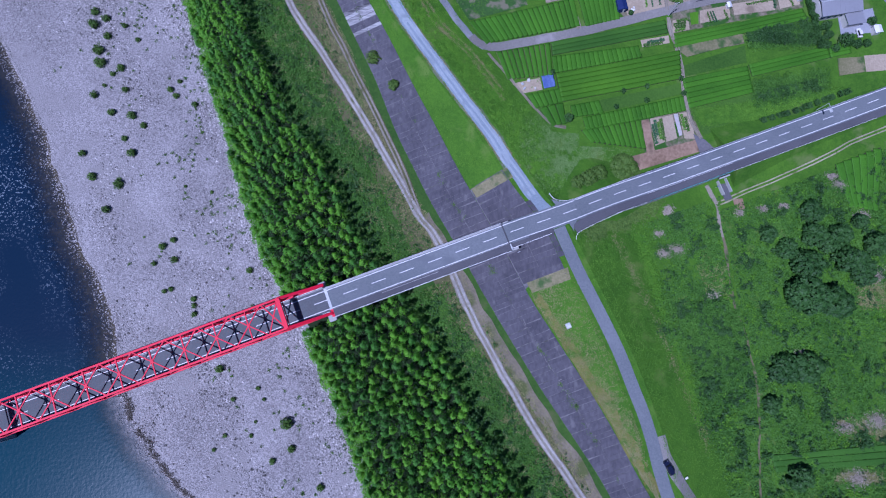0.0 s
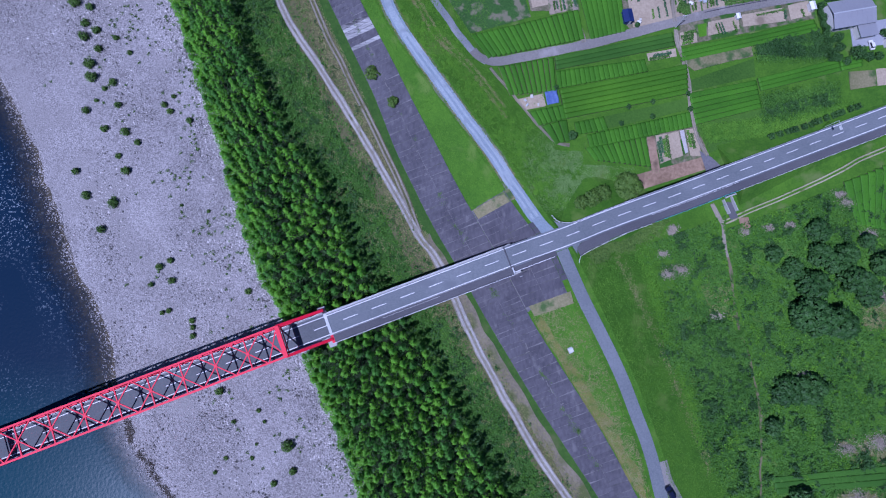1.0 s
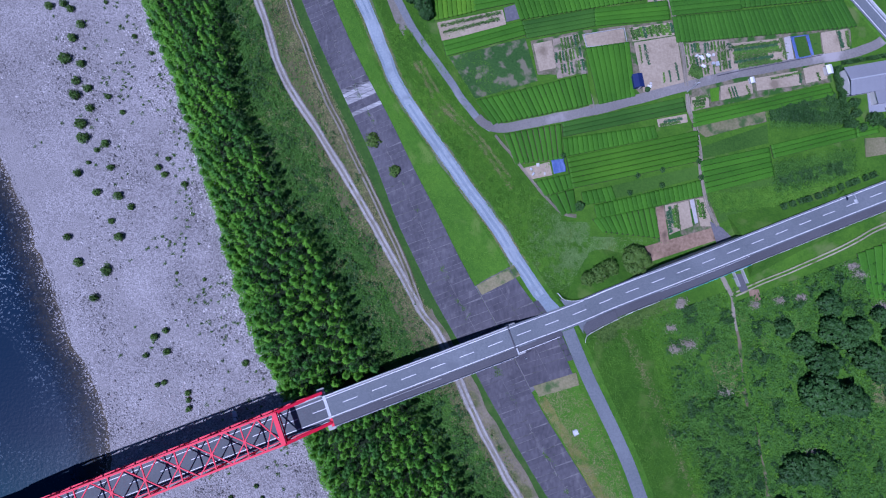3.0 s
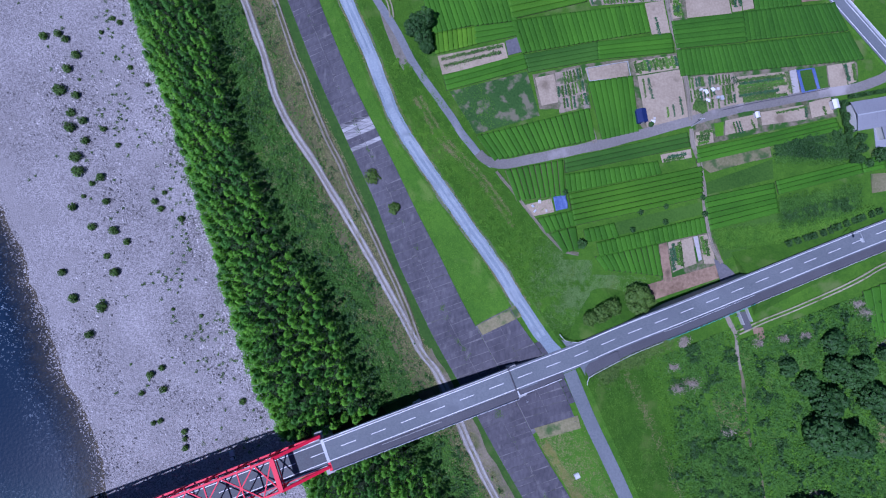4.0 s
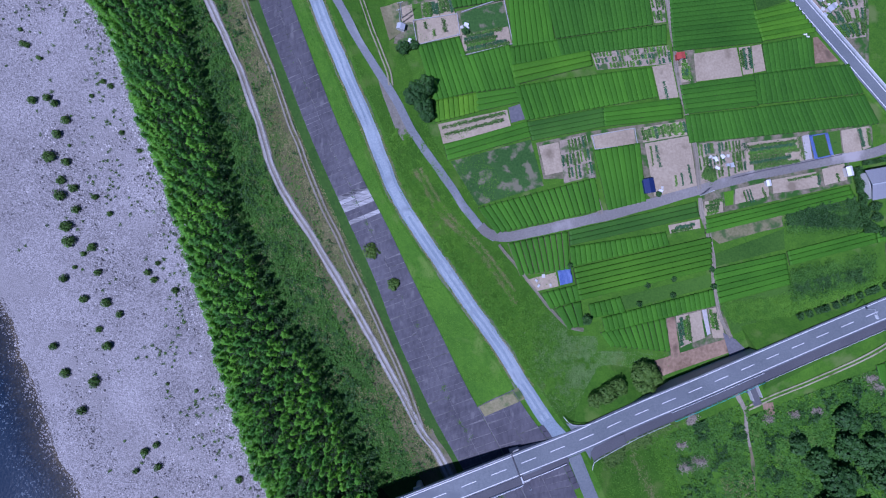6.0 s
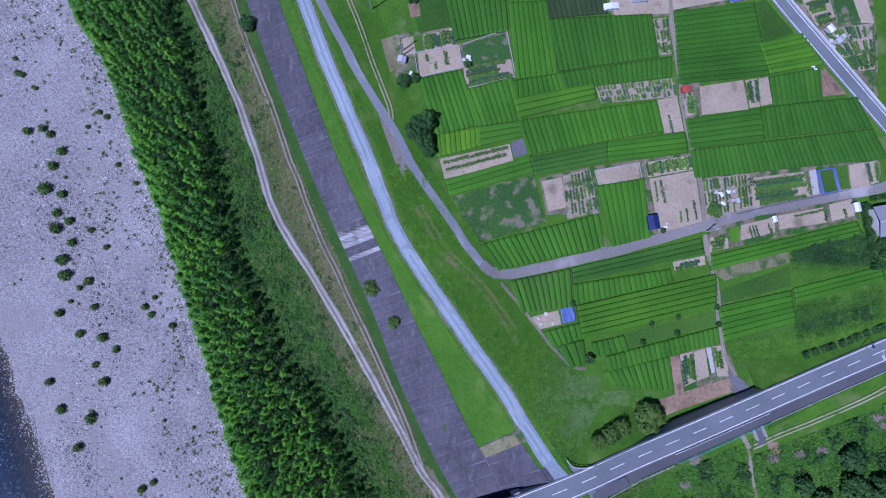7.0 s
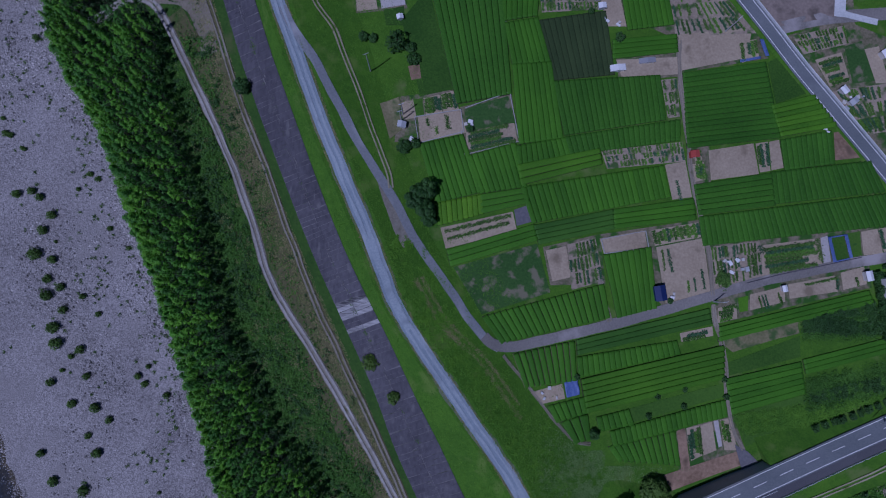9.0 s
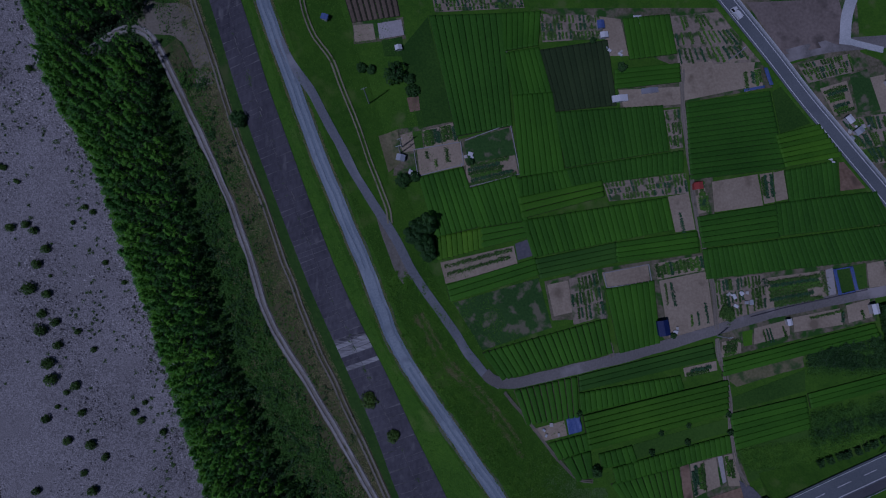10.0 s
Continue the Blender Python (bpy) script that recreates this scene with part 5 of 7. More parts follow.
def sheet(name, q, mat, label, category, z=0.2, wrinkle=0.12):
    """A loose wrinkled sheet with four corners lying on the ground."""
    n = 12
    verts, faces = [], []
    for j in range(n):
        for i in range(n):
            p = corner(q, i / (n - 1), j / (n - 1))
            verts.append((p.x, p.y, ground_z(p.x, p.y) + z + wrinkle * abs(noise.noise((p.x * 1.3, p.y * 0.5, 2.0)))))
    for j in range(n - 1):
        for i in range(n - 1):
            a = j * n + i
            faces.append((a, a + n, a + n + 1, a + 1))
    ob = tagged(mesh_object(name, verts, faces, mat, smooth=True), label, category)
    m = ob.modifiers.new("thickness", "SOLIDIFY")
    m.thickness = 0.04
    return ob


sheet("tarpaulin", [(40, 83.9), (44.5, 85), (45.3, 79.9), (41, 78.8)], BLUE, "crumpled blue tarpaulin spread over a soil plot", "tarpaulin", 0.3, 0.5)
for q in ([(131.2, 133.7), (136, 134.6), (136.1, 134.2), (131.3, 133.3)], [(133, 125.6), (137.6, 126.7), (137.7, 126.3), (133.1, 125.2)], [(130.1, 133.6), (131.2, 133.8), (133, 125.2), (131.8, 125)], [(135.8, 134.6), (137, 134.7), (138.7, 126.8), (137.6, 126.6)], [(100.4, 194), (107.9, 195.7), (107.9, 194.8), (100.5, 193.1)], [(107.5, 201.8), (108.9, 201.8), (110.9, 195.9), (109.6, 195.7)]):
    sheet("blue_netting", [Vector(p) for p in q], BLUE, "blue netting along the edge of a vegetable bed", "netting", 0.35, 0.25)
sheet("white_sheeting", [(62.1, 217.9), (65, 218.2), (66.5, 214.5), (63.5, 214.1)], WHITE, "white plastic sheeting on a soil plot", "sheeting")


def shed(at, size, turn, wall, roof, label, gable=0.5):
    """A small hut: walls, a two-sided roof with overhang and a door."""
    w, l, h = size
    ob = thing("garden_shed", (*at, ground_z(*at)), label, "shed", "garden sheds", turn)
    bm = bmesh.new()
    box(bm, (w, l, h + 0.2), (0, 0, h / 2 - 0.1), 0, 0.03)
    part("wall", bm, wall, ob)
    for s in (-1, 1):
        bm = bmesh.new()
        a, b = Vector((0, -l / 2 - 0.2, h + gable)), Vector((s * (w / 2 + 0.25), -l / 2 - 0.2, h - 0.1))
        up, run_ = Vector((0, 0, 0.07)), Vector((0, l + 0.4, 0))
        v = [bm.verts.new(p) for p in (a, b, b + run_, a + run_, a + up, b + up, b + run_ + up, a + run_ + up)]
        for f in ((3, 2, 1, 0), (4, 5, 6, 7), (0, 1, 5, 4), (1, 2, 6, 5), (2, 3, 7, 6), (3, 0, 4, 7)):
            bm.faces.new([v[i] for i in f])
        bmesh.ops.recalc_face_normals(bm, faces=bm.faces)
        part("roof_sheet", bm, roof, ob)
    bm = bmesh.new()
    box(bm, (0.8, 0.06, min(1.9, h - 0.1)), (w * 0.15, -l / 2 - 0.03, min(1.9, h - 0.1) / 2))
    part("door", bm, STEEL, ob)
    return ob


shed((71.1, 113.3), (3.2, 4.6, 2.2), 10, NAVY, NAVY, "dark blue sheet-clad farm hut beside the field road", 0.35)
shed((-14.8, 166.4), (2.4, 1.7, 1.7), -10, STEEL, STEEL, "bright galvanised metal shed in a garden", 0.6)
shed((-16.5, 202.9), (1.8, 1.3, 1.3), 12, WALL, WHITE, "small pale garden shed on grass")
shed((50.5, 213.5), (1.9, 2.4, 1.8), 8, WALL, BLUE, "little garden shed with a blue roof", 0.2)
shed((51.7, 210), (2.2, 1.6, 1.7), 8, WALL, WHITE, "little white-roofed garden shed", 0.2)
shed((57.1, 188.6), (4.8, 1.8, 1.5), 8, WHITE, WHITE, "low white plastic tunnel greenhouse", 0.3)
shed((67.4, 191.8), (5.2, 1.4, 1.2), 8, STEEL, ROOF, "low cold frame with a grey cover", 0.2)
shed((83.4, 160.1), (2.6, 2.0, 1.9), 9, RUST, RUST, "small rust-red tool shed", 0.3)
shed((143, 120.7), (1.8, 3.0, 2.0), 12, WALL, WHITE, "narrow pale roadside shed", 0.3)
shed((114.1, 115.8), (1.2, 1.8, 1.6), 12, WALL, WHITE, "tiny white-roofed shed between vegetable beds", 0.2)
shed((136.3, 184.4), (1.8, 2.4, 1.8), 38, WALL, WHITE, "pale shed beside the road barrier", 0.2)
shed((139.6, 180.6), (2.6, 1.7, 1.6), 38, WALL, STEEL, "grey tin shed among weeds", 0.2)
shed((151.1, 197.7), (2.0, 2.6, 2.0), 32, WALL, WHITE, "small white-roofed shed on bare soil", 0.2)
shed((172.1, 107.3), (2.6, 2.8, 2.2), 10, WALL, WHITE, "white-roofed store in the house yard", 0.3)
shed((-40.5, 211.5), (1.8, 1.5, 1.5), -15, WALL, BLUE, "garden hut with a faded blue roof", 0.2)


def clutter(name, cx, cy, spread, count, seed):
    """Loose garden things: crates, buckets and sheets, each on its own."""
    rng = random.Random(seed)
    for _ in range(count):
        x, y = cx + rng.uniform(-spread, spread), cy + rng.uniform(-spread, spread) * 0.6
        w, l, h = rng.uniform(0.5, 1.3), rng.uniform(0.5, 1.6), rng.uniform(0.3, 0.8)
        bm = bmesh.new()
        box(bm, (w, l, h), (0, 0, h / 2), 0, 0.05)
        box(bm, (w * 1.06, l * 1.06, 0.06), (0, 0, h), 0, 0.02)
        me = bpy.data.meshes.new(name)
        bm.to_mesh(me)
        bm.free()
        me.materials.append(rng.choice((WHITE, WHITE, STEEL, WALL)))
        ob = new(name, me)
        ob.matrix_basis = pose(x, y, ground_z(x, y) + 0.1, 0, 0, rng.uniform(0, 90))
        tagged(ob, "pale lidded garden crate on bare soil", "crate", "garden crates")


clutter("garden_crate", 97.6, 122.5, 5, 9, 1)
clutter("garden_crate", 140, 180.5, 4, 6, 2)
clutter("garden_crate", 55.4, 205, 3, 4, 3)
clutter("garden_crate", -10.9, 161.5, 1.5, 4, 4)
clutter("garden_crate", 7.4, 168, 1.5, 4, 5)
clutter("garden_crate", 75.6, 112.6, 1.5, 3, 6)
clutter("garden_crate", 34.8, 80, 3.5, 4, 7)
clutter("garden_crate", 131, 170, 1.5, 2, 8)


# low concrete edging round the gardens
def edging(label, *pts, high=0.35, wide=0.22, mat=CONCRETE):
    ob = thing("garden_edging", (0, 0, 0), label, "edging", "garden edgings")
    for a, b in zip(pts, pts[1:]):
        bar("edge", (*a, ground_z(*a) + 0.1 + high / 2), (*b, ground_z(*b) + 0.1 + high / 2), wide, high, mat, ob)


edging("low concrete edging round an allotment", (-10.7, 169.4), (4.5, 172.4), (5.6, 165), (-9.1, 160.7), (-10.7, 169.4))
edging("low concrete edging round an allotment", (6, 173), (20.7, 179), (24.2, 162.5), (6.2, 157.3), (4.8, 165.5))
edging("thin pale board along a field edge", (19.1, 203.3), (21.8, 189), high=0.3)
edging("dark weathered kerb along the field road", (101.6, 117.3), (112.6, 120.3), (127.2, 123.6), (141.8, 127), mat=SLAB)
edging("low concrete edging round a soil plot", (52, 130.6), (67, 133.8), (68, 128.2), (53.1, 125.9), (52, 130.6))

# ---- house ----
def house():
    ob = thing("farmhouse", (155.6, 116.9, ground_z(155, 117)), "large farm building with a grey metal roof", "house", turn=11.5)
    bm = bmesh.new()
    box(bm, (15.6, 9.2, 4.2), (0, 0, 2.0), 0, 0.05)
    part("wall", bm, WALL, ob)
    for s in (-1, 1):
        for i in range(9):
            bm = bmesh.new()
            x = -8.2 + i * 1.86
            v = [bm.verts.new(p) for p in ((x, 0, 5.4), (x + 1.83, 0, 5.4), (x + 1.83, s * 5.3, 4.0), (x, s * 5.3, 4.0))]
            w = [bm.verts.new((p.co.x, p.co.y, p.co.z + 0.12)) for p in v]
            for f in ((v[3], v[2], v[1], v[0]), (w[0], w[1], w[2], w[3]), (v[0], v[1], w[1], w[0]), (v[1], v[2], w[2], w[1]), (v[2], v[3], w[3], w[2]), (v[3], v[0], w[0], w[3])):
                bm.faces.new(f)
            bmesh.ops.recalc_face_normals(bm, faces=bm.faces)
            part("roof_panel", bm, ROOF, ob)
    bm = bmesh.new()
    beam(bm, (-8.3, 0, 5.55), (8.5, 0, 5.55), 0.4, 0.2)
    part("ridge_cap", bm, STEEL, ob)
    bm = bmesh.new()
    box(bm, (6.5, 5.5, 3.0), (5.4, -6.6, 1.5), 0, 0.05)
    part("annex_wall", bm, WALL, ob)
    bm = bmesh.new()
    box(bm, (7.2, 6.4, 0.2), (5.4, -6.7, 3.1), 0, 0.04)
    part("annex_roof", bm, ROOF, ob)
    for i in range(4):
        bm = bmesh.new()
        box(bm, (1.4, 0.08, 1.1), (-6 + i * 2.6, -4.62, 1.6))
        w = part("window", bm, STEEL, ob)
        bm = bmesh.new()
        box(bm, (1.2, 0.05, 0.9), (-6 + i * 2.6, -4.68, 1.6))
        part("pane", bm, NAVY, w)


house()

# ---- the far road ----
FAR = [(20, 315, 1.6), (65, 260, 0.6), (93.3, 226.1, 0.1), (109.6, 206.5, -0.4), (121.4, 191.7, -0.8), (134.1, 176.6, -0.9), (157, 149.4, -1.1), (190, 110, -1.5), (215, 80, -1.9)]
bank("far_road_bank", FAR, 3.0, -2.8, 1.2, GRASS, "low grassy bank under the far road")
road("far_road", "grey asphalt road with white edge lines", "road", FAR, 5.4, ASPHALT, level=True, lift=0.06, across=2)
far_marks = thing("road_markings", (0, 0, 0), "white painted edge lines on the far road", "road marking")
for off in (-1.95, 1.95):
    ribbon("edge_line", FAR, 0.22, PAINT, level=True, lift=0.09, parent=far_marks, offset=off, thick=0.03, across=1)
barrier = ribbon("concrete_barrier", FAR[2:8], 0.35, PALE, level=True, lift=0.7, offset=2.95, thick=1.0, across=1)
tagged(barrier, "low pale concrete barrier along the far road", "barrier")
road("side_road", "grey side road beyond the far road", "road", [(112, 205), (124, 208.6), (136.3, 211), (165, 214)], 4.5, GREYSTONE, lift=0.1)
road("pale_drive", "pale curved concrete drive", "road", [(136.4, 211), (137.6, 222), (142, 232), (152, 240)], 4.0, PALE, lift=0.14)
road("pale_drive", "pale concrete drive joining the side road", "road", [(137, 212.4), (143, 211), (150, 209.6)], 2.2, PALE, lift=0.16)

# the culvert under the raised road, with its wing walls
culvert = thing("underpass", (107.3, 48.7, ground_z(107, 44)), "concrete underpass mouth below the raised road", "underpass", turn=21.5)
for x in (-1.6, 1.6):
    block("wing_wall", (0.22, 5.6, 1.8), (x, -5.2, 0.8), CONCRETE, culvert)
block("lintel", (4.2, 0.5, 0.7), (0, -2.0, 3.4), CONCRETE, culvert)
block("path_slab", (2.9, 8.0, 0.12), (0, -6.4, 0.1), WALKWAY, culvert)
block("sign_board", (0.9, 0.08, 0.7), (-2.6, -4.4, 1.5), BLUE, culvert, "small blue sign board")
bar("sign_post", (-2.6, -4.4, 0), (-2.6, -4.4, 1.6), 0.07, 0.07, STEEL, culvert)


# ---- poles and signs ----
def utility_pole(x, y, high, turn):
    ob = thing("utility_pole", (x, y, ground_z(x, y)), "tall grey concrete utility pole with a crossarm", "utility pole", "utility poles", turn)
    bm = bmesh.new()
    bmesh.ops.create_cone(bm, cap_ends=True, segments=10, radius1=0.24, radius2=0.15, depth=high + 0.3, matrix=pose(0, 0, high / 2 - 0.15))
    part("pole", bm, CONCRETE, ob)
    bm = bmesh.new()
    box(bm, (1.8, 0.14, 0.14), (0, 0.22, high - 0.5), 0, 0.02)
    part("crossarm", bm, STEEL, ob)
    for x_ in (-0.8, 0, 0.8):
        bm = bmesh.new()
        bmesh.ops.create_cone(bm, cap_ends=True, segments=8, radius1=0.08, radius2=0.05, depth=0.3, matrix=pose(x_, 0.22, high - 0.3))
        part("insulator", bm, WHITE, ob)


utility_pole(-25.6, 184.2, 12.5, 20)
utility_pole(-14.6, 170.2, 9.5, 20)
utility_pole(-15, 168.1, 9.0, 20)
utility_pole(95.5, 204, 9.0, 40)
utility_pole(90.2, 110.9, 7.5, 10)


def road_sign(at, turn, high, reach, label):
    ob = thing("road_sign", at, label, "road sign", turn=turn)
    bar("post", (0, 0, 0), (0, 0, high), 0.18, 0.18, STEEL, ob)
    bar("arm", (0, 0, high - 0.15), (0, -reach, high - 0.05), 0.14, 0.14, STEEL, ob)
    bm = bmesh.new()
    box(bm, (0.1, 1.5, 1.1), (0, -reach + 0.6, high - 0.6), 0, 0.02)
    part("board", bm, WHITE, ob)


road_sign((143.6, 72.9, 0.9), 21, 6.0, 3.2, "white road sign on a cantilever post beside the road")
mirror = thing("traffic_mirror", (29.6, 15.9, 7.6), "round traffic mirror on a white post at the bridge end", "traffic mirror", turn=30)
bar("post", (0, 0, 0), (0, 0, 2.6), 0.1, 0.1, PAINT, mirror)
bm = bmesh.new()
bmesh.ops.create_cone(bm, cap_ends=True, segments=20, radius1=0.45, radius2=0.4, depth=0.12, matrix=pose(0, -0.1, 2.5, 90))
part("mirror", bm, STEEL, mirror)

# ---- vehicles ----
GLASS = material("tinted_window_glass", (0.01, 0.012, 0.015), (0.02, 0.024, 0.03), 1.0, 4.0, rough=0.08, bump=0.0)
TYRE = material("tyre_rubber", (0.015, 0.015, 0.015), (0.03, 0.03, 0.03), 2.0, 9.0)


def paint(name, c):
    return material(name, tuple(v * 0.9 for v in c), c, 0.6, 4.0, rough=0.25, bump=0.0)


def vehicle(name, at, turn, size, mat, label, category, cab=(-0.28, 0.42), bed=False):
    """A car or a small truck: body, glazed cabin, roof, lamps and wheels; it faces along x."""
    l, w, h = size
    ob = thing(name, at, label, category, turn=turn)
    bm = bmesh.new()
    box(bm, (l, w, h * 0.42), (0, 0, h * 0.40), 0, 0.12)
    part("body", bm, mat, ob)
    c0, c1 = (cab[0] + cab[1]) / 2 * l, (cab[1] - cab[0]) * l
    bm = bmesh.new()
    made = bmesh.ops.create_cube(bm, size=1.0, matrix=pose(c0, 0, h * 0.76) @ Matrix.Diagonal((c1, w * 0.9, h * 0.36, 1)))
    for v in made["verts"]:
        if v.co.z > h * 0.76:
            v.co.x = c0 + (v.co.x - c0) * 0.80
            v.co.y *= 0.86
    part("windows", bm, GLASS, ob)
    bm = bmesh.new()
    box(bm, (c1 * 0.78, w * 0.76, 0.07), (c0, 0, h * 0.955), 0, 0.03)
    part("roof", bm, mat, ob)
    if bed:
        for y in (-1, 1):
            bm = bmesh.new()
            box(bm, (l * 0.56, 0.06, h * 0.22), (-l * 0.2, y * w * 0.46, h * 0.68))
            part("bed_side", bm, mat, ob)
    for x in (-0.31, 0.31):
        for y in (-1, 1):
            bm = bmesh.new()
            bmesh.ops.create_cone(bm, cap_ends=True, segments=16, radius1=0.32, radius2=0.32, depth=0.22, matrix=pose(x * l, y * (w / 2 - 0.1), 0.32, 90))
            wheel = part("wheel", bm, TYRE, ob)
            bm = bmesh.new()
            bmesh.ops.create_cone(bm, cap_ends=True, segments=12, radius1=0.18, radius2=0.18, depth=0.03, matrix=pose(x * l, y * (w / 2 + 0.02), 0.32, 90))
            part("rim", bm, STEEL, wheel)
    for y in (-1, 1):
        for x, lamp in ((0.495, WHITE), (-0.495, RUST)):
            bm = bmesh.new()
            box(bm, (0.08, 0.34, 0.16), (x * l, y * w * 0.36, h * 0.47), 0, 0.02)
            part("headlight" if x > 0 else "tail_light", bm, lamp, ob)
    return ob


vehicle("parked_car", (77.6, -53.0, ground_z(77.6, -53.0) + 0.1), 118, (4.6, 1.75, 1.7), paint("navy_car_paint", (0.012, 0.016, 0.04)), "dark navy station wagon parked on the roadside gravel", "car", (-0.46, 0.24))
vehicle("parked_pickup", (-69.6, -8.2, ground_z(-69.6, -8.2)), -74, (3.4, 1.5, 1.8), paint("white_truck_paint", (0.55, 0.60, 0.68)), "small white pickup parked on gravel in the bridge's shade", "pickup truck", (0.12, 0.44), True)
vehicle("parked_car", (165.6, 106.2, ground_z(165.6, 106.2) + 0.15), 100, (3.8, 1.6, 1.6), paint("white_car_paint", (0.72, 0.72, 0.72)), "small white car parked in the paved yard", "car", (-0.36, 0.26))
vehicle("light_truck", (97.4, 219.6, -0.05), 130, (4.6, 1.8, 2.0), paint("white_lorry_paint", (0.70, 0.71, 0.72)), "small white truck standing on the far road", "truck", (0.16, 0.46), True)
clutter_gear = new("camp_table", bpy.data.meshes.new("camp_table"))
bm = bmesh.new()
box(bm, (1.0, 0.6, 0.06), (0, 0, 0.62), 0, 0.02)
for x in (-0.42, 0.42):
    for y in (-0.24, 0.24):
        box(bm, (0.05, 0.05, 0.6), (x, y, 0.3))
bm.to_mesh(clutter_gear.data)
bm.free()
clutter_gear.data.materials.append(WHITE)
clutter_gear.matrix_basis = pose(83.9, -56.5, ground_z(83.9, -56.5) + 0.02, 0, 0, 30)
tagged(clutter_gear, "small white folding table on the verge", "table")

# ---- trees ----
def crown_points(n, wide, high, base, power=0.6, cone=0.0):
    """Places and facings of leaf sprays over an uneven crown."""
    a, h = np.random.uniform(0, 2 * np.pi, n), np.random.uniform(0, 1, n)
    lumps = np.random.uniform(0, 2 * np.pi, 5)
    shape = 1 + 0.16 * np.sin(3 * a + lumps[0]) + 0.12 * np.sin(5 * a + lumps[1] + 6 * h) + 0.1 * np.sin(8 * a + lumps[2] - 9 * h)
    r = wide / 2 * (np.sin(np.pi * (0.12 + 0.88 * h)) ** power * (1 - cone) + cone * (1 - h)) * shape * np.random.uniform(0.72, 1.0, n) ** 0.5
    p = np.stack([r * np.cos(a), r * np.sin(a), base + h * (high - base)], 1)
    f = np.stack([np.cos(a) * 0.8, np.sin(a) * 0.8, 0.35 + 0.9 * h], 1) + np.random.normal(size=(n, 3)) * 0.35
    return p, f


def build_wood():
    spots = []
    rng = random.Random(4)
    for _ in range(60000):
        y = rng.uniform(-95, 245)
        w, e = line_x("wood_west", y), line_x("wood_east", y)
        x = rng.uniform(w, e - 1)
        # the road bridge keeps a clear lane
        q = Vector((x, y, 0)) - ORIGIN
        u, v = q.dot(ALONG), q.dot(ASIDE)
        if abs(v - 0.3) < 6.0:
            continue
        # so does the track through its north end
        if y > 198 and x > -124 and abs(y - float(np.interp(x, (-126, -119.3, -114.9, -109.9, -104.3, -99.9, -95), (202, 204.3, 207.3, 209.4, 209.2, 206.2, 199)))) < 3.0 or y > 198 and x > -124 and 0 < float(np.interp(x, (-126, -119.3, -114.9, -109.9, -104.3, -99.9, -95), (202, 204.3, 207.3, 209.4, 209.2, 206.2, 199))) - y < 7:
            continue
        spots.append((x, y))
    cell, kept = {}, []
    for x, y in spots:
        k = (int(x // 3), int(y // 3))
        near = [p for i in (-1, 0, 1) for j in (-1, 0, 1) for p in cell.get((k[0] + i, k[1] + j), ())]
        if all((x - a) ** 2 + (y - b) ** 2 > 7.8 for a, b in near):
            cell.setdefault(k, []).append((x, y))
            kept.append((x, y))
    kinds = [([], [], []) for _ in range(3)]
    tv, tf = [], []
    for x, y in kept:
        z = ground_z(x, y)
        w, e = line_x("wood_west", y), line_x("wood_east", y)
        edge = min((x - w) / 9.0, 1.0, (e - x) / 6.0 + 0.5)
        tall = (2.8 + 9.4 * max(edge, 0.05)) * rng.uniform(0.74, 1.26)
        wide = rng.uniform(1.5, 2.2) * (0.75 + 0.25 * edge)
        at, face, size = kinds[min(2, int(3 * rng.random() ** 1.2 + 0.9 * noise.noise((x * 0.05, y * 0.05, 7.0)) + 0.3))]
        turn = rng.uniform(0, 6.28)
        for k in range(20):
            # boughs from low on the trunk to the leader, each a tuft that points up and out
            h = 0.36 + 0.64 * (k / 19) ** 0.85
            a, r = turn + k * 2.4, wide * (1.02 - h) ** 0.7 * 1.25 * rng.uniform(0.75, 1.15)
            n = 12
            b = np.random.normal(size=(n, 3)) * np.array((0.30, 0.30, 0.34)) * (1.15 - 0.4 * h)
            out = r * (1 + 0.12 * np.random.normal(size=n))
            at.append(np.stack([x + math.cos(a) * out, y + math.sin(a) * out, z + tall * h + 0.15 * out], 1) + b)
            face.append(b * 0.9 + np.array((math.cos(a) * (1.15 - h), math.sin(a) * (1.15 - h), 0.3 + 0.5 * h)) + np.random.normal(size=(n, 3)) * 0.14)
            size.append(np.random.uniform(0.19, 0.36, n))
        n = len(tv)
        tv += [(x - 0.12, y - 0.1, z - 0.2), (x + 0.12, y - 0.1, z - 0.2), (x, y + 0.14, z - 0.2), (x, y, z + tall * 0.9)]
        tf += [(n, n + 1, n + 3), (n + 1, n + 2, n + 3), (n + 2, n, n + 3)]
    wood = thing("riverside_wood", (0, 0, 0), "dense green riverside wood of small broadleaf trees", "wood")
    wood["kind"] = "stuff"
    for (at, face, size), mat in zip(kinds, (LEAF, LEAF_COOL, LEAF_WARM)):
        leaf_mesh("leaves", np.concatenate(at), np.concatenate(face), np.concatenate(size), mat, wood, 0.6)
    mesh_object("trunks", tv, tf, BARK, wood)


LEAF_COOL = material("cool_forest_leaves", (0.025, 0.104, 0.006), (0.072, 0.225, 0.017), 0.5, 0.8, rough=0.55, bump=0.0, island=0.3)
LEAF_WARM = material("warm_forest_leaves", (0.050, 0.172, 0.003), (0.138, 0.355, 0.010), 0.5, 0.8, rough=0.55, bump=0.0, island=0.35)
build_wood()


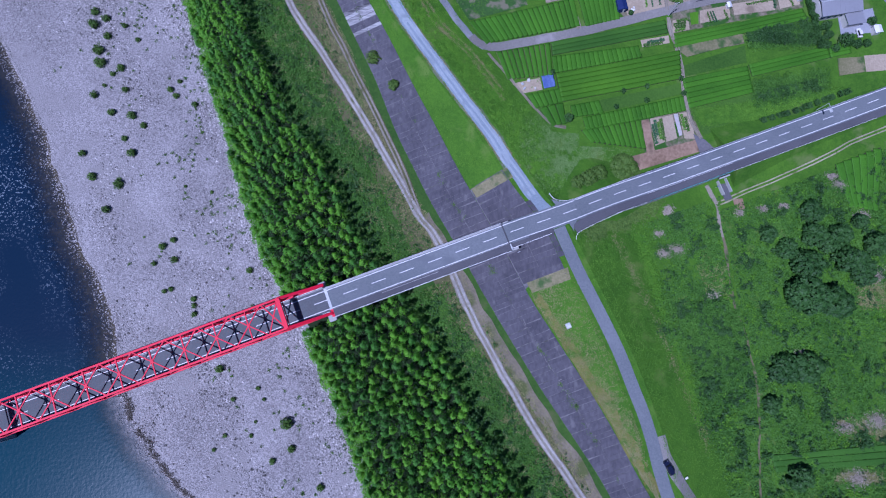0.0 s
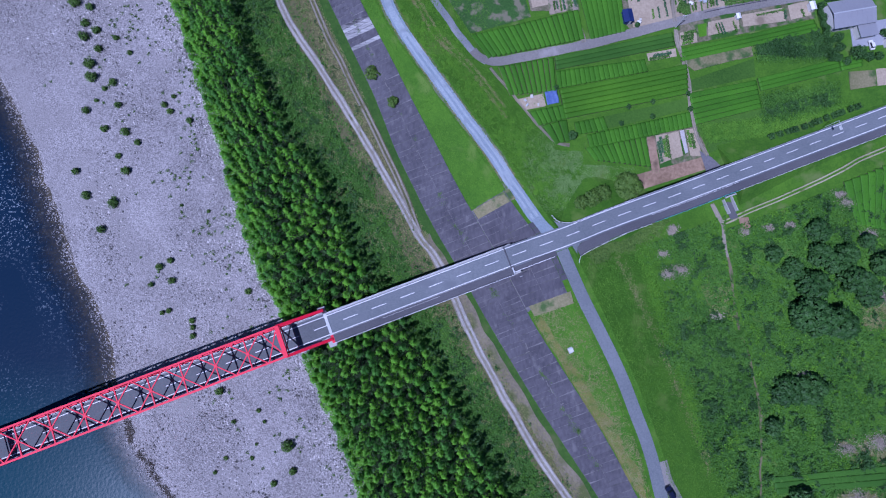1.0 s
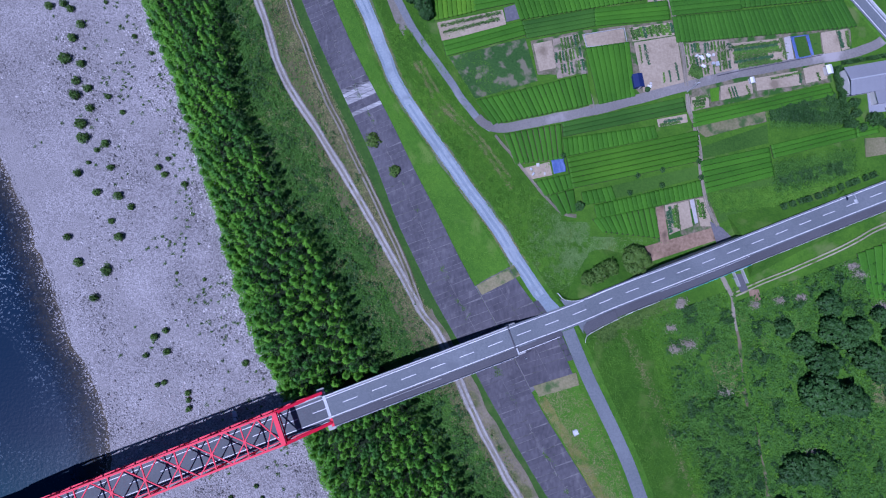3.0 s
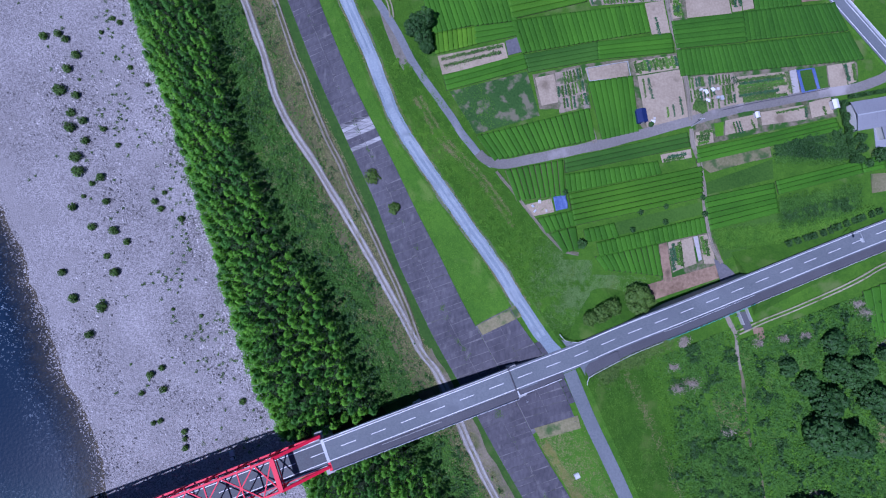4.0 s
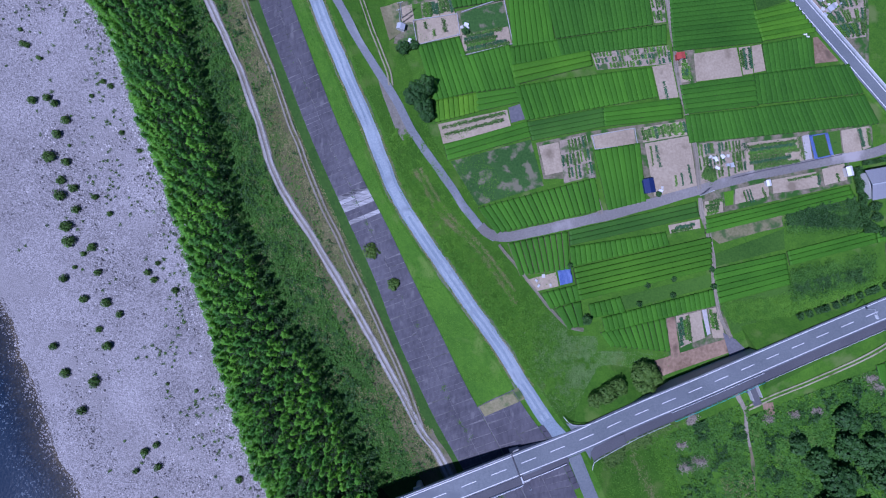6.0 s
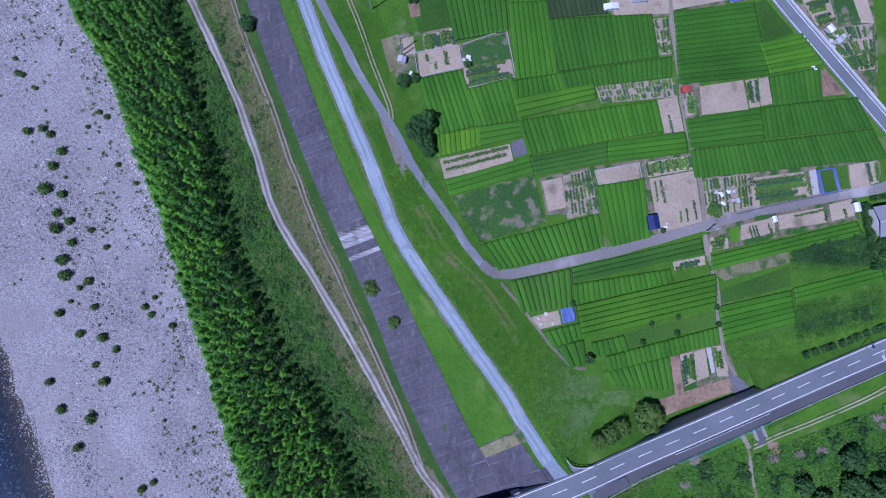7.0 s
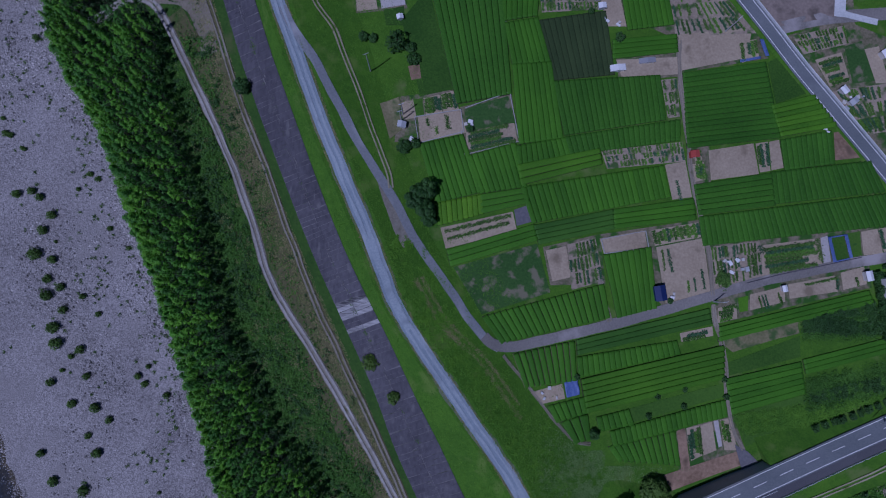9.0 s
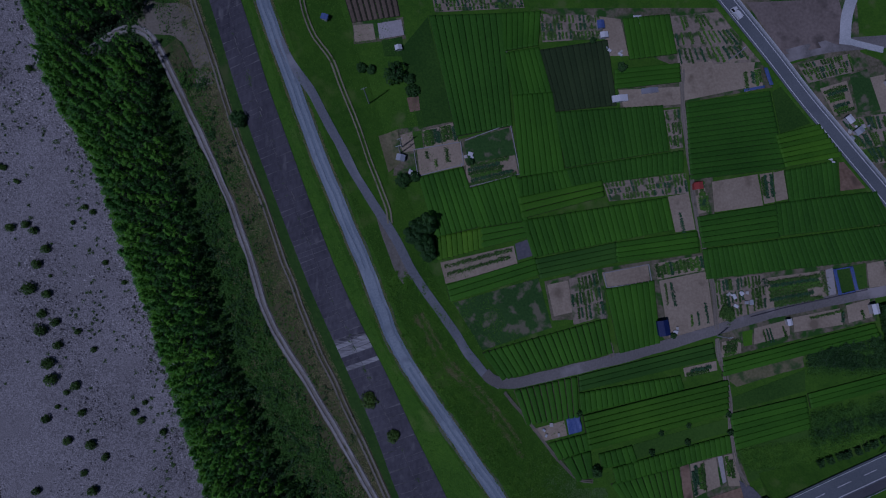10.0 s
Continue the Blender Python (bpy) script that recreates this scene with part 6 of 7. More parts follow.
# ---- shrubs, trees and undergrowth ----
def tree(name, at, wide, high, label, category, group="", leaves=420, mat=SHRUB_LEAF, base=0.12, size=(0.16, 0.34)):
    """A trunk that forks into limbs, under an uneven crown of leaf sprays."""
    ob = thing(name, at, label, category, group)
    bm = bmesh.new()
    bmesh.ops.create_cone(bm, cap_ends=True, segments=7, radius1=0.03 * wide + 0.04, radius2=0.012 * wide + 0.02, depth=high * 0.7 + 0.2, matrix=pose(0, 0, high * 0.35 - 0.1))
    for k in range(4):
        a = k * 1.7 + wide
        beam(bm, (0, 0, high * (0.25 + 0.08 * k)), (math.cos(a) * wide * 0.3, math.sin(a) * wide * 0.3, high * (0.5 + 0.09 * k)), 0.02 * wide, 0.02 * wide)
    part("trunk", bm, BARK, ob)
    p, f, s = [], [], []
    for k in range(7):
        a, r = k * 2.4 + wide * 3, wide * 0.27 * (k > 0)
        q, g = crown_points(leaves // 7, wide * random.uniform(0.45, 0.62), high * random.uniform(0.78, 1.0), high * base, 0.6, 0.1)
        p.append(q + np.array((math.cos(a) * r, math.sin(a) * r, 0)))
        f.append(g)
        s.append(np.random.uniform(*size, len(q)) * (wide / 3.5) ** 0.4)
    leaf_mesh("crown", np.concatenate(p), np.concatenate(f), np.concatenate(s), mat, ob)
    return ob


bushes = [tree("willow_bush", (-143 + i * 0.1, 130, -40), 4.0, 2.4, "rounded green willow bush on the gravel bar", "bush", "gravel bar bushes", 520) for i in range(4)]


def gravel_bushes(*rows):
    for i, (x, y, wide) in enumerate(rows):
        x, y = x - 1.1, y - (1.0 if y > 45 else 1.7)
        b = copy_thing(bushes[(i * 7 + int(abs(x))) % 4], pose(x, y, ground_z(x, y) - 0.05, 0, 0, (x * 37 + y * 11) % 360))
        b.scale = (wide / 5.0, wide / 5.0 * (0.85 + 0.03 * (i % 9)), wide / 4.4)
        b["label"] = ("large rounded" if wide > 4.4 else "low scrubby" if wide < 2.7 else "rounded") + " green willow bush on the gravel bar"


gravel_bushes((-147.5, 143.0, 4.0), (-142.4, 144.4, 3.6), (-139.6, 142.2, 3.6), (-134.9, 136.0, 4.0), (-137.7, 130.8, 4.0), (-139.6, 122.4, 5.4), (-133.8, 120.7, 3.6), (-134.9, 114.1, 3.8), (-130.3, 111.1, 3.6), (-134.6, 108.3, 5.0), (-122.7, 108.2, 2.8), (-128.9, 103.5, 4.0), (-116.9, 102.2, 2.6), (-131.6, 97.4, 5.2), (-130.2, 92.1, 5.2), (-122.1, 90.1, 3.6), (-125.3, 87.8, 2.4), (-127.9, 82.9, 2.0), (-119.5, 81.1, 3.4), (-131.5, 78.8, 3.8))
gravel_bushes((-126.5, 145.3, 2.2), (-122.4, 150.7, 2.6), (-119.5, 148.9, 2.8), (-114.4, 131.7, 2.4), (-107.5, 125.2, 2.2), (-133.1, 126.8, 1.6), (-123.7, 71.8, 3.6), (-115.7, 70.6, 4.0), (-110.9, 66.7, 3.0), (-102.1, 81.6, 3.2), (-99.6, 78.9, 3.2), (-98.6, 84.9, 2.4), (-91.8, 75.4, 3.2), (-117.8, 61.3, 3.0), (-133.2, 55.1, 3.4), (-114.4, 55.6, 4.0), (-128.2, 45.9, 4.0), (-118.0, 43.7, 4.4), (-121.5, 34.0, 4.0), (-99.0, 20.4, 3.6), (-95.3, 22.8, 3.0), (-101.8, 13.8, 2.6))
gravel_bushes((-94.2, 15.4, 3.6), (-96.9, 3.6, 2.4), (-94.5, 4.5, 2.6), (-85.9, 0.9, 2.8), (-65.8, 11.8, 3.2), (-82.5, 41.4, 1.8), (-92.8, 43.5, 1.6), (-85.6, -1.5, 2.4), (-85.3, -4.6, 2.6), (-74.2, -23.9, 4.0), (-48.9, -42.4, 5.6), (-46.8, -51.1, 3.4), (-53.4, -55.3, 3.0), (-36.0, -63.9, 3.4), (-68.7, -34.5, 2.2), (-61.5, -46.9, 2.0), (-70.7, -47.0, 2.0), (-60.1, -30.5, 2.0), (-57.8, -34.4, 1.8), (-74.2, -51.8, 2.0), (-60.2, -42.1, 1.6), (-151.2, 163.8, 2.8), (-144.1, 198.6, 3.2), (-146.2, 159.0, 2.0), (-152.8, 164.3, 3.0), (-154.3, 169.7, 2.0), (-147.1, 159.4, 1.8))
for b in bushes:
    for o in (*b.children_recursive, b):
        bpy.data.objects.remove(o)

DARK_LEAF = material("dark_evergreen_leaves", (0.013, 0.047, 0.008), (0.043, 0.112, 0.018), 0.5, 1.0, rough=0.6, bump=0.0, island=0.5)
OLIVE_LEAF = material("olive_shrub_leaves", (0.04, 0.092, 0.009), (0.105, 0.18, 0.026), 0.5, 1.0, rough=0.65, bump=0.0, island=0.5)
# trees by the fields and the road
for x, y, wide, high in ((-9.6, 142.1, 7.0, 6.5), (-6.1, 144.9, 7.0, 7), (-6.5, 139, 6.5, 6), (-5, 135.8, 5.0, 4.5)):
    tree("evergreen_tree", (x, y, ground_z(x, y)), wide, high, "dense dark evergreen tree at the field edge", "tree", "evergreen trees", 1800, DARK_LEAF)
for x, y, wide, high in ((-17.5, 193.9, 7.1, 6), (57.8, 199.4, 3.1, 3), (48.1, 208.2, 2.0, 2), (49.9, 67.4, 3.2, 3.2), (-13.8, 159.1, 4.7, 3.4), (-10.1, 160.3, 3.1, 2.6), (7.7, 165.8, 2.4, 2.2), (75, 110.8, 1.8, 1.8), (-11.6, 188.8, 4.4, 2.2), (-12.8, 192.6, 3.4, 2.2), (-28.4, 195.8, 3.2, 2.4), (-25.3, 195.4, 2.8, 2.2)):
    tree("garden_tree", (x, y, ground_z(x, y)), wide, high, "small dark green garden tree", "tree", "garden trees", 700, DARK_LEAF)
tree("camphor_tree", (69.7, 48.2, ground_z(69.7, 48.2)), 10.2, 6.2, "broad green roadside tree beside bare earth", "tree", "roadside trees", 3200, OLIVE_LEAF)
for x, y, wide, z in ((55.6, 43.5, 5.9, 3.9), (59.5, 45.9, 5.5, 3.2), (51.4, 41.9, 4.7, 4.7)):
    tree("roadside_shrub", (x, y, max(z, ground_z(x, y))), wide, 2.0, "spreading olive-green shrub on the road bank", "shrub", "roadside trees", 1100, OLIVE_LEAF)
for x, y, wide in ((-22.8, 88.9, 5.1), (-14.9, 78, 3.9)):
    tree("strip_shrub", (x, y, ground_z(x, y) + 0.15), wide, 2.0, "olive shrub growing through the concrete strip", "shrub", "strip shrubs", 800, OLIVE_LEAF)
tree("strip_tree", (-67.9, 178.1, ground_z(-67.9, 178.1)), 5.4, 4.5, "dark green tree leaning over the concrete strip", "tree", "", 1100, DARK_LEAF)
for x, y, wide in ((159.3, 102.7, 5.4), (152.3, 108.6, 3.6), (152.9, 104.9, 3.4), (152, 100.9, 3.2), (164.1, 101.6, 3.4), (170.8, 111.3, 3.4), (155.5, 99.7, 3.0), (168.2, 102, 3.0)):
    tree("yard_tree", (x, y, ground_z(x, y)), wide, wide * 0.8, "clipped dark green tree in the house garden", "tree", "yard trees", 700, DARK_LEAF)
for x, y in ((80.7, 81.8), (71.4, 79.4), (80.4, 76.2), (68.4, 73), (94, 85.3), (94.9, 79.5), (44.3, 85.5)):
    tree("field_shrub", (x, y, ground_z(x, y)), 2.0, 1.5, "small dark shrub among the tea fields", "shrub", "field shrubs", 300, DARK_LEAF)
# trees of the scrubland; (127.8, -59.2) stands in for an unidentified dark patch
for x, y, wide, high in ((134.6, 3.8, 14, 8), (145.5, 1.8, 11.5, 6), (137.2, 14.8, 11, 6.5), (152.3, 17.1, 9.5, 6.5), (141.1, 26, 8, 5), (124.2, 25.7, 6, 3.5), (125.8, -22.8, 10, 4), (134, -21.8, 11, 4.5), (120.3, -35.1, 6, 3.5), (159.3, 31.4, 5, 4), (156.3, 15.2, 8, 5.5), (127.8, -59.2, 8, 4.5), (146.3, 23.2, 7, 5), (158, 11.1, 7, 5), (141.7, 34.9, 8.5, 4), (150.9, 25.8, 8, 5), (164, 22.7, 8, 6), (130.8, 20.6, 7, 4.5)):
    tree("scrub_tree", (x, y, ground_z(x, y)), wide, high * 1.35, "spreading dark green tree in the scrubland", "tree", "scrubland trees", int(190 * wide), DARK_LEAF, 0.1, (0.22, 0.5))


GRASS_BLADE = material("grass_blades", (0.040, 0.125, 0.005), (0.104, 0.238, 0.013), 0.2, 0.4, rough=0.8, bump=0.0, island=0.4)


WEED_LEAF = material("bright_weeds", (0.045, 0.14, 0.003), (0.11, 0.255, 0.010), 0.2, 0.5, rough=0.75, bump=0.0, island=0.4)


def undergrowth(name, label, mat, count, inside, tall, size, seed, thick=(0.62, 0.75)):
    """Low sprays of leaves over a stretch of ground; inside tells how thick they stand at a place."""
    rng = np.random.default_rng(seed)
    at, lift = [], []
    while len(at) < count:
        x, y = inside(rng)
        if x is None:
            continue
        c = noise.noise((x * 0.16, y * 0.16, seed)) * 0.6 + noise.noise((x * 0.55, y * 0.55, seed)) * 0.5
        if rng.random() > thick[0] + thick[1] * c:
            continue
        at.append((x, y, ground_z(x, y) + 0.05 + max(0.1, 0.45 + c) * tall * rng.random()))
    face = rng.normal(size=(count, 3)) * 0.4 + np.array((0, 0, 1.0))
    ob = leaf_mesh(name, np.array(at), face, rng.uniform(*size, count), mat)
    return tagged(ob, label, "undergrowth", kind="stuff")


def clear_of_road(x, y):
    q = Vector((x, y, 0)) - Vector((101.8, 51.9, 0))
    return q.dot(Vector((0.357, -0.934, 0)))


def in_brush(rng, spread=None):
    y = rng.uniform(-95, 240)
    w, a = line_x("wood_east", y) - 3, line_x("strip_west", y) - 5
    x = w + (a - w) * (rng.beta(0.9, 2.3) if spread is None else rng.beta(1.0, spread))
    u = (Vector((x, y, 0)) - ORIGIN).dot(ASIDE)
    if abs(u) < 6 or (y > 196 and x > -108 + 4 * noise.noise((x * 0.2, y * 0.2, 0.0)) and rng.random() < 0.9):
        return None, None
    t = float(np.interp(y, (-100, -65.6, -47, -29, -8, 21, 59, 89, 112, 134, 155, 179, 198, 240), (72, 52, 39, 27.6, 15.8, 2.2, -21.4, -40.5, -55.9, -64, -72, -84.6, -94.8, -110)))
    return (None, None) if abs(x - t) < 2.0 else (x, y)


def in_scrub(rng):
    x, y = rng.uniform(76, 185), rng.uniform(-80, 66)
    if clear_of_road(x, y) < 13 + 5 * (x > 108) or x < 83 + 2.2 * rng.normal() + max(0, -y) * 0.33 + 7 * noise.noise((x * 0.05, y * 0.05, 2.0)):
        return None, None
    t = float(np.interp(y, (-75, -46, -29, -10, 4, 17, 33, 46), (114, 116, 116.3, 114.6, 111.3, 109.6, 106.7, 104.5)))
    return (None, None) if abs(x - t) < (0.6 if y < 5 else 0.9) * rng.random() ** 0.3 else (x, y)




def in_meadow(rng):
    y = rng.uniform(-75, 235)
    b, t = line_x("strip_east", y) + 0.5, line_x("toe", y) + 14
    x = b + (t - b) * rng.beta(1.0, 1.15)
    q = Vector((x, y, 0)) - ORIGIN
    if abs(x - line_x("levee", y)) < 3.4 or (q.dot(ALONG) > -66 and abs(q.dot(ASIDE)) < 8) or (8 < y < 47 and x < line_x("levee", y)):
        return None, None
    r = float(np.interp(y, (94.7, 97.5, 105.4, 117.6, 129, 140.6, 154.9, 174.7, 186.6), (19.2, 15, 8.3, -1.8, -11.9, -17.5, -26.9, -39.3, -45.1)))
    return (None, None) if 93 < y < 190 and abs(x - r) < 3 else (x, y)


def in_fringe(rng):
    y = rng.uniform(-90, 240)
    x = line_x("wood_west", y) - 1.8 + 7.0 * rng.beta(1.5, 1.4) + 1.2 * noise.noise((0.0, y * 0.15, 3.0))
    return (None, None) if abs((Vector((x, y, 0)) - ORIGIN).dot(ASIDE)) < 6 else (x, y)


def in_wood(rng):
    y = rng.uniform(-90, 240)
    w, e = line_x("wood_west", y) + 3, line_x("wood_east", y) - 0.5
    x = rng.uniform(w, e)
    return (None, None) if abs((Vector((x, y, 0)) - ORIGIN).dot(ASIDE)) < 6 else (x, y)


# The darkest leaf colour stands in for shade below the crowns
undergrowth("understorey", "shaded green understorey between the trees of the wood", DARK_LEAF, 26000, in_wood, 3.0, (0.25, 0.5), 70, (0.8, 0.4))
undergrowth("wood_fringe", "bright feathery green scrub along the wood's gravel edge", LEAF_WARM, 50000, in_fringe, 3.0, (0.14, 0.30), 16, (0.75, 0.5))
DRY_BLADE = material("dry_grass_blades", (0.13, 0.14, 0.04), (0.26, 0.245, 0.115), 0.3, 0.6, rough=0.85, bump=0.0, island=0.5)


def beside(spread, *pts):
    """Places strewn along a line."""
    line = smooth_line(pts, 1.0)

    def pick(rng):
        p = line[int(rng.random() * len(line))]
        return p.x + spread * rng.normal(), p.y + spread * rng.normal()
    return pick


def levee_side(y0, y1, off, spread):
    def pick(rng):
        y, o = rng.uniform(y0, y1), off + spread * rng.normal()
        return (None, None) if abs(o) < 2.5 else (line_x("levee", y) + o, y)
    return pick


def in_dry_bank(rng):
    y = rng.uniform(-70, 9)
    f = rng.beta(0.8, 1.3)
    return line_x("strip_east", y) + 0.8 + (line_x("levee", y) - 4 - line_x("strip_east", y)) * f, y


def in_verge(rng):
    y = rng.uniform(-85, 235)
    a = line_x("strip_west", y)
    x = a - 3.4 - 9.0 * rng.beta(1.1, 1.5)
    return (None, None) if abs((Vector((x, y, 0)) - ORIGIN).dot(ASIDE)) < 6 else (x, y)


def in_corner_meadow(rng):
    """The rough corner between the levee and the raised road."""
    x, y = rng.normal(51, 9), rng.normal(54, 8)
    q = Vector((x, y, 0)) - ORIGIN
    if x < line_x("levee", y) + 4 or abs(q.dot(ASIDE)) < 9.5 or (x > 44 and y > 62) or (x > 54 and y > 57):
        return None, None
    return x, y


PALE_BLADE = material("pale_meadow_blades", (0.075, 0.155, 0.03), (0.165, 0.27, 0.08), 0.3, 0.6, rough=0.85, bump=0.0, island=0.5)
undergrowth("meadow_grass", "pale seeding grass in the corner between levee and road", PALE_BLADE, 15000, in_corner_meadow, 0.2, (0.10, 0.22), 301, (0.4, 1.0))
DRY_LABEL = "thin dry yellowed grass "
for k, (many, wide, line) in enumerate(((3400, 0.45, ((-8.6, 115.4), (-4.6, 108.7), (-0.6, 102.1), (4.2, 97.5), (10.1, 92.1), (16, 85.6), (22.8, 76.2), (25, 73))), (2200, 0.35, ((-6.8, 116.4), (-2.6, 109.6), (1.4, 103.2), (6, 98.6), (12, 93.2), (18, 86.6), (25, 77))))):
    undergrowth("dry_grass", DRY_LABEL + "in a worn line on the levee slope", DRY_BLADE, many, beside(wide, *line), 0.1, (0.10, 0.2), 41 + 50 * k, (0.5, 1.1))
for k, (x, y, wide) in enumerate(((-8.7, 106.3, 1.3), (-3.4, 99.9, 1.2), (6.6, 89.9, 1.6), (9.2, 83.2, 1.9), (21.7, 70.4, 1.8), (20.9, 83.9, 1.6), (38.4, 61.5, 2.2), (34, 70, 1.8))):
    undergrowth("weed_patches", "patch of bright yellow-green weeds on the levee slope", WEED_LEAF, 420, beside(wide, (x - 1, y + 1.4), (x + 1, y - 1.4)), 0.3, (0.12, 0.24), 191 + k, (0.1, 1.6))
undergrowth("dry_grass", DRY_LABEL + "in a worn line across the meadow", DRY_BLADE, 2200, beside(1.1, (65, 23.8), (70.1, 13), (77.3, -2.3), (84.2, -20.2), (89.6, -33.3), (95, -48)), 0.1, (0.10, 0.2), 42, (0.45, 1.2))
undergrowth("dry_grass", DRY_LABEL + "on the bank beside the concrete strip", DRY_BLADE, 14000, in_dry_bank, 0.12, (0.10, 0.22), 43, (0.5, 1.1))
undergrowth("dry_grass", DRY_LABEL + "between track and concrete strip", DRY_BLADE, 26000, in_verge, 0.12, (0.10, 0.24), 44, (0.5, 1.1))
for k, off in enumerate((-2.5, 2.5)):
    undergrowth("dry_grass", DRY_LABEL + "along the edge of the levee road", DRY_BLADE, 7000, levee_side(46, 235, off * 1.06, 0.25), 0.12, (0.10, 0.22), 45 + k)
    undergrowth("grass_edge", "green grass creeping over the edge of the levee road", GRASS_BLADE, 2600, levee_side(46, 235, off * 1.04, 0.2), 0.12, (0.10, 0.22), 47 + k, (0.2, 1.3))
undergrowth("weed_patches", "bright yellow-green weeds on the levee slope", WEED_LEAF, 11000, levee_side(44, 130, 9, 3.5), 0.4, (0.14, 0.28), 49, (-0.25, 1.9))
undergrowth("weed_patches", "fresh green grass on the levee slope above the fields", WEED_LEAF, 17000, levee_side(40, 128, 12.5, 4.2), 0.2, (0.12, 0.24), 149, (0.35, 1.1))
undergrowth("weed_patches", "bright green weeds between meadow and scrub", WEED_LEAF, 7000, beside(1.2, (76, 24), (78.6, 14.9), (82.6, -2.3), (87.4, -17.5), (92, -40)), 0.4, (0.14, 0.28), 50)
undergrowth("undergrowth", "darker weed clumps beside the wood", DARK_LEAF, 14000, lambda rng: in_brush(rng, 1.6), 0.9, (0.14, 0.32), 61, (-0.3, 2.0))
undergrowth("dry_grass", DRY_LABEL + "among the undergrowth", DRY_BLADE, 30000, lambda rng: in_brush(rng, 1.0), 0.3, (0.10, 0.24), 62, (0.05, 1.3))
undergrowth("undergrowth", "light green weeds beside the wood", GRASS_BLADE, 14000, lambda rng: in_brush(rng, 2.2), 0.6, (0.12, 0.26), 63, (0.1, 1.3))
def in_seam(rng):
    y = rng.uniform(-70, 215)
    w, e = line_x("strip_west", y), line_x("strip_east", y)
    return w + (e - w) * (0.5 + 0.05 * rng.normal()), y


undergrowth("seam_weeds", "brownish weeds along the cracked middle seam of the concrete", SHRUB_LEAF, 2600, in_seam, 0.25, (0.10, 0.22), 81, (-0.35, 2.0))
undergrowth("thicket", "dark shrubby thicket at the foot of the wood", DARK_LEAF, 10000, lambda rng: in_brush(rng, 3.2), 2.2, (0.18, 0.40), 64, (0.0, 1.7))
undergrowth("thicket", "green shrubby thicket at the foot of the wood", BRUSH_LEAF, 22000, lambda rng: in_brush(rng, 2.6), 1.8, (0.18, 0.40), 65, (0.25, 1.4))
undergrowth("meadow_grass", "tufted green grass on the levee slopes", GRASS_BLADE, 70000, in_meadow, 0.15, (0.10, 0.22), 15)
undergrowth("undergrowth", "rough green undergrowth between wood and track", BRUSH_LEAF, 62000, in_brush, 0.5, (0.16, 0.36), 11)
undergrowth("undergrowth", "tangled green scrub over an abandoned field", BRUSH_LEAF, 95000, in_scrub, 0.7, (0.24, 0.52), 12, (0.55, 0.9))
undergrowth("undergrowth", "dark shrubby clumps in the scrub", DARK_LEAF, 23000, in_scrub, 1.5, (0.22, 0.46), 22, (-0.25, 2.0))
undergrowth("undergrowth", "bright yellow-green weeds in the scrub", WEED_LEAF, 9000, in_scrub, 0.9, (0.2, 0.42), 23, (-0.2, 1.6))


def within(spread, *q):
    """Places inside four corners, thinning out over an uneven border."""
    def pick(rng):
        p = corner([Vector(c) for c in q], rng.random(), rng.random())
        a = rng.uniform(0, 6.28)
        r = spread * rng.random() ** 2
        return p.x + r * math.cos(a), p.y + r * math.sin(a)
    return pick


bramble_bed, creeper_bed = ((121, 105.4), (146, 112.2), (148.5, 101), (121.6, 101.5)), ((122.5, 85), (152, 91), (150.5, 82.5), (123.6, 75))
undergrowth("bramble", "dense dark bramble thicket between tea fields", DARK_LEAF, 11000, within(1.5, *bramble_bed), 1.6, (0.14, 0.32), 13)
undergrowth("bramble", "green grass and creeper beside the bramble thicket", BRUSH_LEAF, 7000, within(2.5, (122, 103), (147, 108), (148.5, 100.5), (121.6, 99)), 0.8, (0.12, 0.28), 21)
undergrowth("bramble", "green creeper thicket above the road", BRUSH_LEAF, 15000, within(3.0, *creeper_bed), 1.2, (0.14, 0.32), 14)
undergrowth("bramble", "patches of darker creeper in the thicket", DARK_LEAF, 6000, within(2.0, (124, 81), (151, 87.5), (150.5, 83), (124, 78)), 1.6, (0.14, 0.32), 18)
undergrowth("roadside_weeds", "bright green weeds on the bank above the road", GRASS_BLADE, 14000, within(2.0, (98, 73), (124, 77), (124.1, 70.5), (102, 67.5)), 0.6, (0.14, 0.3), 19)
undergrowth("roadside_weeds", "bright green weeds below the creeper thicket", GRASS_BLADE, 9000, within(1.5, (124, 76.5), (158, 84), (155, 81.5), (124.5, 71)), 0.6, (0.14, 0.3), 20)


undergrowth("bank_scrub", "olive-green scrub along the foot of the road bank", OLIVE_LEAF, 6500, beside(1.5, (56, 23.5), (62, 26.5), (68, 29), (76, 32.5), (83, 36)), 1.0, (0.2, 0.42), 77, (0.45, 1.2))
shrubbery = ((89.1, -1), (111.1, 1.3), (115.2, -29.2), (95.1, -32.6))
undergrowth("shrubbery", "uneven dark green shrubbery in the abandoned field", DARK_LEAF, 9000, within(1.5, *shrubbery), 2.0, (0.2, 0.42), 71, (-0.1, 1.8))
undergrowth("shrubbery", "lighter green growth among the dark shrubbery", BRUSH_LEAF, 22000, within(2.0, *shrubbery), 2.2, (0.2, 0.42), 72, (0.5, 1.0))
undergrowth("dry_grass", DRY_LABEL + "in a clearing of the scrub", DRY_BLADE, 7000, within(2.0, (157.5, 10), (172, 11.5), (171, -2), (157.6, 0.5)), 0.5, (0.12, 0.28), 73)
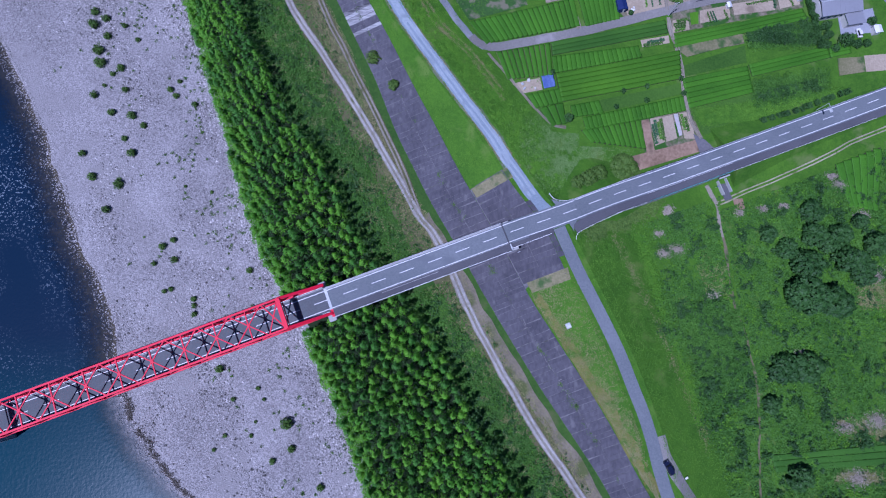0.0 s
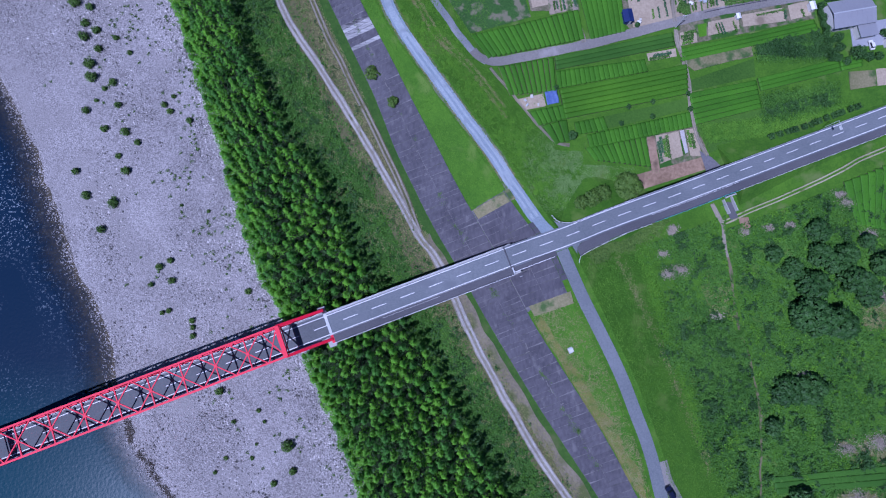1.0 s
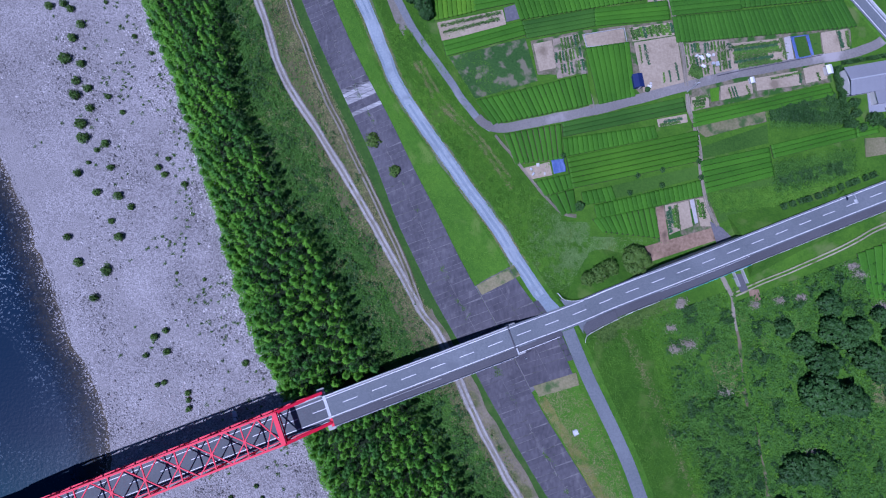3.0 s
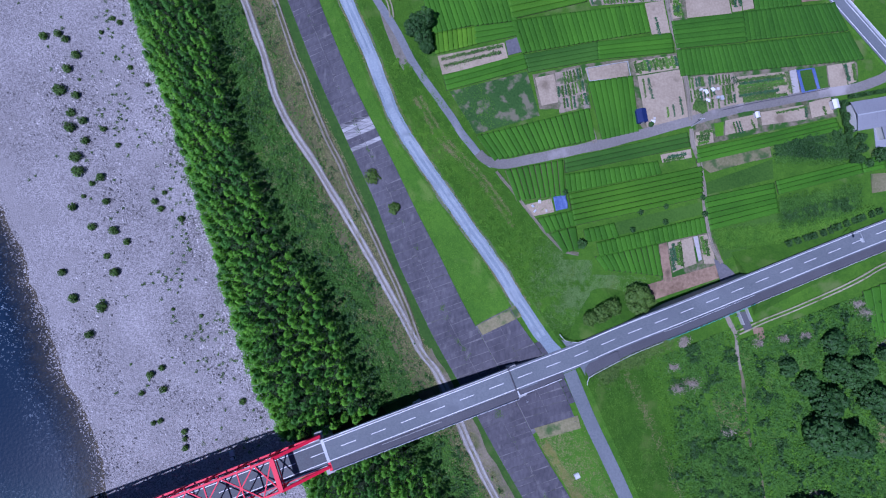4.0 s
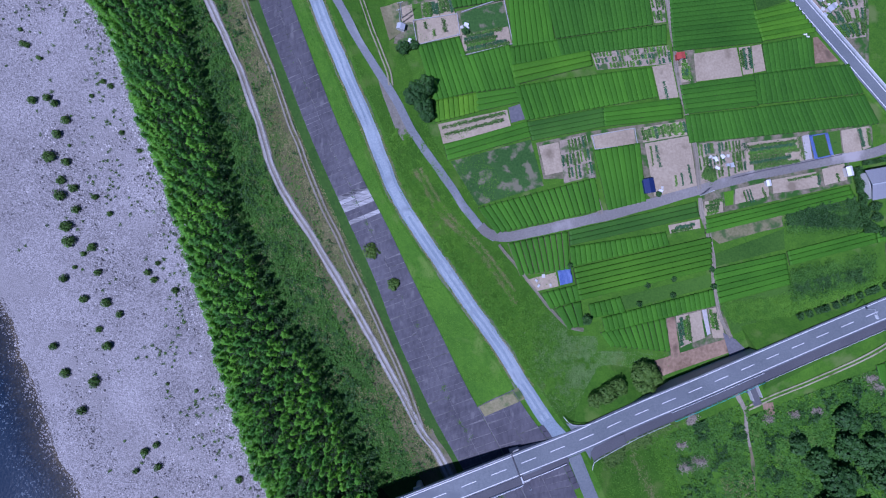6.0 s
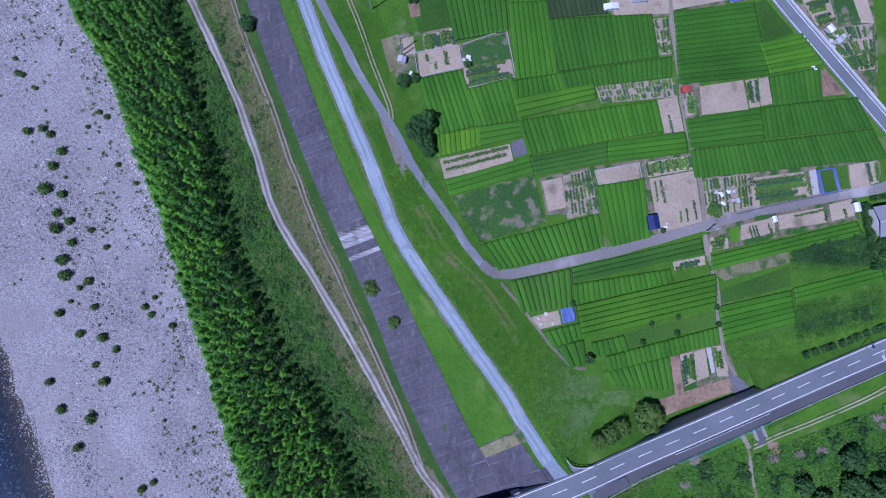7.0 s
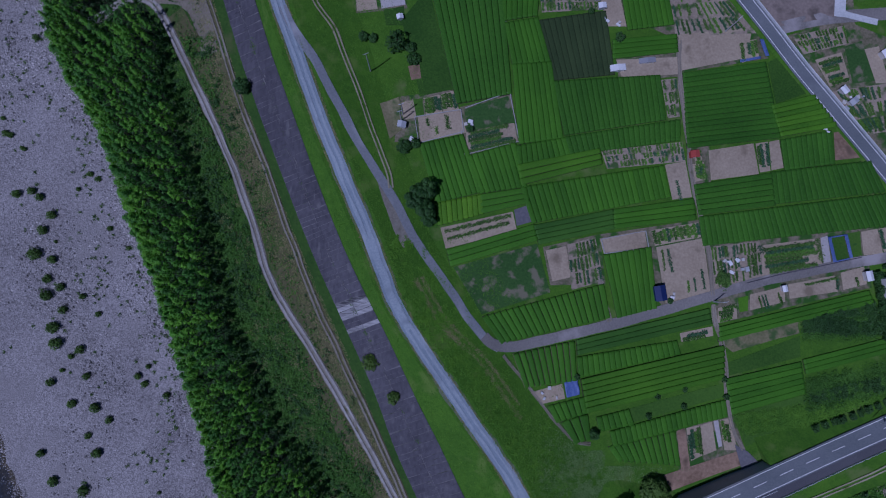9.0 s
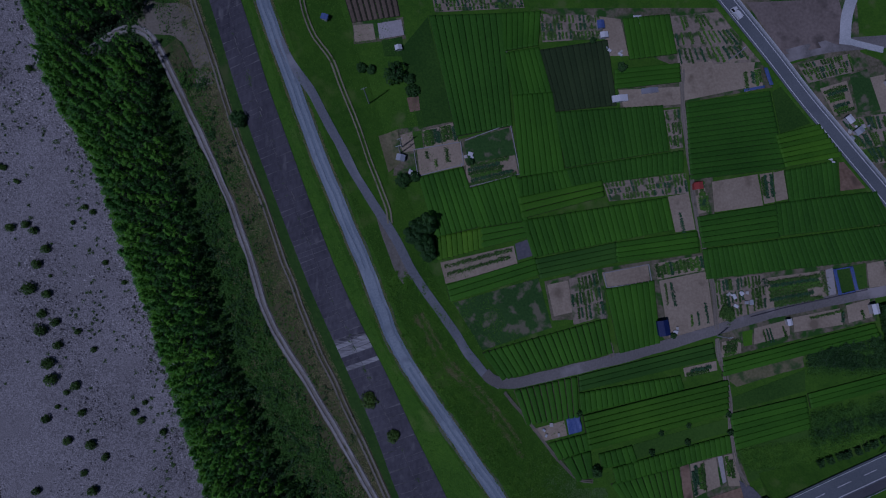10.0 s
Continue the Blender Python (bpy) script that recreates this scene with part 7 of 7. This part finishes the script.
undergrowth("dry_grass", DRY_LABEL + "on fallow ground beyond the scrub", DRY_BLADE, 9000, within(2.0, (143, -40), (172, -37), (172, -47), (149, -47.5)), 0.5, (0.12, 0.28), 74, (0.5, 1.0))
undergrowth("dry_grass", DRY_LABEL + "below the tea rows", DRY_BLADE, 4500, within(1.0, (141, -58), (160, -57), (160, -60.5), (141, -61)), 0.6, (0.12, 0.28), 75, (0.6, 1.0))
undergrowth("dry_grass", DRY_LABEL + "beside the scrub path", DRY_BLADE, 3000, within(2.0, (98, 14), (109, 14), (110, 3), (101, 3)), 0.2, (0.10, 0.22), 76, (0.4, 1.2))


def dry_patch(x, y, wide, seed):
    """A heap of dead pale stalks and brushwood."""
    rng = np.random.default_rng(seed)
    n = int(210 * wide)
    r, a = np.abs(rng.normal(0, 0.34, n)) * wide, rng.uniform(0, 6.28, n)
    z = ground_z(x, y)
    at = np.stack([x + r * np.cos(a) * 1.3, y + r * np.sin(a) * 0.8, z + 0.1 + rng.uniform(0, 0.9, n) * np.exp(-r / wide)], 1)
    ob = thing("brushwood_heap", (0, 0, 0), "pale heap of dead brushwood and stalks in the scrub", "brushwood", "brushwood heaps")
    stalks = leaf_mesh("stalk_tangle", at, rng.normal(size=(n, 3)) + np.array((0, 0, 0.8)), rng.uniform(0.2, 0.45, n), STRAW, ob, flat=0.3)
    stalks["kind"] = "stuff"
    bm = bmesh.new()
    bmesh.ops.create_icosphere(bm, subdivisions=3, radius=1.0, matrix=pose(x, y, z) @ Matrix.Diagonal((wide * 0.42, wide * 0.27, 0.4, 1)))
    for v in bm.verts:
        k = 1 + 0.45 * noise.noise((v.co.x * 0.9, v.co.y * 0.9, seed))
        v.co.x, v.co.y = x + (v.co.x - x) * k, y + (v.co.y - y) * k
    part("mound", bm, STRAW, ob)


STRAW = material("dead_stalks", (0.22, 0.19, 0.145), (0.42, 0.37, 0.30), 0.6, 2.0, bump=0.0, island=0.4)
for i, (x, y, w) in enumerate(((83.3, 25.7, 1.8), (84.8, 18.2, 2.6), (90.2, 20, 3.0), (86.8, 33.5, 1.6), (87.5, 35, 1.8), (114.8, 34.1, 2.0), (162.2, 34, 3), (163.9, 11.4, 5), (102.8, 3.3, 2.2), (133.7, -17.3, 2.4), (147, -42.4, 3.4), (158.6, -40.5, 5), (149.5, -59.4, 5), (129.1, -57.2, 3), (132.1, 37, 2), (150.8, 48.9, 2.2), (153.7, 46.1, 3), (123.9, 35.9, 2))):
    dry_patch(x, y, w * 1.35, 30 + i)


def hedge(a, b, wide, high, label):
    ob = thing("hedge", (0, 0, 0), label, "hedge")
    a, b = Vector(a), Vector(b)
    n = int((b - a).length * wide * 70)
    f = np.random.uniform(0, 1, n)[:, None]
    d = b - a
    side = Vector((-d.y, d.x)).normalized()
    o = np.random.uniform(-0.5, 0.5, n)[:, None] * wide
    xy = np.array(a[:])[None] + f * np.array(d[:])[None] + o * np.array(side[:])[None]
    at = np.concatenate([xy, (ground_z(*a) + np.random.uniform(0.3, 1, n) * high * (1.0 + 0.3 * np.sin(f[:, 0] * d.length * 1.3)))[:, None]], 1)
    if high < 1.5:
        at = at[np.sin(f[:, 0] * d.length * 1.9 + a.x) + 0.6 * np.sin(f[:, 0] * d.length * 0.7) > -0.5]
        n = len(at)
    leaf_mesh("leaves", at, np.random.normal(size=(n, 3)) * 0.5 + np.array((0, 0, 1)), np.random.uniform(0.15, 0.32, n), DARK_LEAF, ob)


hedge((146.1, 122.2), (149.6, 99.2), 2.4, 2.2, "tall dark hedge along the house garden")
hedge((148.8, 123.8), (166.5, 127.4), 1.4, 1.6, "dark hedge between house and field road")
hedge((123.4, 69.1), (141.3, 74.9), 2.2, 1.4, "low roadside hedge on the bank")
hedge((141.3, 75.3), (160, 82.6), 2.2, 1.4, "low roadside hedge on the bank")

# ---- drift line ----
DRIFT = material("dark_driftwood", (0.035, 0.032, 0.028), (0.12, 0.105, 0.085), 0.8, 2.0, bump=0.0, island=0.6)


def in_drift(rng):
    y = rng.uniform(-90, -31)
    return line_x("shore", y) + 1.2 + 0.9 * rng.normal() + 1.2 * noise.noise((0.0, y * 0.2, 6.0)), y


drift = undergrowth("drift_line", "dark line of washed-up twigs and weed along the water's edge", DRIFT, 4200, in_drift, 0.25, (0.12, 0.3), 91, (0.35, 1.3))
drain = thing("drain_box", (47.0, -8.4, ground_z(47, -8.4)), "small square concrete drain box in the grass bank", "drain box", turn=25)
block("lid", (1.5, 1.5, 0.3), (0, 0, 0.25), PALE, drain, bevel=0.04)
block("rim", (1.9, 1.9, 0.3), (0, 0, 0.08), CONCRETE, drain)

# ---- weeds of the gravel bar ----
def build_tufts():
    rng = np.random.default_rng(5)
    at, face, size = [], [], []
    count = 0
    while count < 420:
        y = rng.uniform(-80, 228)
        w, s = line_x("wood_west", y), line_x("shore", y)
        x = w - 1.5 - (w - s - 6) * rng.beta(0.8, 2.6)
        if rng.random() > 0.35 + 0.9 * noise.noise((x * 0.07, y * 0.05, 3.0)) or abs((Vector((x, y, 0)) - ORIGIN).dot(ASIDE)) < 6:
            continue
        r, n = rng.uniform(0.3, 0.85), 22
        p = rng.normal(size=(n, 3)) * np.array((r * 0.5, r * 0.5, 0.12)) + np.array((x, y, ground_z(x, y) + 0.25))
        at.append(p)
        face.append(rng.normal(size=(n, 3)) * 0.5 + np.array((0, 0, 1.0)))
        size.append(rng.uniform(0.12, 0.26, n))
        count += 1
    ob = leaf_mesh("weed_tufts", np.concatenate(at), np.concatenate(face), np.concatenate(size), SHRUB_LEAF)
    tagged(ob, "small olive-green weed tufts strewn over the gravel bar", "weeds", kind="stuff")


build_tufts()


# ---- stones of the gravel bar ----
def build_stones():
    rng = np.random.default_rng(21)
    v, f = [], []
    shape = np.array(((1, 0, 0), (-1, 0, 0), (0, 1, 0), (0, -1, 0), (0, 0, 1)), float)
    tris = ((0, 2, 4), (2, 1, 4), (1, 3, 4), (3, 0, 4))
    count = 0
    while count < 34000:
        y = rng.uniform(-85, 225)
        s, w = line_x("shore", y), line_x("wood_west", y)
        x = rng.uniform(s + 1, w + 1)
        c = noise.noise((x * 0.05 + y * 0.02, y * 0.03, 5.0))
        near = 0.9 * math.exp(-max(w - x, 0) / 9.0) * (0.6 + noise.noise((x * 0.12, y * 0.12, 8.0)))
        if rng.random() > 0.03 + 0.4 * c + near:
            continue
        r = rng.uniform(0.12, 0.24) * (1 + 2.0 * rng.random() ** 6)
        a = rng.uniform(0, 6.28)
        p = shape * np.array((r * rng.uniform(0.8, 1.4), r, r * 0.7))
        ca, sa = math.cos(a), math.sin(a)
        z = ground_z(x, y)
        n = len(v)
        v += [(x + q[0] * ca - q[1] * sa, y + q[0] * sa + q[1] * ca, z + q[2] + 0.02) for q in p]
        f += [(n + i, n + j, n + k) for i, j, k in tris]
        count += 1
    # stones that thin out into the shallows
    for _ in range(6500):
        y = rng.uniform(-85, 225)
        x = line_x("shore", y) + 2.5 - 6.5 * rng.random() ** 1.6
        r, a = rng.uniform(0.14, 0.32), rng.uniform(0, 6.28)
        p = shape * np.array((r * rng.uniform(0.8, 1.4), r, r * 0.6))
        ca, sa = math.cos(a), math.sin(a)
        z = max(ground_z(x, y), -12.45)
        n = len(v)
        v += [(x + q[0] * ca - q[1] * sa, y + q[0] * sa + q[1] * ca, z + q[2] + 0.02) for q in p]
        f += [(n + i, n + j, n + k) for i, j, k in tris]
    mat = material("river_stones", (0.12, 0.115, 0.11), (0.55, 0.52, 0.51), 0.6, 1.5, bump=0.0, island=1.1)
    tagged(mesh_object("river_stones", v, f, mat), "scattered grey river stones on the gravel bar", "stones", kind="stuff")


build_stones()
